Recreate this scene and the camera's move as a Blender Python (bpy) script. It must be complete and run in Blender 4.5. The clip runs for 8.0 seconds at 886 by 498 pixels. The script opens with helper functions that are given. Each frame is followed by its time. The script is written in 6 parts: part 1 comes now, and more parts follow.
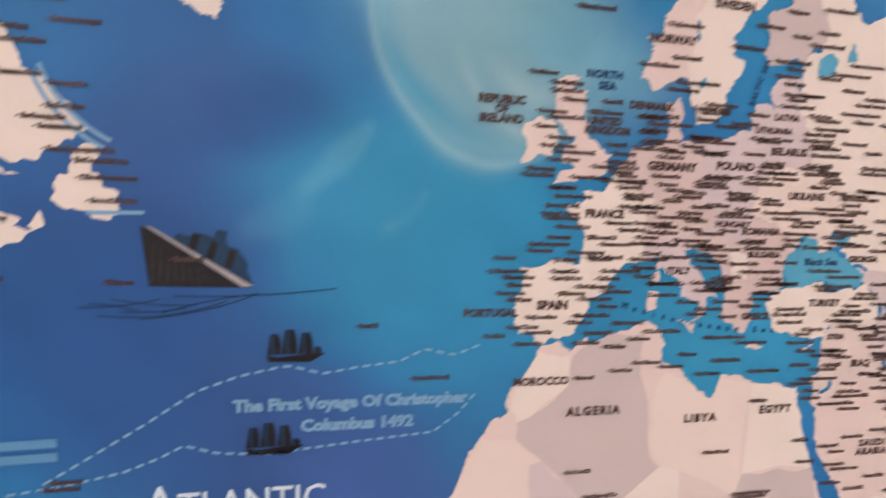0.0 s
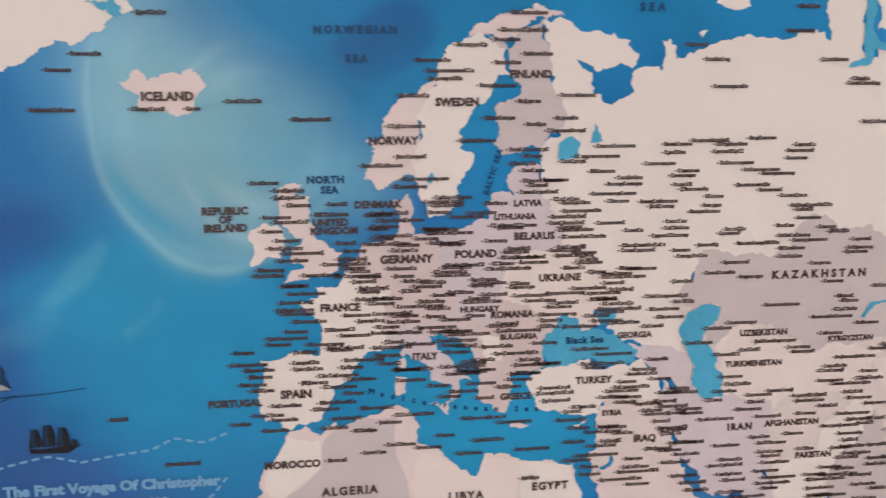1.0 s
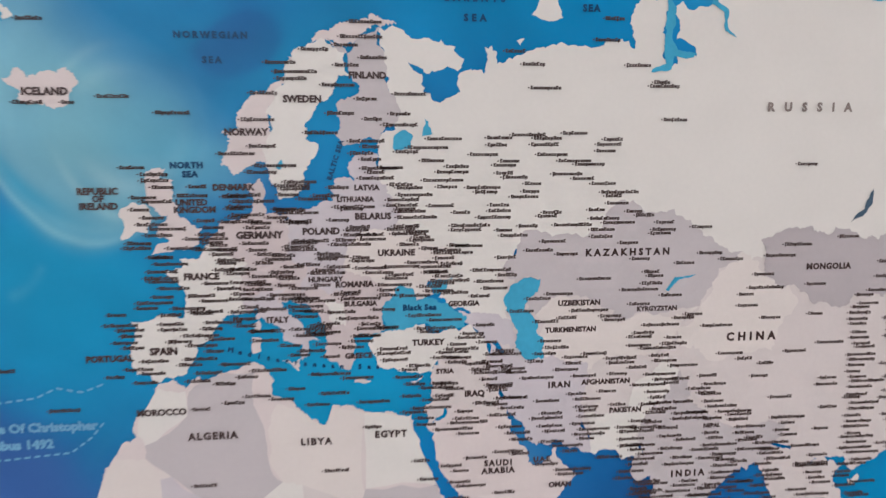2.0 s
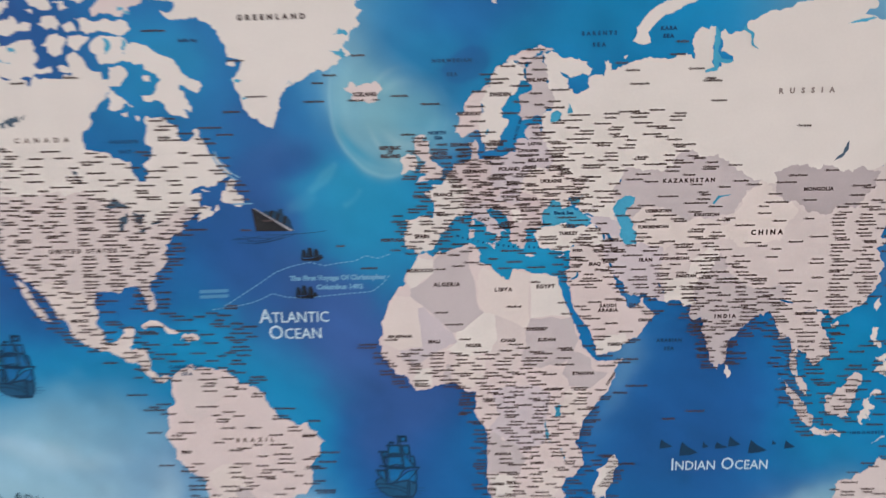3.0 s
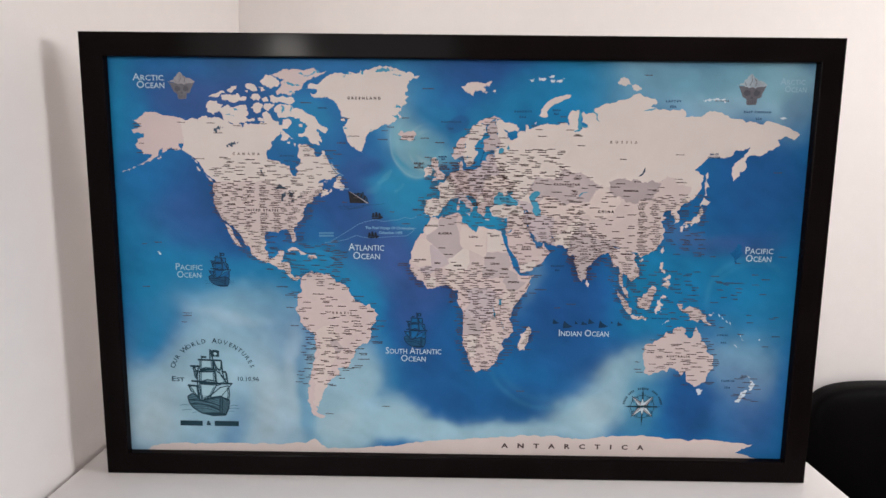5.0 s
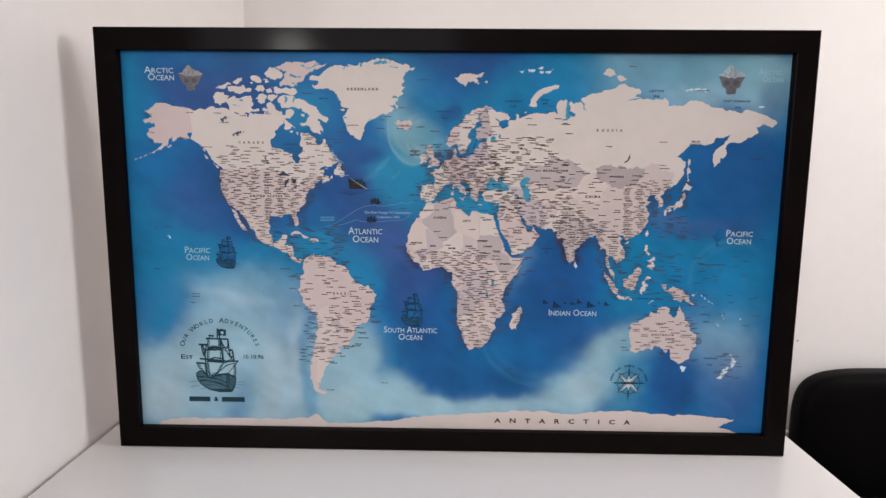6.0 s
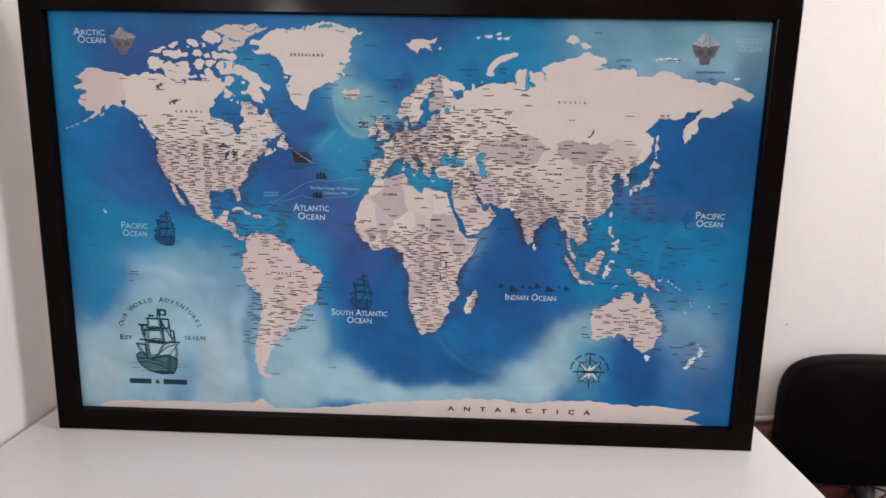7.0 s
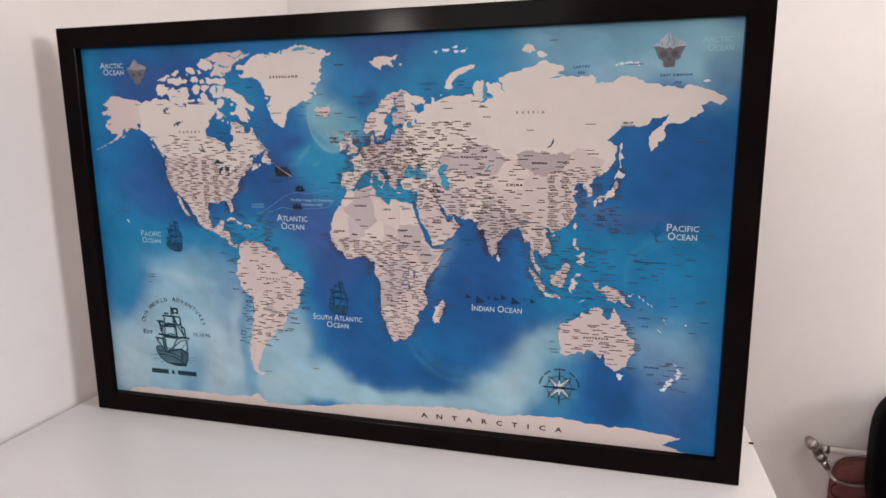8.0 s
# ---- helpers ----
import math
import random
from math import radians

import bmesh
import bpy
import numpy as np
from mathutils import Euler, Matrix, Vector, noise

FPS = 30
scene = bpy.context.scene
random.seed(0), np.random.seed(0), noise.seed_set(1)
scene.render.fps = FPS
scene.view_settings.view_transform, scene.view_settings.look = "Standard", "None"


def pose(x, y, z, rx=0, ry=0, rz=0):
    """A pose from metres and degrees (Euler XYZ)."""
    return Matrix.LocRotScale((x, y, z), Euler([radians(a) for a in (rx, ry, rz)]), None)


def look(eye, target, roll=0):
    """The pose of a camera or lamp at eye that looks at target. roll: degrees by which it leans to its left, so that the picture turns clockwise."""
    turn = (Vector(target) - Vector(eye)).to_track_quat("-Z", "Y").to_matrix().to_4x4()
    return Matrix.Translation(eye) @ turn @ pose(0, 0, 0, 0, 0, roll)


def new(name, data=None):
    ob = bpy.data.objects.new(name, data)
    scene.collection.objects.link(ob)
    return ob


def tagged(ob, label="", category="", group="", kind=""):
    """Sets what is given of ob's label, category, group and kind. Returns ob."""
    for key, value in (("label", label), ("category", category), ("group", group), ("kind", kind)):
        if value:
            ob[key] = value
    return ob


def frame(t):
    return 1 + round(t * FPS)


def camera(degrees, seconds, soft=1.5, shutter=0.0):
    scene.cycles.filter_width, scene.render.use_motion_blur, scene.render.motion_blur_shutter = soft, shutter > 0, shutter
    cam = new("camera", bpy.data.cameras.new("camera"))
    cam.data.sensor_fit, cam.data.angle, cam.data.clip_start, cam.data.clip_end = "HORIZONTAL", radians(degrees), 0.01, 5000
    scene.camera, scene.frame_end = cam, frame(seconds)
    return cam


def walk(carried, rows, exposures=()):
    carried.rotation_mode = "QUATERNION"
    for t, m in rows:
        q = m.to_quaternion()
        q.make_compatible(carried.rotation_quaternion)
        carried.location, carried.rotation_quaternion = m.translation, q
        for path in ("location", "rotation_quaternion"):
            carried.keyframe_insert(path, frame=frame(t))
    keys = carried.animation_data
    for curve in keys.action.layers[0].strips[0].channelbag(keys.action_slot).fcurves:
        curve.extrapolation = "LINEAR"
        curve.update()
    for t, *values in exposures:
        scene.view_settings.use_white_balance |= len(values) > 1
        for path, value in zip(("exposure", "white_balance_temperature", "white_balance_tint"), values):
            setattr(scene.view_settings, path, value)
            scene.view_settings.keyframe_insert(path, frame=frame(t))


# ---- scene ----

from mathutils.geometry import delaunay_2d_cdt

ZT = 0.74            # height of the table top
Z0 = ZT + 0.0288     # height of the print's visible lower edge
PW, PH = 0.86, 0.506  # visible size of the print

# ---- camera ----
cam = camera(68.8, 8.0, soft=1.5, shutter=0.28)
PATH = [
    (0, (0.3250, -0.1655, 0.3624), (0.8106, 1.7594, 0.1196), 2.52),
    (0.1, (0.3359, -0.1695, 0.3692), (0.8236, 1.7551, 0.1280), 2.12),
    (0.3, (0.3570, -0.1821, 0.3787), (0.7229, 1.7730, 0.1692), 0.31),
    (0.5, (0.3742, -0.1854, 0.3813), (0.6666, 1.7806, 0.1592), 0.12),
    (0.7, (0.3970, -0.1864, 0.3847), (0.6495, 1.7853, 0.1640), -0.31),
    (1, (0.4252, -0.1924, 0.3908), (0.6196, 1.7853, 0.1648), -0.95),
    (1.2, (0.4397, -0.1933, 0.3858), (0.6493, 1.7836, 0.1664), -0.80),
    (1.5, (0.4567, -0.2002, 0.3874), (0.6812, 1.7761, 0.1777), -0.19),
    (1.7, (0.4724, -0.2071, 0.3904), (0.7294, 1.7634, 0.1651), -0.05),
    (2.8, (0.4389, -0.3544, 0.3889), (0.4271, 1.6145, 0.0379), -1.61),
    (3, (0.4180, -0.4025, 0.3925), (0.3892, 1.5636, 0.0270), -1.35),
    (3.3, (0.3874, -0.4753, 0.3991), (0.3583, 1.4931, 0.0459), 0.09),
    (3.5, (0.3800, -0.5231, 0.4099), (0.3651, 1.4474, 0.0675), 0.35),
    (3.8, (0.3799, -0.6003, 0.4012), (0.3875, 1.3694, 0.0545), 0.71),
    (4, (0.3839, -0.6467, 0.4091), (0.4378, 1.3220, 0.0603), 1.03),
    (4.2, (0.3866, -0.6884, 0.4007), (0.4539, 1.2789, 0.0469), 1.49),
    (5.3, (0.4250, -0.8369, 0.3888), (0.3897, 1.1434, 0.1107), 0.40),
    (5.5, (0.4195, -0.8487, 0.3737), (0.3919, 1.1292, 0.0782), 0.37),
    (5.8, (0.4282, -0.8543, 0.3740), (0.4049, 1.1253, 0.0902), 0.41),
    (6, (0.4325, -0.8553, 0.3784), (0.4003, 1.1231, 0.0872), 0.47),
    (6.2, (0.4399, -0.8505, 0.3656), (0.3855, 1.1260, 0.0649), 0.55),
    (6.5, (0.4510, -0.8326, 0.3680), (0.4296, 1.1406, 0.0427), 0.72),
    (6.7, (0.4600, -0.8227, 0.3673), (0.4796, 1.1532, 0.0584), 0.94),
    (6.8, (0.4712, -0.8128, 0.3783), (0.4957, 1.1588, 0.0432), 1.06),
    (7, (0.5035, -0.8015, 0.3806), (0.4490, 1.1621, 0.0047), 1.15),
    (7.2, (0.5513, -0.7911, 0.3757), (0.3498, 1.1603, -0.0137), 1.03),
    (7.3, (0.5763, -0.7880, 0.3752), (0.3238, 1.1552, -0.0253), 1.17),
    (7.5, (0.6456, -0.7772, 0.3767), (0.2952, 1.1497, -0.0285), 1.77),
    (7.7, (0.7038, -0.7675, 0.3895), (0.2556, 1.1376, -0.0225), 1.37),
    (8, (0.7367, -0.7801, 0.3941), (0.2210, 1.1165, 0.0237), -0.60),
]
walk(cam, [(t, look((e[0], e[1], e[2] + Z0), (g[0], g[1], g[2] + Z0), r)) for t, e, g, r in PATH],
     exposures=[(0, 0.2, 7100, 18), (0.5, 0.18, 6850, 15), (1.0, 0.1, 6400, 10), (1.5, 0.05, 5800, 2), (3.0, 0.10, 6000, 5), (4.0, 0.06, 6500, 11),
                (5.3, -0.13, 6230, 9), (7.0, -0.11, 6300, 10), (8, -0.10, 6430, 12)])

# ---- light ----
world = bpy.data.worlds.new("sky")
scene.world = world
world.use_nodes = True
wn, wl = world.node_tree.nodes, world.node_tree.links
sky = wn.new("ShaderNodeTexSky")
sky.sky_type, sky.sun_disc = "NISHITA", False
sky.sun_elevation, sky.sun_rotation = radians(35), radians(120)
wl.new(sky.outputs[0], wn["Background"].inputs[0])
wn["Background"].inputs[1].default_value = 0.1


def area_lamp(name, m, sx, sy, power, colour):
    data = bpy.data.lights.new(name, "AREA")
    data.shape, data.size, data.size_y, data.energy, data.color = "RECTANGLE", sx, sy, power, colour
    ob = new(name, data)
    ob.matrix_world = m
    return ob


# fill lamp for light from the right, in an unseen, added window opening
area_lamp("right_fill_lamp", look((3.13, -0.45, 1.80), (0.4, -0.10, 1.10)), 0.85, 0.85, 33, (1.0, 0.97, 0.94))
# lamp added under the ceiling, right of the table, for steep shadows by the valve
area_lamp("overhead_fill_lamp", look((1.95, -0.30, 2.428), (1.951, -0.30, 0.0)), 0.22, 0.22, 8, (1.0, 0.96, 0.92))
# fill lamp added behind the camera to light the print, in an unseen opening
area_lamp("rear_fill_lamp", look((-0.35, -3.36, 1.6), (0.35, 0.0, 1.2)), 1.6, 1.2, 36, (1.0, 0.97, 0.95))

# ---- materials ----


def material(name, colour, rough=0.5, metal=0.0, vary=0.06, scale=12.0, bump=0.0, bump_scale=200.0, spec=0.5, coat=0.0):
    """A surface with blotches and grain in its colour and, where asked, a fine relief."""
    m = bpy.data.materials.new(name)
    m.use_nodes = True
    n, l = m.node_tree.nodes, m.node_tree.links
    b = n["Principled BSDF"]
    b.inputs["Roughness"].default_value, b.inputs["Metallic"].default_value = rough, metal
    b.inputs["Specular IOR Level"].default_value = spec
    b.inputs["Coat Weight"].default_value, b.inputs["Coat Roughness"].default_value = coat, 0.15
    co = n.new("ShaderNodeTexCoord")
    big, fine = n.new("ShaderNodeTexNoise"), n.new("ShaderNodeTexNoise")
    big.inputs["Scale"].default_value, fine.inputs["Scale"].default_value = scale, scale * 14
    big.inputs["Detail"].default_value = 5
    for t in (big, fine):
        l.new(co.outputs["Object"], t.inputs["Vector"])
    add = n.new("ShaderNodeMath")
    add.operation = "MULTIPLY_ADD"
    l.new(fine.outputs[0], add.inputs[0])
    add.inputs[1].default_value = 0.5
    l.new(big.outputs[0], add.inputs[2])
    ramp = n.new("ShaderNodeMapRange")
    ramp.inputs["From Min"].default_value, ramp.inputs["From Max"].default_value = 0.45, 1.05
    ramp.inputs["To Min"].default_value, ramp.inputs["To Max"].default_value = 1 - vary, 1 + vary
    l.new(add.outputs[0], ramp.inputs[0])
    mix = n.new("ShaderNodeVectorMath")
    mix.operation = "SCALE"
    mix.inputs[0].default_value = colour
    l.new(ramp.outputs[0], mix.inputs["Scale"])
    l.new(mix.outputs[0], b.inputs["Base Color"])
    if bump:
        grain, bp = n.new("ShaderNodeTexNoise"), n.new("ShaderNodeBump")
        grain.inputs["Scale"].default_value, grain.inputs["Detail"].default_value = bump_scale, 6
        l.new(co.outputs["Object"], grain.inputs["Vector"])
        bp.inputs["Strength"].default_value, bp.inputs["Distance"].default_value = bump, 0.002
        l.new(grain.outputs[0], bp.inputs["Height"])
        l.new(bp.outputs[0], b.inputs["Normal"])
    return m


def ink(name, colour, vary=0.03):
    return material(name, colour, rough=0.42, vary=vary, scale=40, spec=0.1)


M_WALL = material("white wall paint", (0.855, 0.808, 0.790), 0.75, vary=0.025, scale=2.5, bump=0.07, bump_scale=120)
M_CEIL = material("white ceiling paint", (0.82, 0.81, 0.79), 0.8, vary=0.02, scale=3)
M_FLOOR = material("brown floor boards", (0.16, 0.10, 0.07), 0.45, vary=0.25, scale=6, bump=0.1, bump_scale=60)
M_TABLE = material("white gloss laminate", (0.765, 0.730, 0.722), 0.22, vary=0.012, scale=5, bump=0.03, bump_scale=35)
M_EDGE = material("white edge band", (0.74, 0.73, 0.73), 0.35, vary=0.03, scale=9)
M_RAIL = material("black painted moulding", (0.0056, 0.0038, 0.0039), 0.12, vary=0.25, scale=18, spec=0.024)
M_BOARD = material("brown hardboard", (0.22, 0.14, 0.08), 0.8, vary=0.15, scale=20)
M_LEATHER = material("black leather", (0.0030, 0.0026, 0.0028), 0.45, vary=0.2, scale=14, bump=0.35, bump_scale=330, spec=0.035)
M_PLASTIC = material("black plastic", (0.012, 0.012, 0.013), 0.5, vary=0.15, scale=16)
M_CHROME = material("worn chrome", (0.50, 0.46, 0.43), 0.30, metal=1.0, vary=0.1, scale=40)
M_PIPE = material("white lacquered pipe", (0.72, 0.68, 0.65), 0.35, vary=0.06, scale=30)
M_RED = material("dusty red fabric", (0.20, 0.062, 0.060), 0.85, vary=0.2, scale=22, bump=0.4, bump_scale=300)
M_CORD = material("dark red cord", (0.09, 0.012, 0.014), 0.8, vary=0.2, scale=60)
M_WHITE = material("white window frame", (0.8, 0.8, 0.79), 0.4, vary=0.02)
M_CREAM = ink("cream land ink", (0.569, 0.493, 0.471))
M_PALE = ink("pale land ink", (0.579, 0.526, 0.501))
M_PINK = ink("pinkish land ink", (0.543, 0.455, 0.449))
M_GREY = ink("grey lilac land ink", (0.429, 0.374, 0.384))
M_LILAC = ink("lilac land ink", (0.464, 0.405, 0.433))
M_STONE = ink("warm grey land ink", (0.523, 0.449, 0.441))
M_STEPPE = ink("dull lilac land ink", (0.375, 0.323, 0.334))
M_LAKE = ink("dark lake ink", (0.055, 0.085, 0.125), 0.15)
M_ROSE = ink("dusty rose land ink", (0.488, 0.401, 0.403))
M_SEA = ink("inland sea ink", (0.060, 0.285, 0.44), 0.12)
M_TYPE = ink("dark brown lettering ink", (0.058, 0.036, 0.036))
M_NAMES = ink("brown small print ink", (0.074, 0.047, 0.045))
M_PALETYPE = ink("washed brown lettering ink", (0.20, 0.155, 0.145))
M_FADED = ink("slate lettering ink", (0.012, 0.048, 0.115))
M_WTYPE = ink("white lettering ink", (0.44, 0.56, 0.66))
M_ISLE = ink("white island ink", (0.54, 0.62, 0.68))
M_DIMTITLE = ink("washed white lettering ink", (0.30, 0.47, 0.58))
M_LTYPE = ink("pale blue route ink", (0.14, 0.29, 0.46))
M_NOTE = ink("dim blue note ink", (0.075, 0.215, 0.39))
M_TEALINK = ink("dark teal drawing ink", (0.013, 0.040, 0.058), 0.2)
M_MIDINK = ink("teal wash ink", (0.065, 0.135, 0.175), 0.3)
M_SAIL = ink("sail wash ink", (0.30, 0.46, 0.53), 0.1)
M_SHADE = ink("dim ship ink", (0.010, 0.036, 0.080), 0.2)
M_DIMSAIL = ink("dim sail ink", (0.014, 0.070, 0.150), 0.25)
M_GHOST = ink("faint ship ink", (0.010, 0.105, 0.270), 0.3)
M_BONE = ink("pale compass ink", (0.42, 0.52, 0.57), 0.15)
M_HULL = ink("sooty ship ink", (0.013, 0.013, 0.017), 0.4)
M_RUST = ink("rusty hull ink", (0.042, 0.036, 0.030), 0.4)
M_STRIPE = ink("weathered stripe ink", (0.27, 0.26, 0.28), 0.25)
M_ICE = ink("ice ink", (0.34, 0.40, 0.45), 0.25)
M_ICEDARK = ink("ice underside ink", (0.125, 0.125, 0.145), 0.3)
M_ICESPOT = ink("ice hollow ink", (0.080, 0.082, 0.098), 0.2)


def vertex_ink(name):
    """The printed water: its tones come with the mesh, and a fine grain lies over them."""
    m = material(name, (1, 1, 1), rough=0.42, vary=0.035, scale=30, spec=0.1)
    n, l = m.node_tree.nodes, m.node_tree.links
    at = n.new("ShaderNodeVertexColor")
    at.layer_name = "tone"
    l.new(at.outputs[0], next(x for x in n if x.type == "VECT_MATH").inputs[0])
    return m


M_WATER = vertex_ink("watercolour sea print")

# ---- mesh helpers ----


def part(name, bm, mat, parent=None, label=""):
    me = bpy.data.meshes.new(name)
    bm.to_mesh(me)
    bm.free()
    return link_mesh(name, me, mat, parent, label)


def link_mesh(name, me, mat, parent=None, label=""):
    me.materials.append(mat)
    ob = new(name, me)
    if parent:
        ob.parent = parent
    if label:
        tagged(ob, label)
    return ob


def box(bm, lo, hi, bevel=0.0, seg=2):
    lo, hi = Vector(lo), Vector(hi)
    r = bmesh.ops.create_cube(bm, size=1.0, matrix=Matrix.Translation((lo + hi) / 2) @ Matrix.Diagonal((*(hi - lo), 1)))
    if bevel:
        edges = {e for v in r["verts"] for e in v.link_edges}
        bmesh.ops.bevel(bm, geom=list(edges), offset=bevel, segments=seg, affect="EDGES", profile=0.5)
    return bm


def tube(bm, pts, radius, sides=12):
    """A round bar along a line of points, with closed ends."""
    pts = [Vector(p) for p in pts]
    rings = []
    for i, p in enumerate(pts):
        d = (pts[min(i + 1, len(pts) - 1)] - pts[max(i - 1, 0)]).normalized()
        a = d.orthogonal().normalized() if not rings else (rings[-1][1] - d * rings[-1][1].dot(d)).normalized()
        b = d.cross(a)
        rings.append(([bm.verts.new(p + radius * (math.cos(q) * a + math.sin(q) * b)) for q in
                       (2 * math.pi * k / sides for k in range(sides))], a))
    for (r0, _), (r1, _) in zip(rings, rings[1:]):
        for k in range(sides):
            bm.faces.new((r0[k], r0[(k + 1) % sides], r1[(k + 1) % sides], r1[k]))
    bm.faces.new(rings[0][0][::-1])
    bm.faces.new(rings[-1][0])
    return bm


def smooth(ob):
    ob.data.polygons.foreach_set("use_smooth", [True] * len(ob.data.polygons))
    return ob


def empty(name, at=(0, 0, 0)):
    ob = new(name)
    ob.location = at
    ob.empty_display_size = 0.05
    return ob


# ---- room ----
XL, XR, YB, YF, ZC = -0.078, 3.0, 0.76, -3.2, 2.5
tagged(part("floor", box(bmesh.new(), (-1.8, YF - 0.2, -0.1), (XR + 0.2, YB + 0.2, 0)), M_FLOOR),
       "brown wooden floor of the room", "floor", kind="structure")
tagged(part("ceiling", box(bmesh.new(), (-1.8, YF - 0.2, ZC), (XR + 0.2, YB + 0.2, ZC + 0.1)), M_CEIL),
       "white painted ceiling of the room", "ceiling", kind="structure")
tagged(part("wall_west", box(bmesh.new(), (XL - 0.15, -0.45, 0), (XL, YB, ZC)), M_WALL),
       "white painted wall beside the table", "wall", kind="structure")
tagged(part("wall_north", box(bmesh.new(), (XL - 0.15, YB, 0), (XR + 0.15, YB + 0.15, ZC)), M_WALL),
       "white painted wall behind the chair", "wall", kind="structure")


# unseen walls, added: the room widens here so the lamps reach the map
for name, lo, hi in (("added_wall_recess", (-1.75, -0.45, 0), (XL - 0.15, -0.30, ZC)), ("added_wall_far_west", (-1.75, YF, 0), (-1.6, -0.45, ZC))):
    tagged(part(name, box(bmesh.new(), lo, hi), M_WALL), "unseen white wall added around a widening that lets lamp light through", "wall", kind="structure")


def wall_with_opening(name, axis, at, thick, a0, a1, w0, w1, s, h):
    """A wall with one opening between w0 and w1, from the sill s to the head h."""
    bm = bmesh.new()
    for lo, hi, z0, z1 in ((a0, w0, 0, ZC), (w1, a1, 0, ZC), (w0, w1, 0, s), (w0, w1, h, ZC)):
        if axis == "x":
            box(bm, (at, lo, z0), (at + thick, hi, z1))
        else:
            box(bm, (lo, at - thick, z0), (hi, at, z1))
    return tagged(part(name, bm, M_WALL), "unseen white painted wall with an opening added for a fill lamp", "wall", kind="structure")


# the openings are added to unseen walls to hold the two fill lamps
wall_with_opening("wall_east", "x", XR, 0.15, YF, YB, -0.98, 0.08, 1.25, 2.3)
wall_with_opening("wall_south", "y", YF, 0.15, -1.75, XR + 0.15, -1.2, 0.5, 0.95, 2.2)


def window(name, axis, at, w0, w1, s, h):
    w = tagged(empty(name, (0, 0, 0)), "unseen white framed window added around a fill lamp", "window", kind="structure")
    mid = (w0 + w1) / 2
    for lo, hi, z0, z1 in ((w0, w0 + 0.05, s, h), (w1 - 0.05, w1, s, h), (mid - 0.03, mid + 0.03, s + 0.05, h - 0.05),
                           (w0 + 0.05, w1 - 0.05, s, s + 0.05), (w0 + 0.05, w1 - 0.05, h - 0.05, h)):
        bm = bmesh.new()
        if axis == "x":
            box(bm, (at + 0.02, lo, z0), (at + 0.07, hi, z1), 0.004)
        else:
            box(bm, (lo, at - 0.07, z0), (hi, at - 0.02, z1), 0.004)
        part("window_frame", bm, M_WHITE, w)


# both windows are unseen, added around the fill lamps
window("added_window_1", "x", XR, -0.98, 0.08, 1.25, 2.3)
window("added_window_2", "y", YF, -1.2, 0.5, 0.95, 2.2)

# pendant lamp behind the camera, mirrored in the top rail
LX, LY, LZ = -0.40, -2.55, Z0 + 0.89
lamp = tagged(empty("pendant_lamp", (LX, LY, ZC)), "lit white globe pendant hanging from the ceiling", "lamp")
bm = bmesh.new()
tube(bm, [(0, 0, 0), (0, 0, LZ - ZC + 0.14)], 0.004, 8)
part("cord", bm, M_PLASTIC, lamp)
bm = bmesh.new()
bmesh.ops.create_cone(bm, cap_ends=True, segments=24, radius1=0.05, radius2=0.05, depth=0.025, matrix=Matrix.Translation((0, 0, -0.0125)))
part("ceiling_rose", bm, M_WHITE, lamp)
bm = bmesh.new()
bmesh.ops.create_uvsphere(bm, u_segments=32, v_segments=20, radius=0.085, matrix=Matrix.Translation((0, 0, LZ - ZC)))
glow = bpy.data.materials.new("lit opal glass")
glow.use_nodes = True
gb = glow.node_tree.nodes["Principled BSDF"]
gb.inputs["Emission Color"].default_value, gb.inputs["Emission Strength"].default_value = (1.0, 0.93, 0.85, 1), 106.0
smooth(part("globe", bm, glow, lamp, "glowing opal glass globe"))
glow_soft = bpy.data.materials.new("lit opal plastic")
glow_soft.use_nodes = True
gb = glow_soft.node_tree.nodes["Principled BSDF"]
gb.inputs["Emission Color"].default_value, gb.inputs["Emission Strength"].default_value = (1.0, 0.95, 0.9, 1), 3.0


# unseen square panel on the ceiling, added as a body for the overhead lamp
panel = tagged(empty("added_ceiling_light", (1.95, -0.30, ZC)), "unseen square white panel light added under the ceiling", "ceiling light")
for lo, hi in (((-0.25, -0.25), (0.25, -0.225)), ((-0.25, 0.225), (0.25, 0.25)), ((-0.25, -0.225), (-0.225, 0.225)), ((0.225, -0.225), (0.25, 0.225))):
    part("panel_frame", box(bmesh.new(), (lo[0], lo[1], -0.06), (hi[0], hi[1], 0), 0.003), M_WHITE, panel)
part("diffuser", box(bmesh.new(), (-0.224, -0.224, -0.055), (0.224, 0.224, -0.045)), glow_soft, panel, "glowing opal diffuser")

# ---- table ----
TX0, TX1, TY0, TY1 = XL + 0.0075, 0.925, -0.46, 0.34
table = tagged(empty("table", (0.42, 0, 0)), "white glossy laminate table pushed against the wall", "table")


def under(ob, parent):
    """Puts a part built in room coordinates under its thing."""
    ob.parent = parent
    ob.matrix_parent_inverse = Matrix.Translation(-parent.location)
    return ob


bm = box(bmesh.new(), (TX0, TY0, ZT - 0.028), (TX1, TY1, ZT), 0.0015)
for v in bm.verts:
    if v.co.x > 0.5:
        v.co.x += 0.016 * (0.10 - v.co.y)
under(part("tabletop", bm, M_TABLE), table)
for x in (TX0 + 0.03, TX1 - 0.075):
    for y in (TY0 + 0.03, TY1 - 0.075):
        under(part("leg", box(bmesh.new(), (x, y, 0), (x + 0.045, y + 0.045, ZT - 0.028), 0.003), M_EDGE), table)
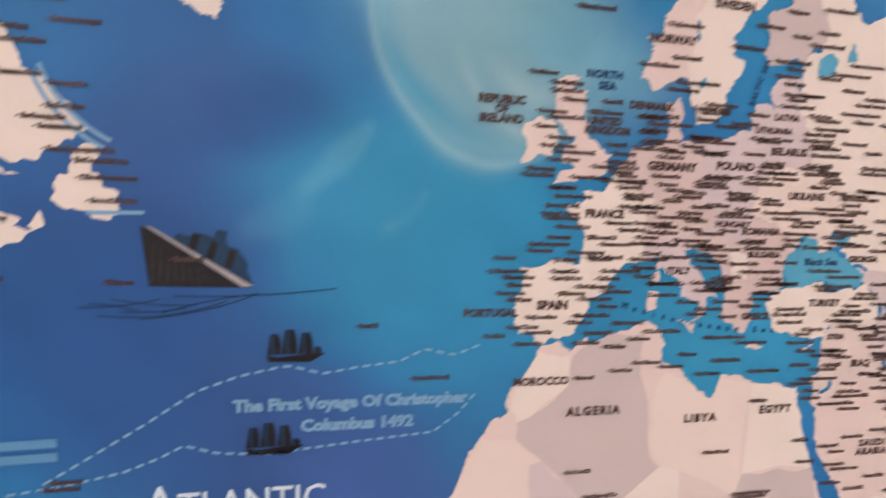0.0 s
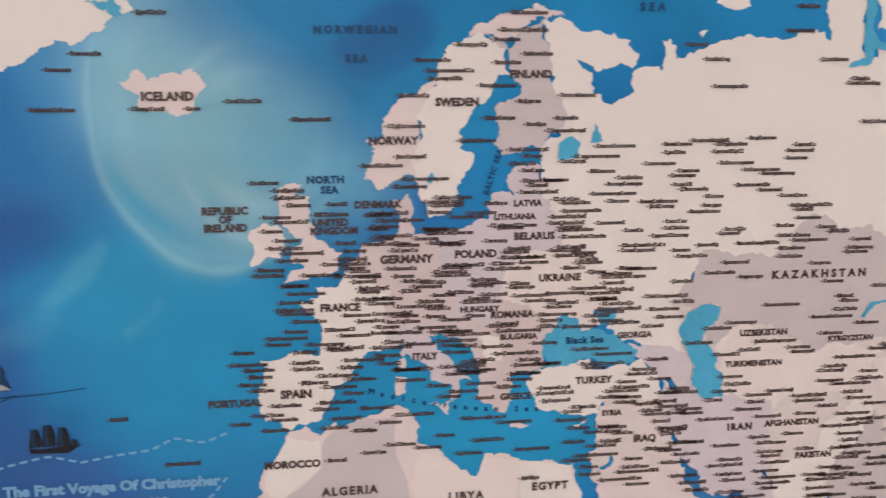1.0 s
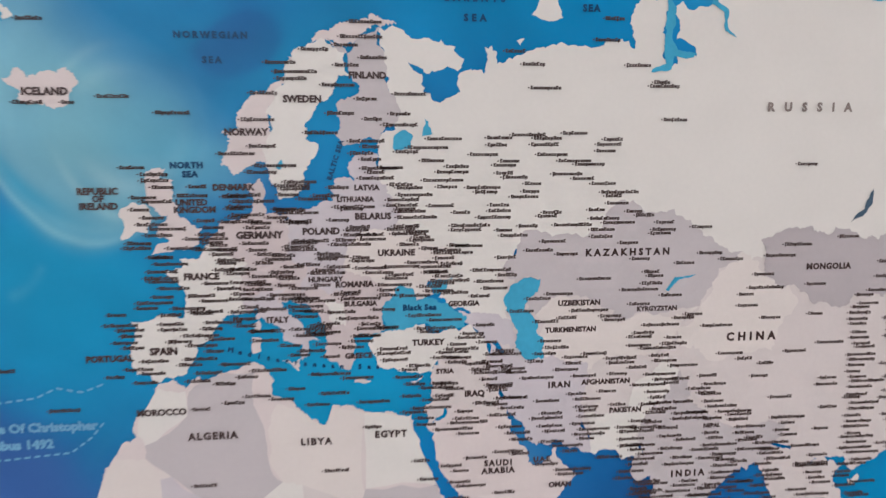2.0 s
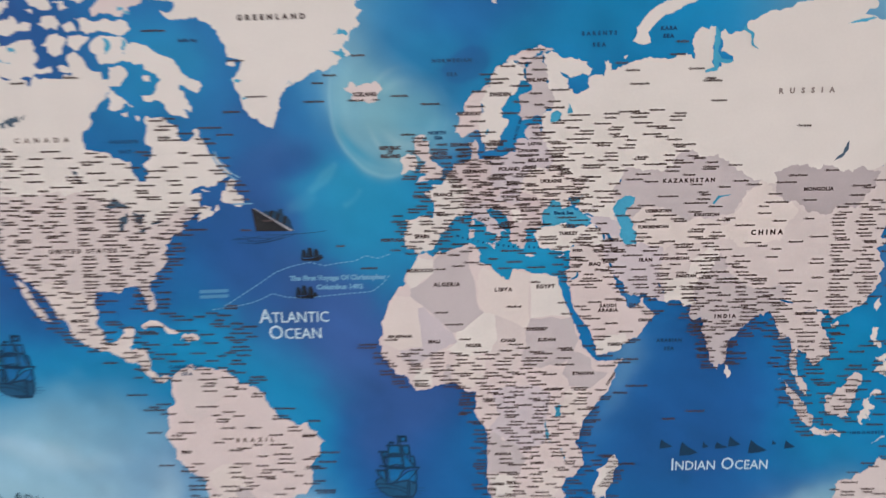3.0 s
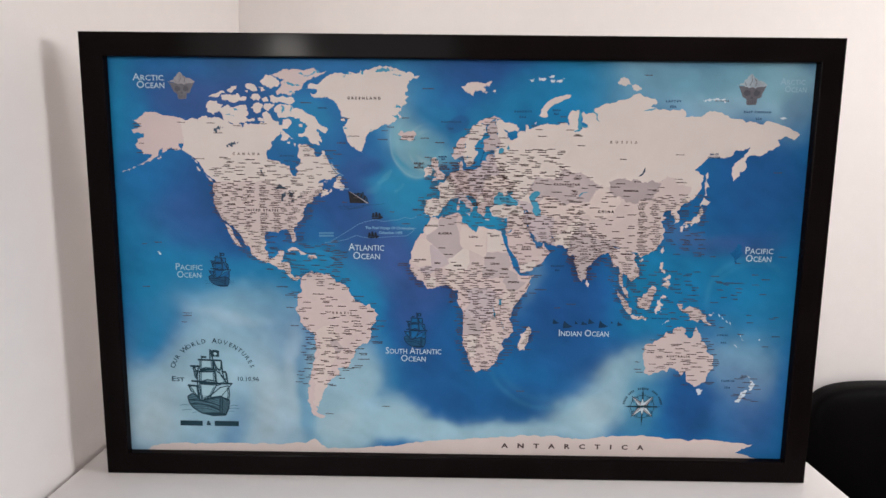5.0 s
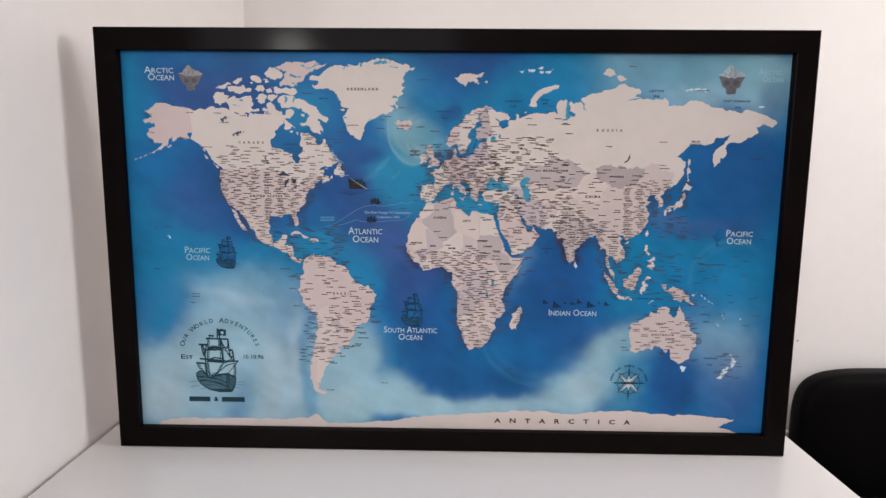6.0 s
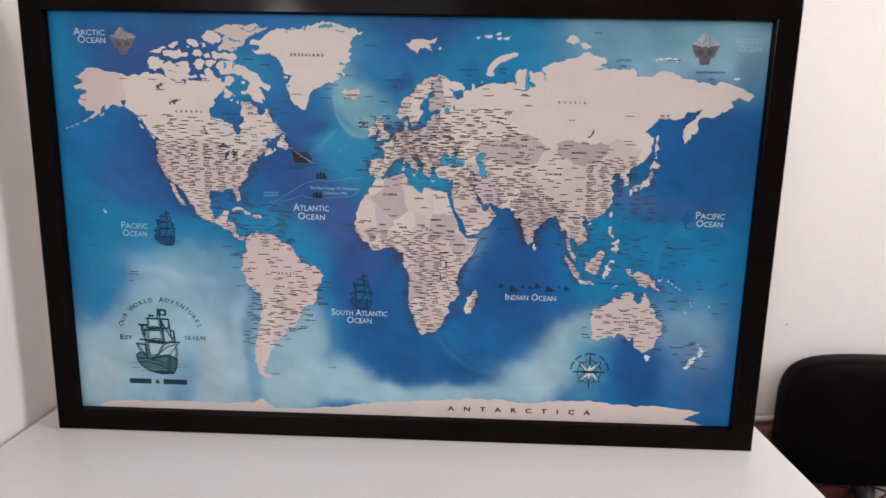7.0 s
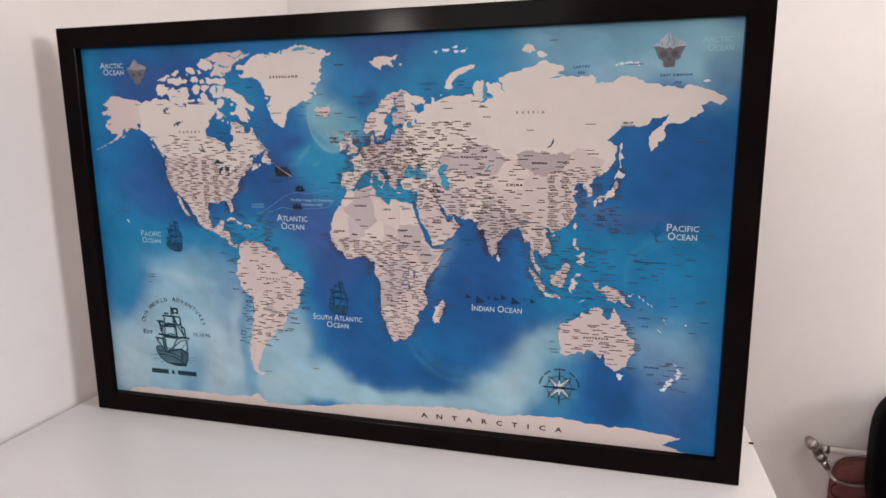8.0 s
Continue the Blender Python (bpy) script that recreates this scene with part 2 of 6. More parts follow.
for x in (TX0 + 0.04, TX1 - 0.06):
    under(part("apron", box(bmesh.new(), (x, TY0 + 0.075, ZT - 0.09), (x + 0.018, TY1 - 0.075, ZT - 0.028)), M_EDGE), table)

# ---- framed map ----
fm = tagged(empty("framed_map", (0, 0, Z0)), "world map print in a black wooden frame standing on the table", "picture")
RW, RF, RB = 0.0285, -0.0115, 0.022   # rail width, its front and its back


def rail(p, q, inward):
    """One mitred rail between two outer corners (x, z); inward points to the print."""
    d = (Vector(q) - Vector(p)).normalized()
    n = Vector(inward)
    prof = [(0, RB), (0, RF + 0.0016), (0.0006, RF + 0.0005), (0.0016, RF), (RW - 0.0016, RF), (RW - 0.0005, RF + 0.0005),
            (RW, RF + 0.0016), (RW, 0.004), (RW - 0.004, 0.004), (RW - 0.004, RB)]
    bm = bmesh.new()
    ends = []
    for corner, s in ((Vector(p), 1), (Vector(q), -1)):
        ends.append([bm.verts.new((*(corner + n * a + d * s * a).to_tuple()[:1], y, (corner + n * a + d * s * a)[1])) for a, y in prof])
    k = len(prof)
    for i in range(k):
        bm.faces.new((ends[0][i], ends[0][(i + 1) % k], ends[1][(i + 1) % k], ends[1][i]))
    bm.faces.new(ends[0][::-1])
    bm.faces.new(ends[1])
    bmesh.ops.recalc_face_normals(bm, faces=bm.faces)
    return bm


A, B, C, D = (-RW, -RW), (PW + RW, -RW), (PW + RW, PH + RW), (-RW, PH + RW)
for p, q, n in ((A, B, (0, 1)), (B, C, (-1, 0)), (C, D, (0, -1)), (D, A, (1, 0))):
    part("frame_rail", rail(p, q, n), M_RAIL, fm)
part("backing_board", box(bmesh.new(), (-0.012, 0.0045, -0.012), (PW + 0.012, 0.0085, PH + 0.012)), M_BOARD, fm)

# ---- the print: water ----
LATS = (-90, -75, -56, -46.5, -34.8, -25.5, -11, 0, 6, 12, 18.5, 25, 30, 37, 45.5, 51.5, 54.8, 58.6, 62, 66, 70, 77, 81.5, 83.6, 90)
LATZ = (-0.07, -0.006, 0.047, 0.077, 0.113, 0.142, 0.178, 0.210, 0.228, 0.2435, 0.261, 0.280, 0.296, 0.318, 0.344, 0.365, 0.376,
        0.389, 0.403, 0.421, 0.436, 0.465, 0.487, 0.497, 0.53)


def on_map(lon, lat):
    """Place on the print, in metres from its lower left corner, of a longitude and a latitude."""
    return 0.410 + 0.0023 * lon, float(np.interp(lat, LATS, LATZ))


NX, NZ = 860, 506


def soft_noise(shape, cells, seed):
    """Smooth noise about zero on a grid, with that many cells across."""
    rng = np.random.default_rng(seed)
    cy = max(3, int(cells * shape[0] / shape[1])) + 3
    g = rng.normal(size=(cy, cells + 3))
    y, x = np.linspace(0, cy - 2.01, shape[0]), np.linspace(0, cells + 0.99, shape[1])
    iy, ix = y.astype(int), x.astype(int)
    fy, fx = (y - iy)[:, None], (x - ix)[None]
    fy, fx = fy * fy * (3 - 2 * fy), fx * fx * (3 - 2 * fx)
    a, b = g[iy][:, ix], g[iy][:, ix + 1]
    c, d = g[iy + 1][:, ix], g[iy + 1][:, ix + 1]
    return (a * (1 - fx) + b * fx) * (1 - fy) + (c * (1 - fx) + d * fx) * fy


gx, gz = np.meshgrid(np.linspace(-0.003, PW + 0.003, NX), np.linspace(-0.003, PH + 0.003, NZ))
shape = gx.shape
wx = gx + 0.012 * soft_noise(shape, 9, 1) + 0.0035 * soft_noise(shape, 26, 2) + 0.0015 * soft_noise(shape, 80, 3)
wz = gz + 0.012 * soft_noise(shape, 9, 4) + 0.0035 * soft_noise(shape, 26, 5) + 0.0015 * soft_noise(shape, 80, 6)
MID, DEEP, BRIGHT, PALE, MAUVE = ((0.015, 0.165, 0.432), (0.017, 0.090, 0.298), (0.015, 0.260, 0.505), (0.365, 0.592, 0.712), (0.048, 0.108, 0.325))
tone = np.ones(shape + (3,)) * MID


def wash(colour, spots, hard=1.6):
    """Lays soft washes of one colour: centre x, z, radius x, z, strength."""
    for x, z, rx, rz, k in spots:
        d = np.sqrt(((wx - x) / rx) ** 2 + ((wz - z) / rz) ** 2)
        w = (k / (1 + np.exp(np.minimum((d - 1) * 3.2 * hard, 60))))[..., None]
        tone[:] = tone * (1 - w) + np.array(colour) * w


wash(BRIGHT, ((0.02, 0.27, 0.035, 0.08, 0.6), (0.02, 0.45, 0.03, 0.05, 0.5), (0.14, 0.495, 0.03, 0.012, 0.8), (0.12, 0.22, 0.13, 0.04, 0.8), (0.26, 0.255, 0.055, 0.03, 0.85),
              (0.31, 0.21, 0.03, 0.05, 0.75), (0.358, 0.335, 0.03, 0.035, 0.95), (0.345, 0.45, 0.03, 0.05, 0.7), (0.52, 0.45, 0.06, 0.04, 0.7),
              (0.74, 0.24, 0.07, 0.045, 0.65), (0.83, 0.2, 0.04, 0.07, 0.6), (0.66, 0.23, 0.03, 0.05, 0.7), (0.6, 0.48, 0.06, 0.03, 0.8),
              (0.70, 0.17, 0.06, 0.03, 0.6), (0.22, 0.44, 0.04, 0.03, 0.8), (0.455, 0.315, 0.055, 0.03, 0.95), (0.46, 0.395, 0.02, 0.03, 0.5),
              (0.49, 0.20, 0.02, 0.05, 0.3), (0.34, 0.10, 0.02, 0.07, 0.5)))
wash(DEEP, ((0.13, 0.465, 0.075, 0.05, 0.95), (0.125, 0.33, 0.05, 0.065, 0.8), (0.275, 0.335, 0.05, 0.035, 0.95), (0.385, 0.215, 0.042, 0.075, 0.95),
            (0.395, 0.12, 0.05, 0.05, 0.55), (0.575, 0.215, 0.035, 0.07, 0.85), (0.60, 0.125, 0.05, 0.03, 0.55), (0.455, 0.493, 0.07, 0.018, 0.95),
            (0.418, 0.434, 0.014, 0.013, 0.3), (0.80, 0.36, 0.06, 0.075, 0.7), (0.735, 0.065, 0.032, 0.042, 0.85), (0.48, 0.07, 0.1, 0.03, 0.5),
            (0.21, 0.285, 0.03, 0.025, 0.6), (0.30, 0.40, 0.025, 0.02, 0.6), (0.155, 0.28, 0.03, 0.03, 0.6)))
wash(MAUVE, ((0.335, 0.275, 0.03, 0.022, 0.8), (0.345, 0.255, 0.028, 0.03, 0.6), (0.745, 0.275, 0.05, 0.014, 0.6), (0.83, 0.07, 0.035, 0.06, 0.5),
             (0.79, 0.285, 0.04, 0.014, 0.45), (0.08, 0.30, 0.04, 0.04, 0.4), (0.30, 0.30, 0.035, 0.03, 0.5), (0.10, 0.47, 0.05, 0.03, 0.5), (0.385, 0.235, 0.03, 0.06, 0.65), (0.300, 0.365, 0.025, 0.015, 0.45), (0.318, 0.378, 0.016, 0.012, 0.4), (0.322, 0.325, 0.016, 0.014, 0.4), (0.33, 0.27, 0.05, 0.03, 0.4), (0.31, 0.345, 0.02, 0.01, 0.3)))
wash(PALE, ((0.085, 0.065, 0.15, 0.085, 0.9), (0.125, 0.165, 0.085, 0.035, 0.6), (0.165, 0.20, 0.07, 0.02, 0.35),
            (0.265, 0.085, 0.03, 0.085, 0.8), (0.30, 0.03, 0.05, 0.02, 0.8), (0.39, 0.028, 0.08, 0.02, 0.9),
            (0.50, 0.023, 0.09, 0.012, 0.7), (0.60, 0.045, 0.045, 0.028, 0.95), (0.635, 0.085, 0.032, 0.04, 0.9), (0.665, 0.118, 0.04, 0.018, 0.75),
            (0.80, 0.48, 0.065, 0.04, 0.95), (0.69, 0.475, 0.07, 0.03, 0.65), (0.74, 0.44, 0.06, 0.025, 0.65), (0.805, 0.125, 0.045, 0.05, 0.55), (0.300, 0.090, 0.030, 0.065, 0.9), (0.245, 0.06, 0.03, 0.06, 0.6), (0.34, 0.04, 0.06, 0.02, 0.6), (0.10, 0.13, 0.09, 0.03, 0.5)))
wash((0.57, 0.73, 0.79), ((0.03, 0.035, 0.035, 0.05, 0.65), (0.185, 0.055, 0.022, 0.06, 0.6), (0.215, 0.10, 0.010, 0.06, 0.5), (0.275, 0.05, 0.03, 0.02, 0.4), (0.10, 0.095, 0.05, 0.012, 0.3),
                          (0.61, 0.05, 0.02, 0.02, 0.4), (0.82, 0.485, 0.03, 0.02, 0.4), (0.13, 0.175, 0.05, 0.008, 0.3), (0.30, 0.022, 0.05, 0.008, 0.35)), 1.0)
wash(MID, ((0.02, 0.150, 0.035, 0.022, 0.8), (0.735, 0.06, 0.025, 0.035, 0.6), (0.14, 0.02, 0.012, 0.03, 0.4), (0.150, 0.02, 0.010, 0.03, 0.2)), 0.9)
wash(PALE, ((0.53, 0.235, 0.010, 0.035, 0.25), (0.357, 0.432, 0.018, 0.03, 0.45), (0.402, 0.395, 0.02, 0.02, 0.25)), 0.9)
wash((0.03, 0.31, 0.54), ((0.374, 0.345, 0.022, 0.034, 0.8), (0.352, 0.340, 0.018, 0.024, 0.6), (0.45, 0.315, 0.06, 0.02, 0.6), (0.325, 0.352, 0.012, 0.010, 0.35)), 0.9)
wash(DEEP, ((0.420, 0.430, 0.011, 0.011, 0.3), (0.29, 0.36, 0.012, 0.006, 0.2)), 3.0)
wash(PALE, ((0.285, 0.012, 0.07, 0.016, 0.8), (0.36, 0.026, 0.07, 0.014, 0.7), (0.47, 0.030, 0.09, 0.012, 0.6), (0.575, 0.038, 0.03, 0.016, 0.5)), 1.4)
wash(BRIGHT, ((0.232, 0.065, 0.010, 0.055, 0.45), (0.012, 0.165, 0.030, 0.030, 0.75), (0.004, 0.44, 0.010, 0.08, 0.6), (0.385, 0.335, 0.028, 0.024, 0.5),
              (0.40, 0.365, 0.02, 0.02, 0.3), (0.38, 0.46, 0.012, 0.03, 0.3)), 1.2)
wash(DEEP, ((0.47, 0.478, 0.06, 0.022, 0.5), (0.54, 0.17, 0.045, 0.05, 0.4), (0.288, 0.325, 0.035, 0.035, 0.4), (0.30, 0.372, 0.03, 0.012, 0.35)), 1.2)
wash((0.10, 0.36, 0.50), ((0.79, 0.485, 0.07, 0.030, 0.6), (0.672, 0.065, 0.022, 0.055, 0.55), (0.69, 0.47, 0.05, 0.02, 0.4)), 1.2)
wash(DEEP, ((0.733, 0.055, 0.028, 0.040, 0.7), (0.845, 0.465, 0.016, 0.022, 0.35), (0.845, 0.38, 0.02, 0.05, 0.2)), 1.6)
wash((0.09, 0.19, 0.42), ((0.80, 0.085, 0.03, 0.05, 0.5), (0.715, 0.285, 0.03, 0.010, 0.5)), 1.2)
wash(BRIGHT, ((0.440, 0.418, 0.030, 0.018, 0.6), (0.402, 0.440, 0.016, 0.016, 0.5), (0.450, 0.440, 0.020, 0.016, 0.4)), 1.4)
wash(DEEP, ((0.312, 0.302, 0.045, 0.030, 0.45), (0.292, 0.350, 0.030, 0.022, 0.3)), 1.3)
wash(MAUVE, ((0.328, 0.288, 0.030, 0.018, 0.45),), 1.3)
wash(DEEP, ((0.423, 0.436, 0.0145, 0.0115, 0.45),), 5.0)
wash(PALE, ((0.335, 0.014, 0.045, 0.014, 0.8), (0.42, 0.020, 0.07, 0.011, 0.7), (0.52, 0.026, 0.06, 0.010, 0.5), (0.318, 0.075, 0.014, 0.05, 0.45)), 1.4)
wash(MID, ((0.325, 0.415, 0.014, 0.030, 0.6),), 1.4)
wash(DEEP, ((0.322, 0.368, 0.018, 0.012, 0.7),), 1.4)
# pale lobe south of Iceland, with brushed rims, and two streaks beside it
lobe = np.hypot((gx - 0.381 + 0.0009 * soft_noise(shape, 60, 9)) / 0.037, (gz - 0.410 + 0.0012 * soft_noise(shape, 45, 11)) / 0.049)
fade = np.clip((0.455 - gz) / 0.035, 0, 1) * np.clip((0.832 - gx - gz + 0.006 * soft_noise(shape, 24, 15)) / 0.035, 0, 1) * np.clip((0.425 - gx) / 0.04, 0, 1)
q = (0.92 * fade / (1 + np.exp(np.clip((lobe - 0.97) / (0.022 + 0.05 * np.clip((gz - 0.40) / 0.03, 0, 1)), -40, 40))) * (0.80 + 0.10 * soft_noise(shape, 45, 12) + 0.10 * soft_noise(shape, 20, 17)))[..., None]
tone[:] = tone * (1 - q) + np.array((0.235, 0.490, 0.590)) * q
side = np.clip((0.40 - gx) / 0.02, 0, 1) * fade
wash((0.13, 0.40, 0.56), ((0.398, 0.404, 0.017, 0.015, 0.55), (0.408, 0.392, 0.014, 0.012, 0.5)), 1.6)
# a bluer crescent inside the lower rim, and loose strokes over the core
turn = np.arctan2(gz - 0.410, gx - 0.381)
low = np.exp(-((turn + 2.30) / 0.50) ** 2)
q = (0.85 * low * np.exp(-((lobe - 0.85 + 0.03 * soft_noise(shape, 34, 31)) / 0.065) ** 2))[..., None]
tone[:] = tone * (1 - q) + np.array((0.06, 0.345, 0.55)) * q
loose = np.hypot((gx - 0.392) / 0.026, (gz - 0.402 + 0.002 * soft_noise(shape, 30, 32)) / 0.030)
for rim, w, k in ((0.30, 0.22, 0.40), (0.66, 0.10, 0.45), (0.95, 0.06, 0.40)):
    q = (k * fade * np.clip(0.55 + 0.6 * soft_noise(shape, 40, 33), 0, 1) * np.exp(-((loose - rim) / w) ** 2))[..., None]
    tone[:] = tone * (1 - q) + np.array((0.40, 0.60, 0.68)) * q
for rim, w, k in ((0.955, 0.022, 0.36), (0.885, 0.020, 0.08), (0.70, 0.07, 0.12)):
    q = (k * side * np.exp(-((lobe - rim + 0.02 * soft_noise(shape, 30, 13)) / w) ** 2))[..., None]
    tone[:] = tone * (1 - q) + np.array((0.33, 0.58, 0.68)) * q
for x0, z0, x1, z1, w, k in ((0.332, 0.357, 0.346, 0.372, 0.0024, 0.36), (0.352, 0.347, 0.361, 0.356, 0.0022, 0.34), (0.318, 0.346, 0.330, 0.352, 0.004, 0.16)):
    u = np.clip(((gx - x0) * (x1 - x0) + (gz - z0) * (z1 - z0)) / ((x1 - x0) ** 2 + (z1 - z0) ** 2), 0, 1)
    off = np.hypot(gx - x0 - u * (x1 - x0), gz - z0 - u * (z1 - z0) + 0.002 * np.sin(3 * u)) + 0.0012 * soft_noise(shape, 60, 14)
    q = (k * np.exp(-(off / w) ** 2))[..., None]
    tone[:] = tone * (1 - q) + np.array((0.12, 0.42, 0.60)) * q
# faint swirls in the Indian and Pacific oceans
for cx, cz, r, w, a0, a1, k in ((0.552, 0.147, 0.082, 0.004, 3.3, 5.6, 0.16), (0.552, 0.147, 0.070, 0.006, 3.4, 5.2, 0.10), (0.80, 0.215, 0.052, 0.004, 0.6, 3.6, 0.16),
                                (0.80, 0.215, 0.044, 0.003, 1.0, 3.0, 0.10)):
    ang = np.mod(np.arctan2(gz - cz, gx - cx), 2 * np.pi)
    off = np.abs(np.hypot(gx - cx, gz - cz) - r - 0.0015 * soft_noise(shape, 30, 16))
    q = (k * np.clip((ang - a0) / 0.5, 0, 1) * np.clip((a1 - ang) / 0.5, 0, 1) * np.exp(-(off / w) ** 2))[..., None]
    tone[:] = tone * (1 - q) + np.array((0.10, 0.42, 0.60)) * q
# long soft brush marks, drawn aslant
slant = soft_noise(shape, 34, 21)
aslant = np.stack([np.roll(slant, (k * 3, -k * 2), (0, 1)) for k in range(-4, 5)]).mean(0)
fine = soft_noise(shape, 90, 22)
dabs = np.stack([np.roll(fine, (k, -k * 2), (0, 1)) for k in range(-5, 6)]).mean(0)
cloud = 1 + 0.055 * aslant + 0.05 * dabs + 0.05 * soft_noise(shape, 14, 7) + 0.025 * soft_noise(shape, 45, 8) + 0.012 * soft_noise(shape, 130, 10)
tone *= 0.77 * cloud[..., None]
tone = np.clip(tone, 0.004, 0.85)
me = bpy.data.meshes.new("print")
idx = np.arange(NX * NZ).reshape(NZ, NX)
quads = np.stack([idx[:-1, :-1], idx[:-1, 1:], idx[1:, 1:], idx[1:, :-1]], -1).reshape(-1, 4)
me.from_pydata(np.stack([gx.ravel(), np.zeros(gx.size), gz.ravel()], 1).tolist(), [], quads.tolist())
tones = me.color_attributes.new("tone", "FLOAT_COLOR", "POINT")
tones.data.foreach_set("color", np.concatenate([tone.reshape(-1, 3), np.ones((gx.size, 1))], 1).astype(np.float32).ravel())
sheet = link_mesh("print", me, M_WATER, fm, "blue watercolour world map print")

# ---- the print: land ----
INK = 0.00006        # step between layers of ink


def rough_line(pts, cells, amount, seed):
    """A closed coast through places on the map, roughened between them."""
    rng = random.Random(seed)
    for _ in range(cells):
        out = []
        for (x0, z0), (x1, z1) in zip(pts, pts[1:] + pts[:1]):
            d = math.hypot(x1 - x0, z1 - z0)
            out.append((x0, z0))
            if d > 0.0012:
                k = rng.gauss(0, amount) * min(d, 0.011)
                out.append(((x0 + x1) / 2 - (z1 - z0) / d * k, (z0 + z1) / 2 + (x1 - x0) / d * k))
        pts = out
    return pts


def toothed(pts, depth, step=0.0007):
    """A coast cut by many narrow inlets."""
    rng = random.Random(3)
    xs, zs = np.array(pts + pts[:1]).T
    s = np.concatenate([[0], np.cumsum(np.hypot(np.diff(xs), np.diff(zs)))])
    n = int(s[-1] / step)
    q = np.linspace(0, s[-1], n, endpoint=False)
    x, z = np.interp(q, s, xs), np.interp(q, s, zs)
    mx, mz = x.mean(), z.mean()
    out = []
    for i in range(n):
        k = (rng.random() * depth if i % 2 else -rng.random() * depth * 0.4) * (0.3 + rng.random() if rng.random() < 0.7 else 0.1)
        tx, tz = x[(i + 1) % n] - x[i - 1], z[(i + 1) % n] - z[i - 1]
        d = math.hypot(tx, tz) or 1e-6
        nx, nz = -tz / d, tx / d
        if nx * (mx - x[i]) + nz * (mz - z[i]) < 0:
            nx, nz = -nx, -nz
        out.append((float(x[i] + nx * k), float(z[i] + nz * k)))
    return out


OUTLINES, LAID = [], []


def flat(name, pts, mat, layer, parent=None, label=""):
    """A printed area: a closed outline (x, z) on the print's face."""
    k = len(pts)
    found = delaunay_2d_cdt([Vector(p) for p in pts], [], [list(range(k))], 1, 1e-7)
    me = bpy.data.meshes.new(name)
    me.from_pydata([(v[0], -INK * layer, v[1]) for v in found[0]], [], [list(f) for f in found[2]])
    return link_mesh(name, me, mat, parent or sheet, label)


def land(coords, mat, layer=1, name="landmass", amount=0.14, cells=4, label="", keep=True, grow=1.0, fringe=0.0):
    pts = [on_map(*c) for c in coords]
    mx, mz = (sum(p[i] for p in pts) / len(pts) for i in (0, 1))
    pts = [(mx + (x - mx) * grow, mz + (z - mz) * grow) for x, z in pts]
    pts = rough_line(pts, cells, amount, len(OUTLINES) + 5)
    if fringe:
        pts = toothed(pts, fringe)
    if keep:
        OUTLINES.append(pts)
    LAID.append(name)
    flat(name, pts, mat, layer + 0.009 * (len(LAID) % 100), None, label)
    return pts


# ground tint under the seams between countries
for coords in (
        [(48, 40), (55, 37), (62, 27), (68, 26), (72, 26), (80, 27), (90, 26), (100, 24), (110, 24), (116, 30), (124, 45), (124, 51), (100, 51), (75, 53), (50, 50)],
        [(0, 44.5), (6, 45), (12, 46.5), (20, 44), (26, 42), (27, 46), (36, 48.5), (45, 46), (45, 55), (30, 58), (22, 54), (10, 53), (3, 50)],
        [(-122, 50), (-95, 51), (-80, 50), (-71, 46.5), (-80, 40), (-120, 45)], [(-143, 62), (-139, 62), (-139, 68.8), (-143, 68.8)]):
    land(coords, M_STONE, 0.2, "country_area", 0.0, 0, keep=False)
for coords in ([(-115, 33.5), (-100, 31.5), (-99, 27), (-106, 29.8), (-113, 31.2)], [(36.5, 38), (44, 39.5), (47, 35), (46, 31), (38, 33)],
        [(44, 47), (49, 48), (54, 47.5), (54.5, 44), (55, 38), (52, 36.2), (48, 37.5), (45, 41)],
        [(38, 46), (44, 44), (46, 42.5), (45, 40), (50, 52), (40, 52)], [(71, 60), (80, 60), (80, 66), (74.5, 66), (71, 64)]):
    land(coords, M_STONE, 0.2, "country_area", 0.0, 0, keep=False)
ARCTIC_COAST = [(-141, 60.2), (-141, 69.6), (-136.5, 69), (-134, 69.6), (-129.5, 70), (-127, 70.3), (-124.3, 69.6), (-121, 69.8), (-117, 69), (-115, 68.2),
                (-114, 67.8), (-110, 68), (-108, 67.6), (-107.5, 66.6), (-106.5, 68.2), (-103, 68), (-98.5, 67.8), (-97.5, 68.5), (-96.2, 68.2), (-96.3, 70),
                (-96, 71.4), (-94.5, 71.8), (-92.5, 71), (-91.6, 69.6), (-90.4, 68.8), (-88, 68.6), (-87.8, 67.4), (-86.6, 67.4), (-85.6, 69.4), (-82.5, 69.5)]
BAY_COAST = [(-81.3, 68.8), (-82.2, 67.4), (-83.8, 66.3), (-86.6, 66.4), (-86, 65.8), (-87.5, 64.8), (-90, 63.8), (-92.5, 62.4), (-94.6, 60.3), (-95, 58.8),
             (-92.4, 57), (-88, 56.4), (-83, 55.1), (-82.4, 53), (-81, 51.4), (-79.3, 51.3)]
BORDER = [(-79, 48), (-75, 45), (-79, 43), (-83, 42), (-84, 46), (-89, 48), (-95, 48.6), (-123, 48.6), (-124.5, 50), (-128, 51.5), (-130, 54), (-131.5, 55.5),
          (-133.5, 57.2), (-136, 58.4), (-138.5, 59.4)]
NUNAVUT = land(ARCTIC_COAST + BAY_COAST + BORDER, M_PALE, amount=0.12, cells=3)
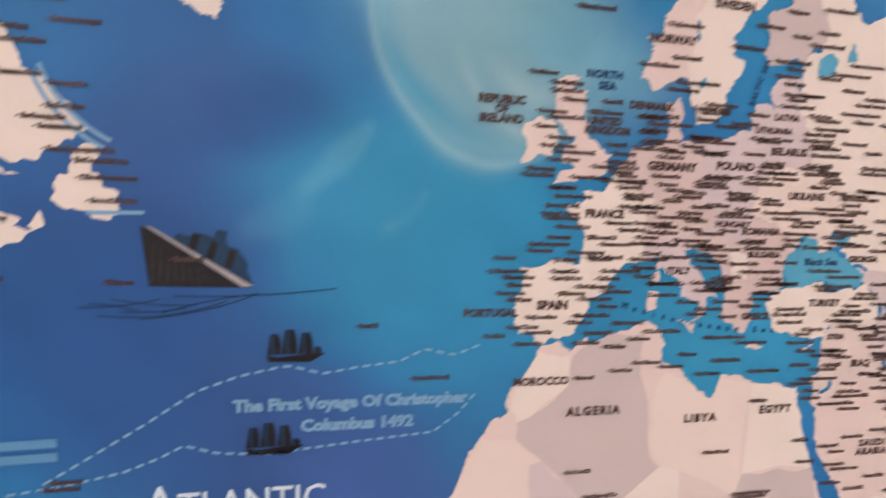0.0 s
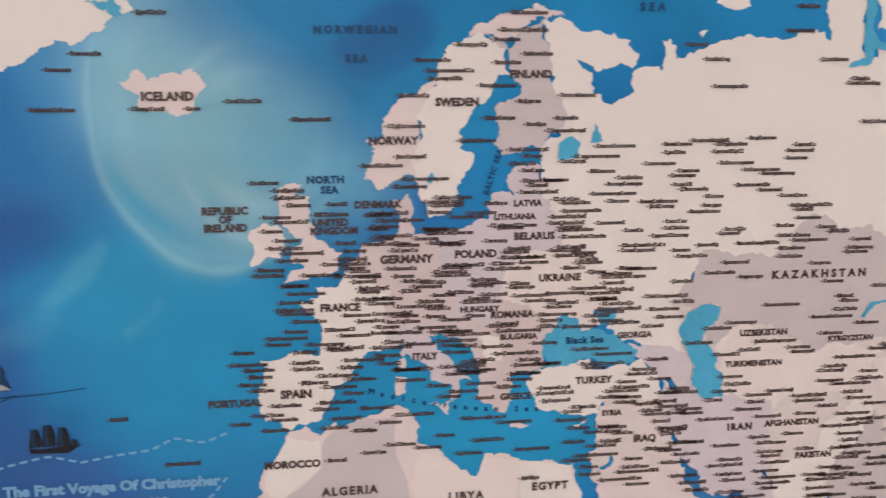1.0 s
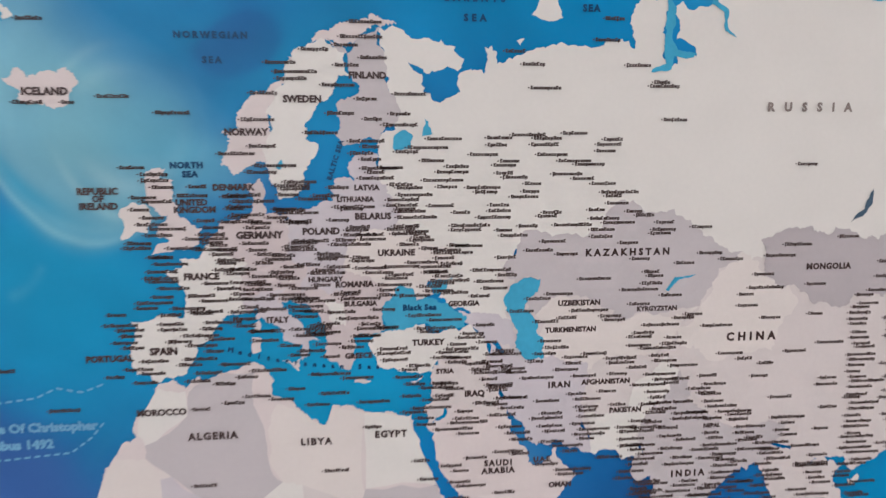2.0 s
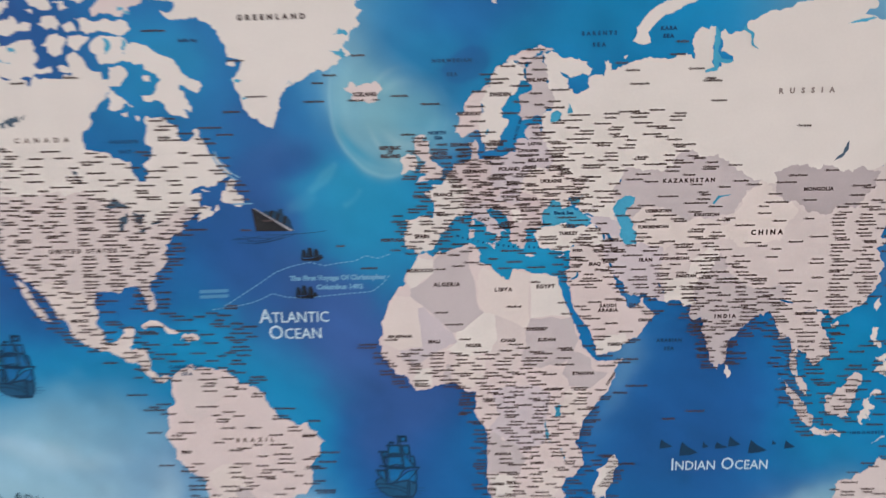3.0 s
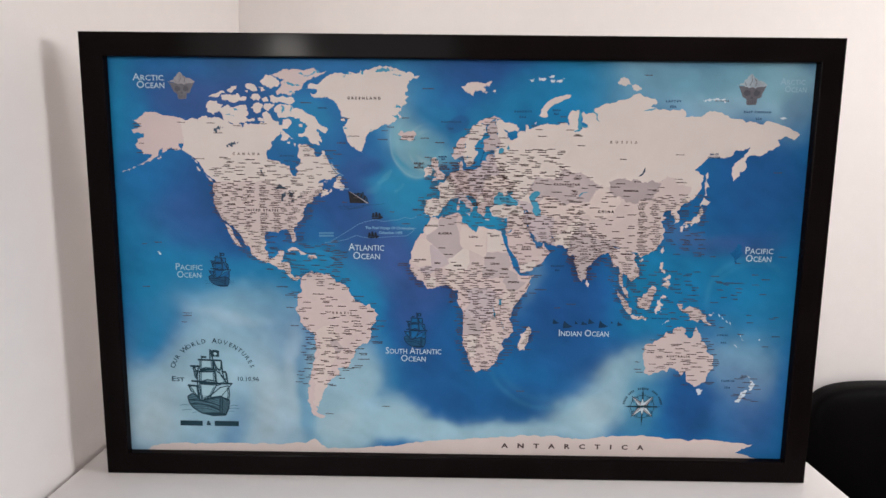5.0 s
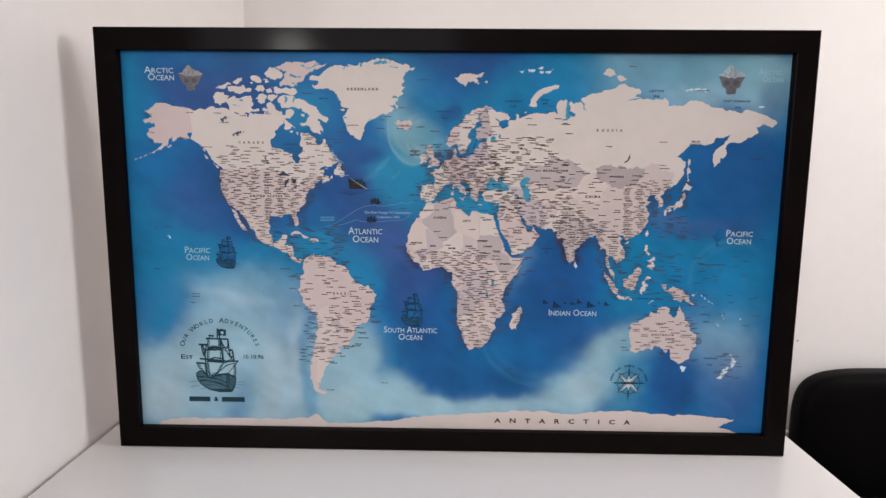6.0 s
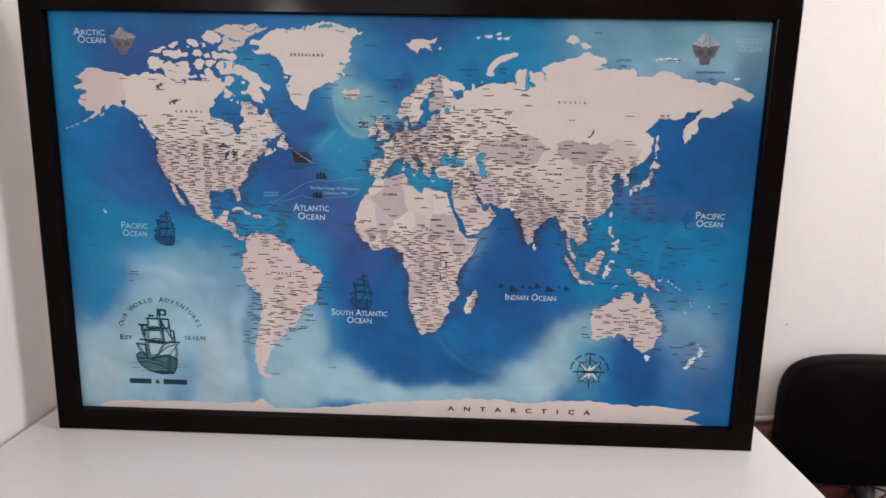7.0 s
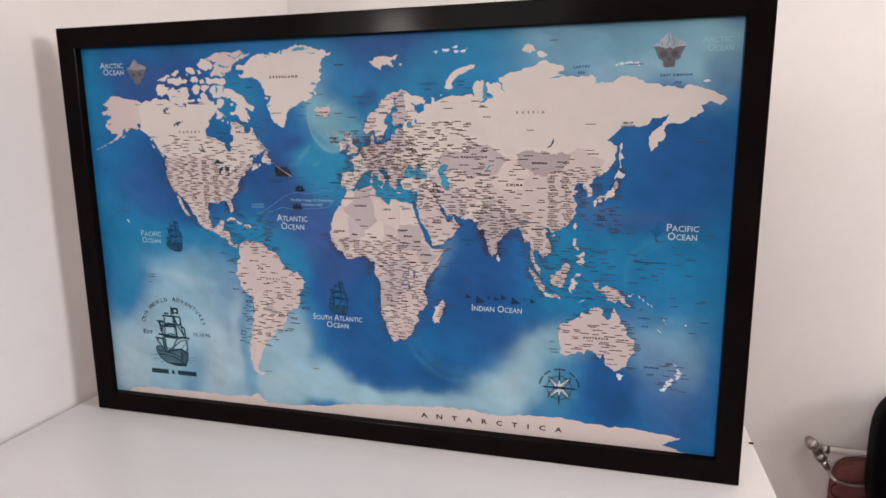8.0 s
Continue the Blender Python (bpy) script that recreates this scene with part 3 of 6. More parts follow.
QUEBEC = land([(-79.3, 51.3), (-78.8, 52.5), (-79.5, 54.5), (-77, 56), (-76.5, 57.5), (-78.4, 58.9), (-77.6, 60), (-78, 61.5), (-77.4, 62.3), (-74, 62.1),
               (-71.5, 61.2), (-69.7, 60.9), (-69.4, 59.2), (-68, 58.4), (-66, 58.8), (-64.6, 60.3), (-62.5, 58.2), (-61.5, 56.3), (-59, 55.2), (-57.2, 53.6),
               (-55.8, 52.4), (-58.5, 51.2), (-60.5, 50.2), (-65, 50.2), (-67, 49.4), (-70.5, 47), (-68, 48.6), (-64.5, 49.1), (-64.6, 48), (-65.5, 47.6),
               (-64.8, 46.6), (-62, 45.8), (-61, 45.6), (-63.5, 44.6), (-65.8, 43.6), (-66, 44.6), (-64.5, 45.5), (-67, 45), (-70, 44), (-75, 44), (-80, 48)], M_PALE, amount=0.12, cells=3)
land([(-61.4, 46), (-60.4, 47), (-59.9, 46), (-61, 45.6)], M_PALE)
land([(-64.3, 46.8), (-62, 46.4), (-63.5, 46.2)], M_PALE)
land([(-64.3, 49.8), (-62, 49.3), (-63.5, 49.3)], M_PALE)
USA = land([(-124.7, 48.6), (-124, 44), (-124.3, 40.4), (-122, 36.8), (-120.5, 34.5), (-117.2, 32.6), (-114.7, 32), (-111, 30.8), (-106.5, 31),
            (-101, 29), (-97.3, 25.9), (-97, 28), (-94, 29.6), (-90, 29), (-88, 30.3), (-84, 30), (-82.8, 28), (-81.5, 25.2), (-80.2, 26),
            (-81.3, 30.5), (-79, 33.3), (-75.7, 35.3), (-76, 37), (-74, 40), (-71, 41.5), (-70, 42), (-70.5, 43.5), (-67, 45), (-69, 47.3),
            (-75, 45), (-79, 43.2), (-83, 42.5), (-84, 46), (-89, 48), (-95, 49), (-123, 49)], M_STONE)
ALASKA = land([(-141, 60.2), (-141, 69.7), (-146, 70.1), (-152, 70.8), (-156.5, 71.3), (-161, 70.4), (-163.5, 69.3), (-166.5, 68.4), (-164, 67.6), (-162, 66.9),
               (-163.5, 66.5), (-168, 65.7), (-166.3, 64.6), (-162.5, 64.5), (-161, 64.6), (-161, 63.6), (-164.5, 63.1), (-166, 61.7), (-165, 60.6),
               (-162.5, 59.9), (-161.8, 58.7), (-158.5, 58.7), (-157.2, 58.6), (-158, 57.5), (-161.5, 56), (-165.5, 54.6), (-162, 55), (-158.5, 56),
               (-155.5, 57.6), (-153.8, 58.9), (-153, 60), (-151, 61), (-151.8, 59.3), (-149, 59.9), (-146.5, 60.9), (-144, 60)], M_PINK, amount=0.12, cells=3)
land([(-154.7, 57.3), (-152.3, 58.2), (-152.2, 57.5), (-153.8, 56.8)], M_PINK)
for lon, lat, w in ((-167.6, 53.6, 1.5), (-170, 52.9, 1.3), (-173, 52.3, 1.2)):
    land([(lon - w, lat - 0.3), (lon, lat + 0.4), (lon + w, lat + 0.5), (lon, lat - 0.1)], M_PINK, amount=0.1)
for lon, lat, w, h in ((-132.3, 53.5, 0.9, 1.0), (-126.6, 50.1, 1.7, 0.9), (-133.5, 56.2, 0.7, 0.7), (-135, 57.6, 0.6, 0.7)):
    land([(lon - w, lat + h), (lon, lat + 0.7 * h), (lon + w, lat - h), (lon, lat - 0.5 * h)], M_PALE, amount=0.2)
MEXICO = land([(-117.2, 32.6), (-114.7, 32.6), (-111, 31.3), (-106.5, 31.8), (-101, 29.8), (-97.3, 25.9), (-97.7, 22.5), (-96, 19), (-94.5, 18.2),
               (-92, 18.6), (-90.5, 20), (-90, 21.2), (-87, 21.5), (-87.5, 19), (-88.5, 16), (-84, 15.8), (-83.3, 13), (-83.7, 11), (-81.5, 9),
               (-79, 9.5), (-77.5, 8.6), (-80, 7.4), (-83, 8.3), (-86, 11), (-87.5, 13), (-92, 14.5), (-95, 16), (-100, 17), (-105, 19.8),
               (-105.5, 22.5), (-109, 26), (-112.5, 30), (-114.5, 31.7)], M_CREAM)
land([(-119, 32.4), (-117, 31.6), (-114.6, 28.2), (-112, 25.6), (-110, 23.2), (-111.6, 23.4), (-114.6, 25.8), (-117, 28.6)], M_CREAM, amount=0.08)
BRAZIL = land([(-77.5, 8.6), (-75, 11), (-71.8, 12.4), (-71.5, 10.8), (-68, 11.5), (-64, 10.5), (-61.8, 10.6), (-59, 8), (-55, 6), (-51.5, 4.2),
               (-50, 1), (-48, -1), (-44, -2.5), (-40, -2.8), (-37, -5), (-34.9, -7.5), (-36, -10.5), (-38.8, -13), (-39.2, -17.5), (-41, -22),
               (-45, -23.5), (-48.5, -26), (-49, -29), (-53, -34), (-58.3, -34), (-57, -37), (-62, -39), (-66.5, -41), (-66.5, -43), (-69, -46),
               (-69.3, -48), (-70.8, -51), (-70.6, -53), (-65.5, -55), (-69, -55.8), (-73.5, -53), (-75.5, -48), (-73.5, -42), (-73.5, -37),
               (-71.5, -31), (-70.3, -22), (-70.5, -18.3), (-76, -14), (-79.5, -8), (-81.2, -5), (-80, -2.5), (-80, 0.8), (-77.5, 3.5)], M_PINK)
land([(-70, -16), (-60, -13), (-57, -19), (-58, -27), (-62, -34), (-64, -42), (-67, -46), (-69, -51), (-72, -50), (-71.5, -40), (-70, -30),
      (-67, -22)], M_CREAM, 2, "country_area", keep=False)
land([(-77, 8), (-72, 11), (-68, 10), (-62, 8), (-60, 5), (-64, 3), (-67, 1.5), (-70, -2), (-75, 0)], M_STONE, 2, "country_area", keep=False)
land([(-62.5, -22), (-58, -20), (-54.5, -25), (-58, -27.5)], M_GREY, 3, "country_area", keep=False)
GREENLAND = land([(-73, 78.2), (-68, 79.2), (-65, 80), (-62, 81.3), (-57, 82.2), (-50, 82.4), (-45, 82.1), (-44, 82.9), (-38, 83.3), (-32, 83.7), (-26, 83.3),
                  (-22, 82.7), (-12.5, 81.6), (-17, 80.5), (-19.5, 79.2), (-18.5, 78), (-20.5, 77.2), (-18.2, 76.5), (-20.5, 75.3), (-19, 74.6), (-22, 73.6),
                  (-22.5, 72.2), (-24, 71.6), (-22, 70.5), (-25.5, 69), (-31, 68.2), (-33.5, 67.2), (-37.5, 65.9), (-40, 65.1), (-41.3, 63), (-42.8, 61.3),
                  (-43.6, 60), (-46.5, 60.7), (-49.5, 61.8), (-51.5, 63.6), (-53, 65.5), (-53.8, 67), (-51.5, 68.5), (-50.8, 69.7), (-54.5, 70.7),
                  (-54.6, 71.7), (-56, 73.3), (-58, 75), (-61.5, 76.1), (-66, 76), (-69, 75.9), (-71.2, 77), (-67, 77.6)], M_PALE, amount=0.14, cells=3, fringe=0.0007)
land([(-54.8, 69.7), (-52.6, 69.9), (-52.3, 69.3), (-54, 69.2)], M_PALE)
land([(-24.3, 65.4), (-22.6, 66.1), (-21, 65.4), (-19, 65.9), (-16.2, 66.2), (-13.8, 65), (-15.5, 64.3), (-18.8, 63.5), (-22.4, 63.9), (-22, 64.6)], M_PINK, fringe=0.0007)
BRITAIN = land([(-5.7, 50.1), (-3.5, 50.3), (1.2, 51.1), (1.7, 52.7), (0.2, 53), (-1.5, 55), (-2, 57.5), (-4, 57.7), (-3, 58.6), (-5, 58.6),
                (-6, 56.8), (-4.8, 54.7), (-3, 54), (-4.5, 53), (-4.8, 51.8), (-3, 51.4)], M_PINK)
land([(-6, 52.2), (-9.8, 51.5), (-10, 54.2), (-8.3, 55.2), (-6, 55), (-5.6, 54.2)], M_CREAM)
NORWAY = land([(5, 58.8), (7, 58), (10.5, 59.2), (11.5, 59), (12.3, 61.5), (12.2, 63.5), (14.2, 65), (17, 68), (20.5, 68.9), (25, 68.8), (28.5, 70),
               (31, 70.3), (27.5, 71.1), (24, 70.5), (19, 69.3), (15.3, 67.4), (12.4, 65), (7.5, 62.9), (4.9, 61.5)], M_PINK, amount=0.14, cells=4, fringe=0.0010)
SWEDEN = land([(11.5, 59.2), (11.3, 58.8), (13, 55.5), (14.3, 55.6), (16.4, 56.3), (16.7, 58), (18.8, 59.8), (17.2, 61), (18.3, 62.8), (21.4, 64.5),
               (22.3, 65.8), (24, 65.8), (23.5, 67.9), (20, 69), (16, 68), (14.2, 65), (12.2, 63.5), (12.3, 61.5)], M_PALE, 2)
FINLAND = land([(24, 65.8), (25.4, 65), (22, 63.3), (21.4, 61.4), (23, 60.4), (27.8, 60.9), (31, 62.6), (29.8, 64.5), (29, 67), (28.5, 70),
                (25, 68.8), (20.7, 69), (23.5, 67.9)], M_GREY, 2)
land([(29, 67), (28.5, 70), (31, 70), (36, 69), (41, 67.3), (40, 66.2), (34, 66.6), (32.5, 67), (34.8, 64.5), (36, 62), (31, 62.3), (29.8, 64.5)],
     M_PALE)
RUSSIA = land([(27.8, 60.5), (31, 62.5), (29.8, 64.5), (34.6, 64.5), (36.5, 63.9), (38, 64), (40.4, 64.6), (40, 65.8), (42, 66.4), (44, 66),
               (44, 68.4), (46, 68), (46, 66.9), (49, 67.7), (54, 68.6), (60, 68.6), (65, 69.2), (67.5, 68.4), (66.8, 71), (69, 73), (72.5, 73),
               (72.8, 71), (72, 68), (73, 66.5), (76, 66), (78, 60), (77, 50), (68, 54), (60, 50), (50, 50.5), (46, 47), (48.5, 45.5), (47.5, 43),
               (48.5, 41.8), (42, 43), (37, 45), (39, 47.2), (38, 47.2), (35, 50), (32, 52), (28, 56), (27.5, 57.5), (28, 59.6)], M_PALE)
POLAR_COAST = [(74, 65), (74, 68.2), (77.5, 67.8), (77.4, 68.6), (74.2, 69.4), (74.6, 71), (73, 71.6), (75, 72.6), (76, 71.9), (78.2, 72.2), (79.5, 72.3), (80.7, 73.5),
               (87, 75), (93, 76), (98, 76.4), (104.2, 77.9), (107, 77), (112.5, 76.5), (113.7, 75.4), (109.5, 74.2), (113, 73.9), (118.5, 73.4), (123.5, 73.3), (126.7, 73.7),
               (129.3, 72.7), (129, 71.3), (132.5, 71.6), (137.5, 71.4), (139.7, 72.5), (149, 72.4), (152.5, 71.2), (159.5, 70.8), (161, 69.9), (167, 69.9),
               (170.5, 69.2), (172, 70.3), (176, 70), (180, 69.2)]
PACIFIC_COAST = [(187, 67.3), (190.6, 66.2), (187.5, 64.6), (182.5, 65.6), (178.9, 64.7), (180.4, 63.2), (177.8, 62.5), (174.5, 61.8), (170.3, 60.1), (166, 60.3), (163.5, 59.7),
                 (162.3, 58.3), (163, 57.8), (163.4, 56.2), (162, 54.9), (160.1, 54.6), (160.1, 53.2), (158.4, 52.4), (156.8, 51.2), (155.7, 54), (155.7, 56),
                 (157, 57.7), (159.8, 59), (161.8, 60.3), (163.6, 61.4), (165, 62.8), (163.2, 62.2), (160.5, 61.6), (157, 61.7), (154.8, 59.9), (151.2, 59.3),
                 (148.5, 59.5), (143, 59.3), (140, 57.7), (136.8, 55.6), (135.4, 54.8), (138.5, 54), (141, 53), (140.5, 51), (140.2, 48.5), (138, 46.3),
                 (135.5, 44.3), (133, 42.8), (130.8, 42.6), (127, 49)]
SIBERIA = land(POLAR_COAST + PACIFIC_COAST, M_PALE, amount=0.1, cells=3)
land([(71, 60), (80, 60), (80, 64.5), (76, 66.6), (72, 66.4), (71, 64)], M_PALE, 0.9, "country_area", keep=False)
land([(131, 45), (135, 48.4), (127, 49), (120, 52), (110, 48), (98, 49), (87, 48), (80, 50), (73, 50), (73.5, 66), (100, 70), (130, 62), (138, 52)],
     M_PALE, 0.9, "country_area", keep=False)
KAZAKH = land([(47, 48), (50, 51.5), (60, 51), (68, 55), (75, 54), (80, 51), (87, 49.2), (82, 45.5), (80, 43), (71, 42.5), (66, 41.5), (61, 44.5),
               (56, 45), (52.5, 42.5), (51, 44.5), (53, 46.8), (49, 46)], M_GREY, 2)
UZBEK = land([(56, 45), (61, 44.5), (66, 41.5), (71, 42.5), (80, 43), (74, 38), (67, 37), (61, 35.4), (54, 37.3), (53, 40), (52.5, 42.5)], M_CREAM, 2)
IRAN = land([(44.5, 39.5), (48, 38.5), (50, 37.2), (54, 37.3), (61, 36.5), (61, 31), (62, 26.5), (61.6, 25.2), (57, 26.8), (54, 26.6), (51, 28),
             (49, 30.2), (48, 31), (45.5, 34)], M_LILAC, 3)
AFGHAN = land([(61, 35.4), (67, 37), (74.5, 37.2), (70, 34), (66.5, 30), (61, 30)], M_STONE, 3)
PAKISTAN = land([(66.5, 30), (70, 34), (74.5, 37), (77, 35), (74.5, 31.5), (70.5, 28), (71, 24.5), (67.5, 24), (66.5, 25.3), (61.6, 25.2), (62, 27),
                 (61, 30)], M_PALE, 2)
INDIA = land([(71, 24.5), (70.5, 28), (74.5, 31.5), (77, 35), (79, 32), (81, 30), (88, 27.5), (92, 27.8), (97, 28), (94, 25), (92, 22), (91, 22.5),
              (88, 21.7), (85, 19.7), (82, 16.7), (80.2, 15.5), (80.2, 13), (79.8, 10.3), (77.5, 8.1), (76.3, 10), (74.5, 14), (72.8, 19),
              (72.7, 21.5), (70.5, 20.8), (69, 22.3)], M_GREY, 2)
CHINA = land([(74, 38), (80, 43), (82, 45.5), (87, 49.2), (91, 46.5), (97, 42.8), (105, 41.8), (112, 43.5), (119, 47), (116, 49.8), (121, 53),
              (127, 50), (135, 48.4), (131, 45), (131, 42.8), (124.3, 40), (121.5, 39), (121.5, 40.8), (118, 39), (119, 37.3), (122.5, 37.2),
              (119.3, 35), (122, 31.5), (121.5, 28.5), (118, 24.5), (114, 22.3), (110, 20.8), (108, 21.6), (104, 22.7), (100, 21.5), (97.7, 24),
              (98, 28), (92, 27.8), (88, 27.5), (81, 30), (77, 35), (74.5, 37.2)], M_STONE, 2)
land([(80, 43), (82, 45.5), (87, 49.2), (91, 46.5), (97, 42.8), (93, 37), (84, 36), (76, 38.5)], M_CREAM, 3, "country_area", keep=False)
MONGOLIA = land([(90, 50.4), (93, 51.2), (96.1, 51.8), (101.3, 50.9), (108.3, 50.3), (113, 51.2), (118.3, 50.3), (117.8, 47.8), (114.8, 46.1), (112.6, 43.5),
                 (106.1, 42.6), (99.1, 43.5), (93.9, 45.2), (90.9, 47.5)], M_STEPPE, 4)
INDOCHINA = land([(92, 22), (94, 25), (97.7, 24), (100, 21.5), (104, 22.7), (108, 21.6), (106, 19), (109, 14), (109, 11.5), (105, 8.8), (102, 12.3),
                  (100, 13.4), (99.3, 11), (100.5, 7.2), (103.5, 4), (103.8, 1.4), (101.3, 2.8), (100.2, 6.5), (98.3, 8.5), (98.5, 13),
                  (97.3, 16.5), (94.3, 16), (94, 18.5)], M_STONE)
KOREA = land([(124.3, 40), (131, 42.8), (127.5, 39.6), (129.4, 37), (129, 35.2), (126.4, 34.4), (126.6, 37), (125, 38)], M_CREAM)
ARABIA = land([(34.9, 29.3), (39, 21.5), (42.7, 16.5), (43.5, 12.7), (47, 13.5), (52, 15.6), (55.5, 17.8), (59.8, 22.4), (56.4, 24.8), (56.2, 26.2),
               (54, 24.2), (51.5, 24.3), (51.3, 26), (50, 26.7), (48, 30), (44, 32), (39, 32.6)], M_PINK)
LEVANT = land([(34.9, 29.3), (39, 32), (44, 30.6), (48, 30), (48, 31), (45.5, 34), (44.5, 39.5), (40, 37.5), (36, 36.8), (35.7, 34), (34.4, 31.3)],
              M_STONE, 2)
land([(43, 16.5), (43.6, 12.9), (47, 13.6), (52, 15.8), (51, 18.5), (46, 17.3)], M_PALE, 2, "country_area", keep=False)
TURKEY = land([(26.2, 40.2), (29, 41.2), (33, 42), (38, 41), (42, 41.6), (44.5, 39.5), (44, 37), (36, 36.8), (36, 36.2), (30.5, 36.3), (27.3, 36.8),
               (26.2, 39)], M_PALE, 3)
land([(40, 43.4), (44, 43), (48.5, 41.8), (49.5, 40.3), (48.5, 38.4), (44.5, 39.3), (42, 41.4)], M_LILAC, 2)
FRANCE = land([(-1.8, 43.2), (3.1, 42.2), (4.5, 43.5), (7.5, 43.8), (6.5, 46.5), (8, 49), (6, 49.6), (2.5, 51), (1.6, 50.2), (0, 49.6), (-1.8, 49.6),
               (-1.5, 48.7), (-4.7, 48.4), (-2, 47), (-1.2, 45)], M_PALE, 2)
SPAIN = land([(-9.2, 43.2), (-1.8, 43.4), (3.1, 42.4), (0, 40), (-0.2, 38.8), (-2, 36.8), (-5.5, 36), (-7.4, 37.2), (-8.9, 37), (-9.4, 38.8),
              (-8.8, 41)], M_PALE)
GERMANY = land([(2.5, 51), (6, 49.6), (8, 49), (6.5, 46.5), (10, 45), (14, 46), (15, 49.3), (14.7, 51), (14.4, 53.9), (11, 54), (10.5, 57.6),
                (8.2, 57), (8.7, 54), (5, 53.3)], M_ROSE)
POLAND = land([(14.2, 53.9), (18.5, 54.7), (21, 55.3), (21.2, 57.3), (24.3, 57.2), (23.5, 58.3), (24, 59.4), (28, 59.5), (28, 57.5), (29, 56),
               (31, 54), (31, 51), (24, 50), (22.5, 48), (15, 48.5), (14.3, 51)], M_LILAC, 2)
UKRAINE = land([(22.2, 48.3), (23, 50.5), (25, 52), (32, 52.4), (40, 49.5), (38.5, 47.2), (35, 46.3), (36.5, 45.3), (33.5, 44.5), (32.5, 46),
                (30, 45.3), (26, 47.5)], M_CREAM, 3)
BALKANS = land([(13.5, 46.5), (14.5, 49.4), (22.5, 49), (26, 48), (29.7, 45.2), (28, 43), (28.5, 41.3), (26.2, 40.6), (23.5, 40.5), (24, 38),
                (22.8, 36.6), (21.2, 37.5), (19.5, 40.3), (19.3, 42), (15, 44.8), (13.7, 45.5)], M_ROSE)
land([(16, 46), (17, 48.5), (22.5, 48.5), (22, 46)], M_LILAC, 3, "country_area", keep=False)
land([(19.2, 44.8), (22.6, 44.5), (22.5, 42), (20.5, 42)], M_PALE, 3, "country_area", keep=False)
ITALY = land([(7.5, 43.8), (7, 45.8), (13.5, 46.5), (12.3, 45), (13.8, 43.5), (16, 41.8), (18.4, 40.2), (16.7, 40.3), (16.5, 38.5), (15.7, 38),
              (15.8, 39.8), (13, 41.2), (10.5, 42.6), (9, 44.4)], M_LILAC, 2)
AFRICA = land([(-6, 35.8), (-2, 35.2), (3, 36.8), (10, 37.2), (11, 34), (15, 32.3), (19, 30.3), (20, 32.4), (25, 31.6), (30, 31.2), (32.5, 31),
               (32.6, 29.8), (35.5, 24), (37.3, 20.5), (39.5, 15.5), (43.2, 11.6), (51.2, 11.9), (48, 5), (43, -0.5), (40, -4), (39, -8),
               (40.6, -14.5), (35, -20), (35.5, -24), (32.8, -27), (30, -31.3), (26, -33.9), (20, -34.8), (18.3, -33), (15, -26.5), (12, -18),
               (13.7, -11), (12, -5.5), (9, -1), (9.5, 3.8), (6, 4.3), (2.5, 6.3), (-3, 5), (-8, 4.5), (-13, 8.5), (-16.7, 12.5), (-17.3, 14.8),
               (-16.3, 19), (-17, 21.5), (-13, 27.7), (-9.7, 29.8), (-9.5, 32), (-6.5, 34.2)], M_PINK)
for tint, cells, coords in (
        (M_GREY, 2, [(-1.5, 34.8), (3, 36.6), (8.3, 36.8), (8, 33), (9.5, 30), (10, 26), (12, 23.5), (6, 19.5), (3, 19), (-4.8, 25), (-8.5, 27.3), (-8.5, 28.8), (-2, 32)]),
        (M_CREAM, 2, [(10, 30), (11.6, 33), (15, 32), (19, 30.1), (20, 32.2), (25, 31.4), (25, 20), (23.5, 19.6), (15, 23), (12, 23.5), (10, 26)]),
        (M_PALE, 2, [(25, 31.4), (30, 31), (32.3, 30.8), (32.4, 29.5), (35.2, 24), (36.5, 22), (25, 22)])):
    land(coords, tint, 2, "country_area", 0.05, cells, keep=False)
for tint, cells, coords in (
        (M_GREY, 2, [(25, 22), (36.5, 22), (37.2, 20), (38.5, 16.5), (36, 12), (33, 10), (28, 9.5), (23, 10), (22, 15), (24, 19.5)]),
        (M_PALE, 2, [(12, 23.5), (15, 23), (15.5, 17), (13.5, 13.8), (8, 12.8), (4, 13.5), (0.5, 14.5), (3.5, 16), (4.3, 19.2), (6, 19.5)]),
        (M_STONE, 2, [(15, 23), (23.5, 19.6), (24, 15.6), (22, 12), (18.5, 8), (15, 10), (13.6, 13.6), (15.5, 17)]),
        (M_LILAC, 2, [(-4.8, 25), (3, 19), (4.3, 16.5), (0, 15), (-4, 13), (-8, 10.5), (-11.5, 12.5), (-12, 14.8), (-5.5, 15.5), (-6.5, 24.8)])):
    land(coords, tint, 2, "country_area", 0.05, cells, keep=False)
for tint, cells, coords in (
        (M_CREAM, 2, [(-16.8, 21.3), (-13, 27.5), (-8.7, 27.3), (-4.8, 25), (-6.5, 24.8), (-5.5, 15.5), (-12, 14.8), (-16.3, 16.5)]),
        (M_PALE, 2, [(-9.4, 30), (-9, 32), (-6, 35.4), (-2, 34.9), (-2, 32), (-8.5, 28.8)]),
        (M_GREY, 2, [(12.4, -6), (16, -6), (17, -8), (21.5, -7.5), (22, -11), (24, -13), (22, -17.5), (12.3, -17)]),
        (M_PALE, 2, [(12.2, -17.6), (21, -18), (20, -22), (20, -28), (16.8, -28.5), (15.2, -26)]),
        (M_CREAM, 2, [(23.5, -17.8), (33, -15.5), (35, -20), (32, -25), (28, -23), (26, -19)])):
    land(coords, tint, 2, "country_area", 0.05, cells, keep=False)
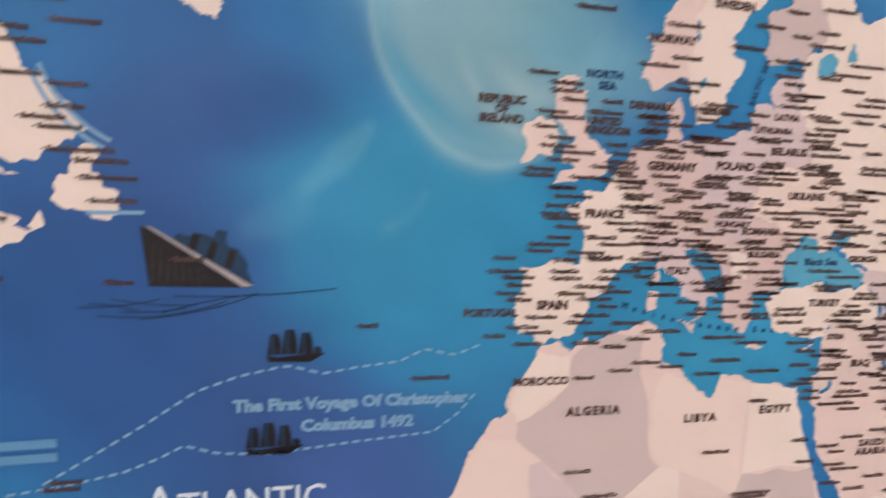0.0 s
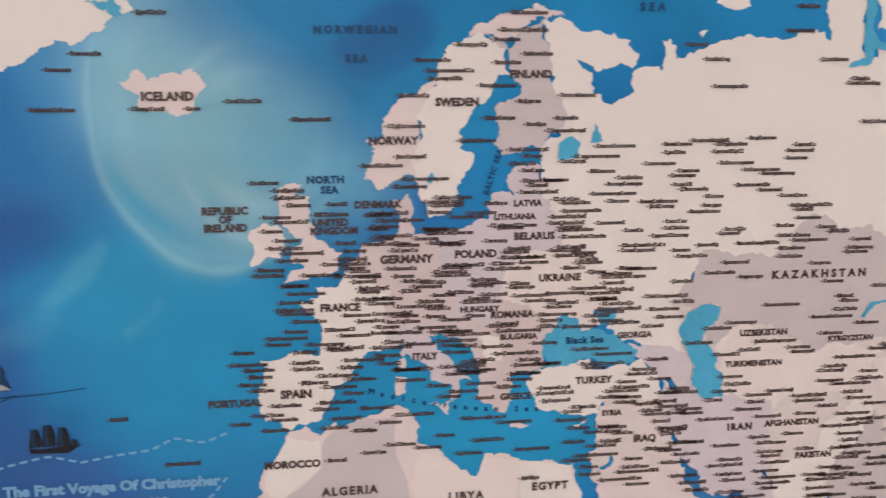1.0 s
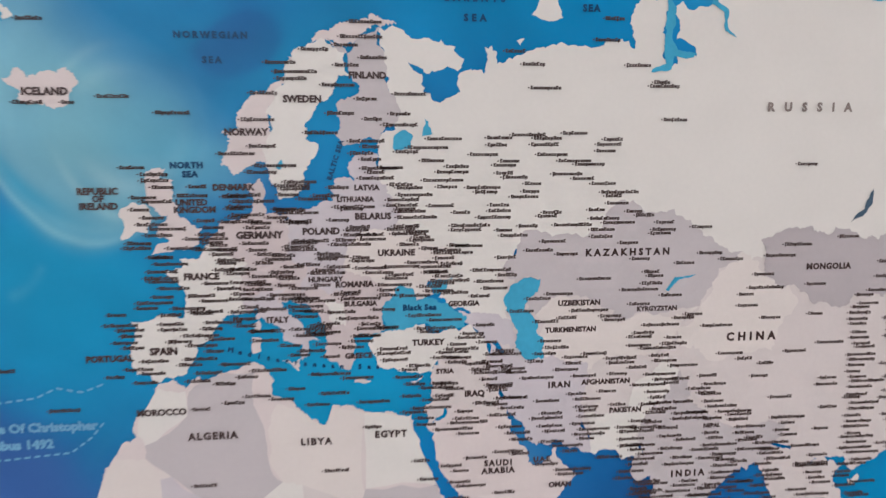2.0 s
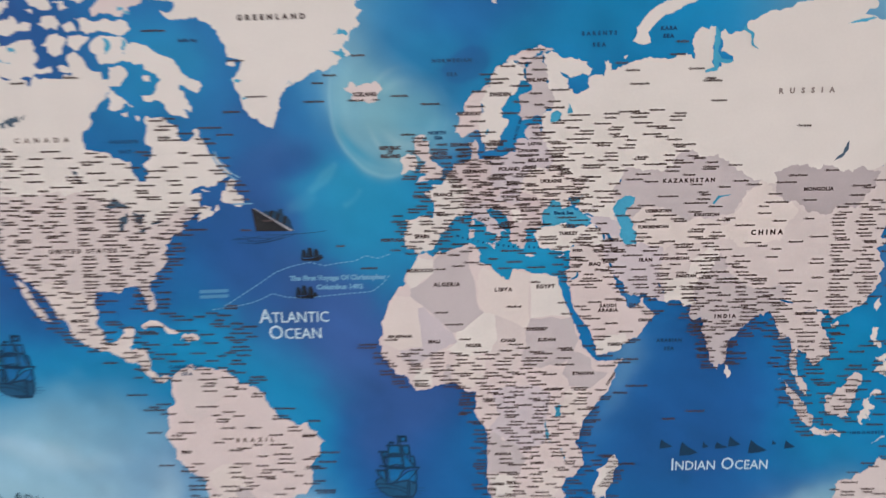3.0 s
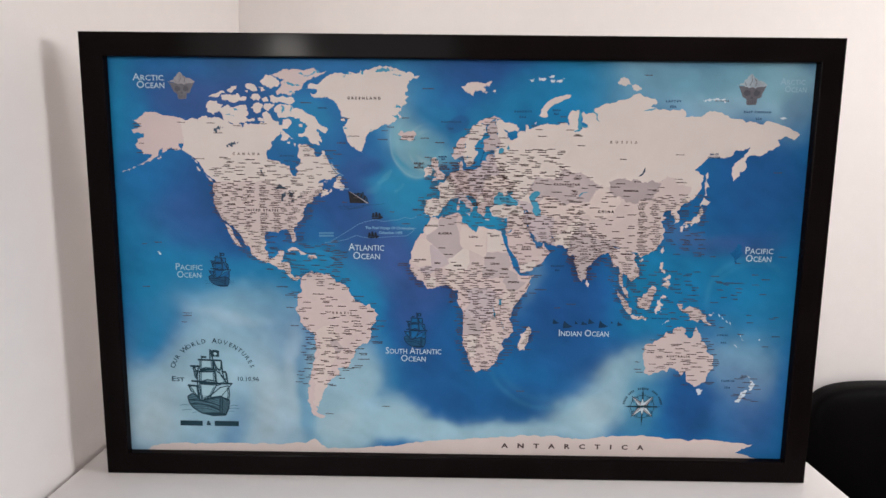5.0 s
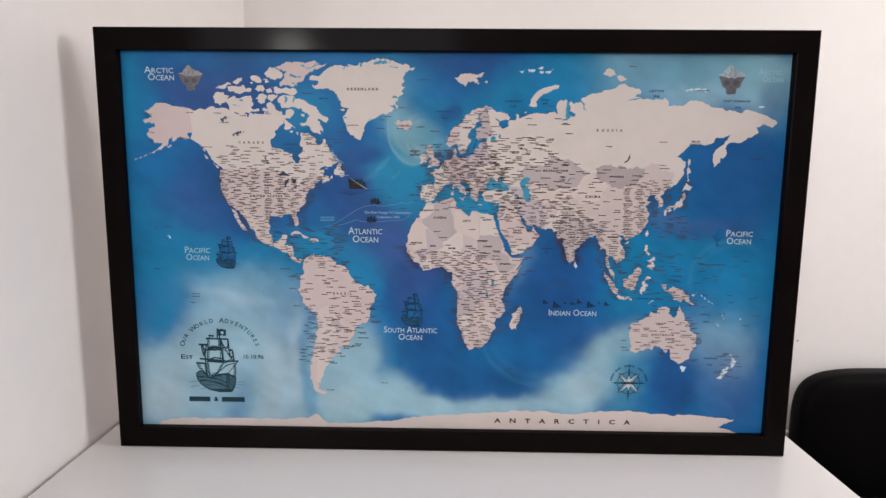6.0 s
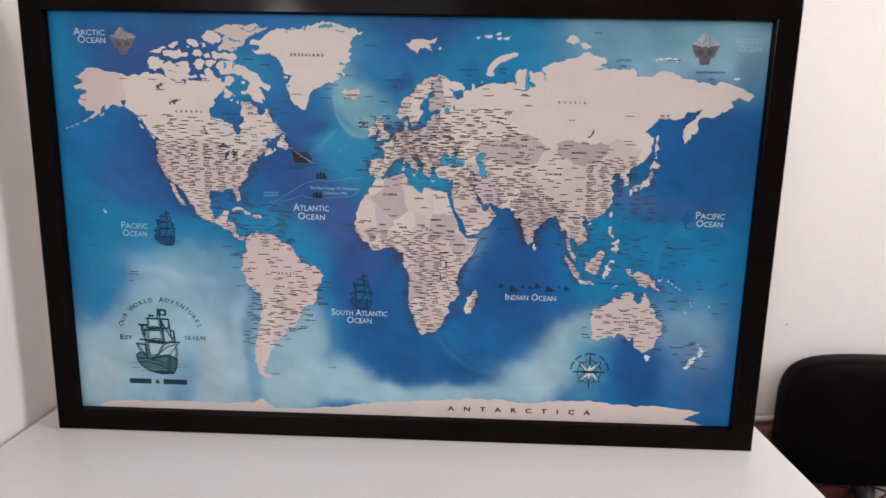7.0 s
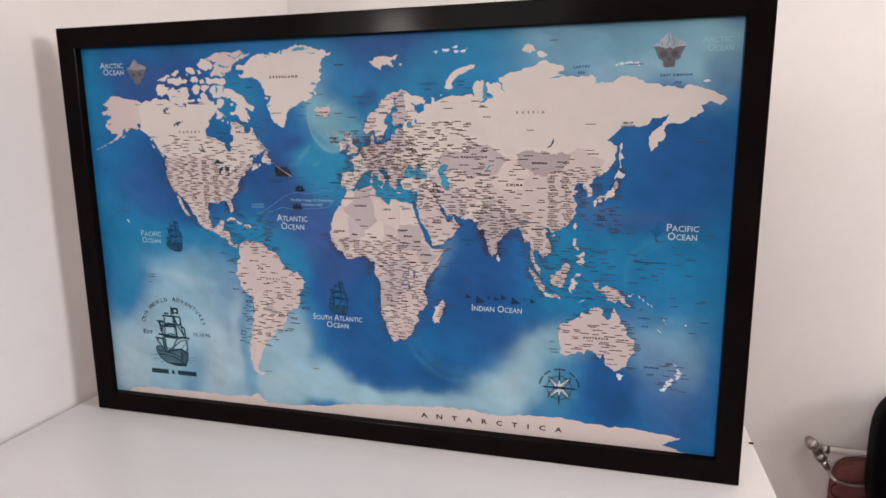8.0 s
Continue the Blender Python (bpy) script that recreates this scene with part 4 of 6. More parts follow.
for tint, cells, coords in ((M_CREAM, 2, [(34, 0), (36, 4.5), (41.5, 4), (41, -1.5), (39.4, -4.4), (34, -1)]),
        (M_GREY, 2, [(36.5, 14), (42, 12), (42.5, 9), (47, 8), (42, 4.2), (36, 4.8), (34, 8)]),
        (M_LILAC, 2, [(14, 4), (18, 5), (27, 5), (31, 3), (29.5, -3), (29, -9), (24, -11), (18, -8), (13, -5), (16, -2)]),
        (M_CREAM, 2, [(3, 6.5), (4, 13), (13, 13), (12, 8), (8.7, 4.9), (6, 4.6)]), (M_PALE, 2, [(-8, 5), (-8, 10), (-3, 10), (-3, 5.4)]),
        (M_GREY, 2, [(0, 6.2), (1, 11), (3, 11), (2.3, 6.6)])):
    land(coords, tint, 2, "country_area", 0.05, cells, keep=False)
AUSTRALIA = land([(114, -22), (113.5, -26), (115.7, -32), (115, -34.3), (118, -35), (124, -33), (129, -31.6), (132, -32), (135.5, -34.9),
                  (137.8, -33), (138.5, -35.6), (141, -38.2), (146.3, -39), (150, -37.3), (153, -32), (153.4, -27), (149, -21), (146, -19),
                  (145.3, -15), (142.5, -10.8), (141, -16), (139.5, -17.5), (136, -15), (136.8, -12.2), (132, -11.3), (129.5, -15), (126, -14),
                  (122.3, -18)], M_STONE)
# islands
BAFFIN = land([(-90.2, 71.8), (-89.8, 73), (-88, 73.7), (-85, 73.8), (-82.5, 73.7), (-81, 73.5), (-80, 72.6), (-77.8, 72.8), (-75, 72.2), (-73.5, 71.5),
               (-71, 70.8), (-68.6, 70.3), (-67.2, 69.2), (-66.8, 68.3), (-63.5, 67.2), (-61.7, 66.4), (-63, 65.1), (-65.5, 65.8), (-67.8, 66.3), (-66.5, 65.2),
               (-64.8, 63.4), (-65, 62.6), (-66.5, 63), (-68.5, 63.7), (-66, 61.9), (-68, 62.2), (-71.5, 62.9), (-73.5, 64.3), (-77.5, 64.3), (-78, 65),
               (-74.5, 65.2), (-73.8, 66.2), (-72.5, 67.4), (-73.5, 68.2), (-76.5, 68.8), (-76.8, 69.8), (-79.5, 69.9), (-84, 70), (-88.5, 70.2)],
              M_PALE, amount=0.12, cells=3, fringe=0.0006)
ELLESMERE = land([(-91.8, 81.6), (-86, 82.5), (-78, 83), (-70, 83.2), (-62, 82.5), (-65, 81.6), (-70, 80.7), (-74.5, 79.5), (-75, 78.7), (-78, 77.8),
                  (-79.5, 76.7), (-82.5, 76.4), (-88.8, 76.5), (-89, 77.6), (-86.7, 78.5), (-86.2, 79.9), (-84.5, 80.4), (-88.3, 81)], M_PINK, amount=0.14, cells=3, fringe=0.0008)
# Axel Heiberg, Victoria, Banks, Prince Patrick, Melville
for coords in ([(-97, 79.9), (-95, 80.7), (-92.3, 81.3), (-89.2, 80.7), (-87.5, 79.8), (-88.4, 78.7), (-92, 78.2), (-95.6, 79)],
               [(-117.3, 70.1), (-118.8, 71.4), (-118, 72.6), (-115, 73.3), (-113.6, 72.6), (-110.5, 72.9), (-108, 73.3), (-105.5, 72.9), (-104.6, 71),
                (-106, 70.2), (-104.3, 69.4), (-101.6, 69.8), (-102, 68.8), (-105.5, 68.9), (-108.5, 68.5), (-113.4, 68.4), (-116.5, 69), (-117.4, 69.7)],
               [(-126, 71.8), (-126.6, 73), (-125.2, 74.3), (-121.5, 74.5), (-117.8, 73.5), (-119.4, 72.5), (-121, 71.4), (-123.4, 70.9)],
               [(-124.8, 76), (-122.5, 76.5), (-121, 76.8), (-117.5, 77.4), (-116.4, 76.9), (-119.5, 76), (-122.5, 75.8)],
               [(-117.8, 75.2), (-118, 76.1), (-115, 76.5), (-112.5, 76.2), (-109.5, 76.7), (-108.8, 75.7), (-105.6, 75.9), (-105.8, 75), (-109.5, 74.8),
                (-113, 74.4), (-115, 75)]):
    land(coords, M_PALE, amount=0.14, cells=3, fringe=0.0006, grow=1.09)
# Borden, Bathurst, Cornwallis, the Ringnes islands, Devon, Somerset, Prince of Wales, King William
for coords in ([(-114.6, 77.9), (-112.7, 78.6), (-110, 78.6), (-110.6, 77.9), (-114.6, 77.4)], [(-102.7, 75.7), (-101.3, 76.6), (-98.6, 76.6), (-97.6, 75.6), (-98.5, 74.9), (-101.2, 75)],
               [(-96.6, 75.4), (-94, 75.6), (-93.4, 74.8), (-95.6, 74.5)], [(-104.4, 78.2), (-105, 79), (-102.5, 79.2), (-99.8, 78.5), (-99.4, 77.8), (-102.8, 77.8)],
               [(-98.4, 78.4), (-95.8, 78.4), (-95, 77.8), (-96.8, 77.4)], [(-92.9, 76.3), (-89.8, 76.2), (-88.5, 75.8), (-84, 75.8), (-80.5, 75.6), (-79.9, 74.8), (-85, 74.5), (-91.7, 74.7)],
               [(-95.7, 72.8), (-95.2, 73.9), (-92.5, 74), (-90.5, 73.6), (-92.3, 72.7), (-94, 72)], [(-102.4, 72.7), (-100.6, 73.8), (-97.5, 73.8), (-97.1, 72.8), (-98.4, 71.5), (-101.2, 71.8)],
               [(-99.1, 69.6), (-97.5, 69.8), (-95.7, 69.1), (-97, 68.6), (-98.8, 68.9)], [(-106, 77.6), (-104.3, 77.7), (-104.6, 77.1)]):
    land(coords, M_PALE, amount=0.14, cells=3, fringe=0.0005, grow=1.14)
# Southampton, Coats, Mansel and Prince Charles islands
land([(-87.2, 65.2), (-85.3, 65.8), (-84.3, 65.1), (-81.8, 64), (-80.5, 63.5), (-83, 63.9), (-85.5, 63), (-87.2, 63.5), (-86.3, 64.2)], M_PALE, amount=0.12, cells=3)
for coords in ([(-83.9, 62.7), (-82.2, 63), (-82.3, 62.2)], [(-80.3, 62.4), (-79.3, 62.4), (-79.5, 61.5)], [(-77.2, 67.9), (-75.2, 67.9), (-75.3, 67), (-76.9, 67.1)]):
    land(coords, M_PALE, amount=0.1)
land([(-59.3, 47.7), (-57.5, 51), (-56, 51.5), (-55.5, 49.6), (-53, 48.3), (-53.2, 46.8), (-56, 47)], M_PALE, amount=0.22)
land([(-84.8, 22), (-82, 23.1), (-77, 21.2), (-74.3, 20.2), (-77.5, 19.9), (-79, 21.5)], M_CREAM)
land([(-74.3, 18.4), (-73, 19.9), (-68.5, 18.7), (-71.5, 17.8)], M_CREAM)
land([(9.6, 79), (13.5, 80.1), (18.3, 80.3), (20.4, 80), (26.1, 80.5), (24.8, 79.5), (21.3, 79), (23.9, 77.8), (20.9, 77.6), (18.3, 78),
      (16.1, 76.8), (13.5, 77.6), (10.9, 78.4)], M_CREAM, amount=0.2, cells=4, fringe=0.001)
land([(26, 77.8), (28, 78.4), (27.4, 77.6)], M_CREAM, amount=0.2)
land([(51.3, 71.2), (52.2, 73.1), (54.8, 74.8), (58.7, 76.3), (63.5, 77), (67.8, 77.4), (67.8, 76.8), (63.9, 75.8), (59.6, 74.8), (57, 73.6),
      (55.2, 72.4), (56.1, 71), (53.9, 70.7)], M_PALE, amount=0.07, cells=3)
land([(45.2, 80.9), (48.7, 81.1), (47.8, 80.4)], M_ISLE, amount=0.2)
land([(50, 81.1), (54.3, 81.3), (52.6, 80.6)], M_ISLE, amount=0.2)
land([(56.5, 80.9), (61.3, 80.9), (64.8, 81.3), (60.9, 80.5), (57.4, 80.3)], M_ISLE, amount=0.2)
land([(55.7, 81.7), (58.7, 82.1), (58.3, 81.3)], M_ISLE, amount=0.2)
land([(92.2, 80.3), (93.5, 81.3), (96.5, 81.5), (98.3, 80.9), (99.6, 79.9), (96.5, 79.5)], M_PALE, amount=0.16)
land([(99.8, 79.7), (103.5, 79.7), (105.2, 78.8), (101.3, 78.6)], M_PALE, amount=0.16)
land([(137.4, 76.3), (143, 76.5), (149.6, 76.8), (150, 75.6), (144.3, 76), (138.7, 75.3)], M_ISLE, amount=0.22, cells=5)
land([(179, 71), (181, 71.6), (183, 71.2), (181, 70.7)], M_ISLE, amount=0.2)
for coords in ([(142, 46), (141.9, 48.5), (142.2, 51), (141.8, 53.3), (142.8, 54.4), (143.4, 52.5), (143.2, 50.5), (144.5, 49), (143, 48.8), (142.7, 47.3), (143.5, 46.2)],
               [(140, 41.6), (140.5, 43.2), (141.8, 45.4), (143.5, 44.2), (145.4, 43.4), (143.3, 42), (141.2, 42.5)],
               [(131, 34.2), (132.8, 35.4), (136, 35.8), (137, 37.2), (138.5, 37.3), (139.8, 39), (140, 40.5), (141.3, 41.3), (142, 39.6), (140.9, 38), (140.7, 35.8),
                (139.8, 35.2), (138.7, 34.7), (136.8, 34.5), (135.7, 33.6), (135, 34.6), (132.5, 34.2)],
               [(132.2, 33.3), (133.2, 34.2), (134.6, 33.8), (133, 32.8)], [(129.8, 33.2), (130.9, 33.9), (131.9, 33.2), (131.3, 31.4), (130.3, 31.2), (130.3, 32.3)]):
    land(coords, M_PALE, amount=0.1, cells=3)
land([(120.2, 23), (121.5, 25.2), (121, 22)], M_PALE)
land([(108.7, 19.3), (110.5, 20.1), (110.8, 19), (109.4, 18.3)], M_PALE)
land([(120, 16.2), (120.6, 18.5), (122.2, 18.3), (121.5, 15.5), (123.8, 13.2), (121, 13.8)], M_PALE, amount=0.2)
land([(122, 7.2), (123.5, 8.6), (125.5, 9.7), (126.4, 7.5), (125.4, 5.7)], M_PALE, amount=0.2)
land([(122, 10.7), (124, 11.3), (125.4, 12.4), (124.8, 10.3), (123, 9.3)], M_PALE, amount=0.26)
BORNEO = land([(109, 1.5), (111, 1.6), (113.5, 3.5), (116.8, 7), (119, 5.2), (117.6, 1), (116.2, -3.5), (114, -3.8), (110.2, -2.8)], M_STONE)
SUMATRA = land([(95.3, 5.6), (98, 4.2), (101, 1.8), (104, -1.2), (106, -3.2), (105.7, -5.8), (102.3, -4), (100.2, -0.8), (98, 2)], M_STONE)
land([(105.2, -6.6), (108.5, -6.7), (112.5, -6.8), (114.4, -7.8), (114.3, -8.6), (108.5, -7.8)], M_CREAM)
land([(119.5, -5.4), (119.2, -2.8), (120, 0.6), (124.8, 1.5), (121, 0.2), (123.2, -1), (121.5, -2), (122.5, -4.6), (121, -3), (120.4, -5.5)], M_PALE, amount=0.2)
GUINEA = land([(131, -0.8), (134, -0.8), (134.3, -2.3), (132.5, -2.8), (135.2, -3.3), (138, -1.7), (141, -2.6), (144.5, -3.9), (145.8, -5.4), (147.8, -6.3), (147.2, -7),
               (148.6, -9), (150.8, -10.4), (149.5, -10.3), (147, -9.4), (144.5, -7.6), (143, -9.2), (140, -8), (138, -8.3), (138.8, -7), (137.8, -5.3),
               (133.8, -4), (132.4, -3.2)], M_STONE, amount=0.1, cells=3)
for lon, lat in ((154.5, -5.8), (156.5, -7), (159, -8.6), (161, -9.4), (167.2, -15.5), (168.3, -17.6)):
    land([(lon - 0.5, lat + 0.7), (lon + 0.2, lat + 0.2), (lon + 0.8, lat - 0.7), (lon, lat - 0.1)], M_ISLE, amount=0.1, cells=1)
land([(148.5, -5.6), (150.5, -5.6), (152, -4.3), (150, -6.3)], M_PALE)
land([(123.5, -10.3), (126, -8.5), (127, -8.4), (125, -9.6)], M_PALE)
land([(144.8, -40.8), (148.2, -41), (147.5, -43.2), (146, -43.5)], M_ISLE)
land([(173, -34.6), (175.5, -36.8), (178.3, -37.8), (176.5, -40.8), (175, -41.3), (174, -39.3), (174.8, -37.5)], M_ISLE, amount=0.2)
land([(172.6, -40.6), (174, -41.5), (171, -44.3), (169.5, -46.6), (166.6, -46), (170, -43.2)], M_ISLE, amount=0.2)
land([(164.2, -20.2), (167, -22.2), (165.5, -21.7)], M_ISLE)
land([(177.3, -17.6), (178.6, -17.4), (178.4, -18.2)], M_ISLE)
land([(79.8, 8), (80, 9.7), (81.8, 7.2), (80.6, 6)], M_PALE)
MADAGASCAR = land([(49.3, -12), (50.4, -15.8), (47.2, -25), (44.5, -25.2), (43.4, -22), (44.3, -16.5), (47, -15)], M_PALE)
land([(12.5, 38), (15.5, 38.2), (15.2, 36.7)], M_PINK)
land([(8.2, 39), (8.3, 41), (9.7, 40.8), (9.5, 39.2)], M_PINK)
land([(8.7, 41.8), (8.7, 42.6), (9.4, 42.9), (9.4, 41.5)], M_PINK)
land([(23.6, 35.4), (25, 35.5), (26.3, 35.2), (25, 34.9), (23.6, 35.1)], M_PINK, cells=1)
land([(32.4, 34.9), (34.4, 35.6), (33, 34.6)], M_PINK)
land([(-157, 20.5), (-155.5, 20.2), (-155, 19.3), (-155.8, 19)], M_ISLE)
land([(49, 69), (50.2, 69.2), (49.5, 68.6)], M_PALE)
# the strip of Antarctica along the lower edge
top = [(0.03, 0.006), (0.06, 0.010), (0.12, 0.011), (0.2, 0.010), (0.232, 0.012), (0.245, 0.019), (0.25, 0.014), (0.26, 0.006), (0.30, 0.006),
       (0.36, 0.012), (0.42, 0.020), (0.46, 0.023), (0.53, 0.027), (0.58, 0.025), (0.60, 0.023), (0.64, 0.0285), (0.70, 0.0275), (0.76, 0.0255),
       (0.80, 0.0215), (0.822, 0.019), (0.808, 0.013), (0.80, 0.008), (0.822, 0.001), (0.84, -0.002), (0.02, -0.002)]
flat("landmass", rough_line(top, 5, 0.06, 77), M_CREAM, 1)


def water(coords, layer=5, amount=0.12, mat=None):
    flat("lake", rough_line([on_map(*c) for c in coords], 4, amount, int(abs(coords[0][0] * 10))), mat or M_SEA, layer, None, "teal inked inland water")


water([(28, 42.5), (28, 43.5), (29.8, 45.2), (31, 46.6), (33, 46), (33.6, 44.6), (36, 45), (38, 44.4), (41.4, 42.6), (41.2, 41.4), (38, 41), (35, 42),
       (31.5, 41.2), (29, 41.2)])
water([(35, 46.2), (37, 47), (39.2, 47.2), (38, 45.9), (36.6, 45.4)])
water([(47.3, 44.8), (48.8, 46.3), (51.5, 47), (53.2, 46.7), (52.8, 45.4), (51.2, 44.6), (50.6, 43.2), (52.4, 42), (52.8, 40.2), (53.9, 39), (53.9, 37.2),
       (51.6, 36.9), (50.2, 37.6), (49.2, 38.6), (49.6, 40.4), (48.6, 41.8), (47.6, 43.2)])
water([(105.5, 52.2), (107.8, 52.9), (109.3, 54.4), (109.2, 56), (107.9, 53.7)], amount=0.05, mat=M_LAKE)
water([(30.4, 60), (30.2, 61), (31.6, 61.7), (33.2, 61.2), (32.8, 60.2)])
water([(34.5, 61.2), (35, 62.6), (36.2, 61.4)])
water([(12.8, 58.6), (13.6, 59.3), (14, 58.8), (13.3, 58.4)])
water([(74, 45.2), (75.5, 46.6), (79, 46.8), (76, 46.2), (74.5, 45)], amount=0.05)
water([(32, -2.3), (31.9, 0.2), (34, 0.4), (33.6, -2.2)])
water([(29.2, -3.5), (29.4, -5.5), (31, -8.6), (30.2, -6)])
water([(34, -10), (34.6, -12.5), (35.2, -14), (34.4, -12)])
water([(-92, 46.8), (-88.5, 48.6), (-84.8, 46.8), (-88, 46.8)], mat=M_LAKE)
water([(-87.8, 42), (-87.5, 44.8), (-85.2, 45.8), (-86.3, 43.5), (-86.8, 41.8)], mat=M_LAKE)
water([(-83.8, 45.8), (-80.2, 45.6), (-82, 43.2), (-83.5, 44)], mat=M_LAKE)
water([(-83.2, 41.8), (-80.5, 42.7), (-79, 42.8), (-81, 41.8)], mat=M_LAKE)
water([(-79.5, 43.4), (-76.5, 44.2), (-76.5, 43.5)], mat=M_LAKE)
water([(-124, 65.6), (-121, 66.8), (-118, 66.4), (-120, 65.8), (-122.5, 65)], amount=0.4, mat=M_LAKE)
water([(-116.5, 61.2), (-114, 62.4), (-109.5, 62.8), (-113, 61.4)], amount=0.35, mat=M_LAKE)
water([(-98.8, 53.6), (-97.6, 53.2), (-96.6, 50.6), (-97.5, 51.4)], mat=M_LAKE)
for pts in ([(-86.4, 73.6), (-85.4, 73.4), (-85.2, 71.8), (-86.2, 71.2), (-86, 72.6)], [(-81.5, 73.4), (-80.6, 72.4), (-81.2, 71.2), (-81.9, 72.2)],
            [(-117.6, 70.7), (-114, 70.8), (-111.6, 70.3), (-114.5, 70.3)], [(-112.2, 72.8), (-110, 71.6), (-110.4, 72.4)],
            [(-77, 81.9), (-70, 81.7), (-65, 82), (-71, 81.3)], [(-85, 79.8), (-79, 79.2), (-76, 78.9), (-80, 78.8)], [(-82, 77.2), (-78.6, 76.9), (-80.5, 77.6)],
            [(-24.5, 71.3), (-27.5, 70.9), (-26, 70.4), (-23.4, 70.6)], [(-22.6, 73.5), (-26.4, 73.2), (-22.8, 73)], [(-31, 83.3), (-36, 82.6), (-33, 82.5), (-25, 82.9)],
            [(-50.5, 82.3), (-54, 81.4), (-52.5, 81.3), (-48.5, 82.2)], [(-44, 82.5), (-43.5, 81.7), (-42.6, 81.8), (-42.4, 82.7)], [(-22, 81.5), (-27, 81.8), (-23, 81.9)],
            [(-39, 65.9), (-38.4, 66.6), (-37.8, 66)], [(-51.4, 64.4), (-49.6, 64.7), (-51, 64.1)], [(-54, 67), (-51, 66.8), (-53.6, 66.7)]):
    water(pts, amount=0.2)
# narrow sea inlets drawn over the land: the Ob estuary and two river mouths on the polar coast
water([(72.6, 73), (74, 72), (73.4, 69.5), (74.4, 68.4), (77.6, 68.1), (77, 67.7), (73.9, 67.8), (73.5, 66.6), (70.2, 66.3), (70.4, 66.6), (72.6, 67.1), (72.5, 70)], amount=0.06)
water([(80, 73), (82.4, 72), (82.8, 70.2), (84, 69.6), (82, 70.2), (81.6, 71.8), (79.6, 72.4)], amount=0.05)
water([(113.5, 73.6), (109.5, 73.5), (106, 72.9), (109.8, 73.1)], amount=0.05)

# ---- the print: lettering ----


def words_mesh(text, cap, width=None, tracking=1.0, weight=0.0, small=0.0):
    """A flat mesh of built-in letters, centred at the origin, with capitals cap high."""
    cu = bpy.data.curves.new("words", "FONT")
    cu.body, cu.size, cu.align_x, cu.align_y = text, cap / 0.69, "CENTER", "CENTER"
    cu.space_character, cu.offset, cu.resolution_u, cu.fill_mode = tracking, weight * cap, 2, "FRONT"
    if small:
        cu.small_caps_scale = small
        for ch in cu.body_format:
            ch.use_small_caps = True
    ob = bpy.data.objects.new("words", cu)
    me = bpy.data.meshes.new_from_object(ob)
    bpy.data.objects.remove(ob)
    co = np.empty(len(me.vertices) * 3)
    me.vertices.foreach_get("co", co)
    co = co.reshape(-1, 3)
    if width and len(co):
        co[:, 0] *= width / max(1e-6, np.ptp(co[:, 0]))
    return me, co


RESERVED = []


def words(text, x, z, cap, mat=None, width=None, tracking=1.0, turn=0.0, weight=0.075, layer=7, name="lettering", small=0.0):
    me, co = words_mesh(text, cap, width, tracking, weight, small)
    c, s = math.cos(turn), math.sin(turn)
    out = np.stack([x + co[:, 0] * c - co[:, 1] * s, np.full(len(co), -INK * layer), z + co[:, 0] * s + co[:, 1] * c], 1)
    me.vertices.foreach_set("co", out.ravel())
    me.update()
    RESERVED.append((out[:, 0].min(), out[:, 0].max(), out[:, 2].min(), out[:, 2].max()))
    return link_mesh(name, me, mat or M_TYPE, sheet)


for text, x, z, cap, track in (("ICELAND", 0.367, 0.414, 2.3, 1.05), ("SWEDEN", 0.449, 0.412, 2.2, 1.0), ("NORWAY", 0.430, 0.401, 2.2, 1.0),
        ("FINLAND", 0.471, 0.420, 2.1, 1.0), ("REPUBLIC", 0.381, 0.3815, 2.1, 1.0), ("OF", 0.381, 0.379, 2.0, 1.0),
        ("IRELAND", 0.381, 0.3765, 2.1, 1.0), ("UNITED", 0.411, 0.3775, 2.0, 1.0), ("KINGDOM", 0.412, 0.375, 2.0, 1.0),
        ("GERMANY", 0.433, 0.366, 2.3, 1.0), ("POLAND", 0.454, 0.367, 2.2, 1.0), ("BELARUS", 0.472, 0.372, 2.1, 1.05),
        ("UKRAINE", 0.480, 0.359, 2.1, 1.05), ("FRANCE", 0.413, 0.352, 2.2, 1.0), ("SPAIN", 0.399, 0.326, 2.4, 1.0),
        ("PORTUGAL", 0.381, 0.324, 2.1, 1.0), ("TURKEY", 0.491, 0.326, 2.1, 1.05), ("MOROCCO", 0.397, 0.304, 2.2, 1.0),
        ("ROMANIA", 0.465, 0.348, 2.0, 1.0), ("DENMARK", 0.425, 0.3825, 2.0, 1.0), ("ITALY", 0.438, 0.336, 2.0, 1.0)):
    words(text, x, z, cap / 1000, M_PALETYPE if text in ("RUSSIA", "CANADA", "BRAZIL") else M_TYPE, tracking=track)
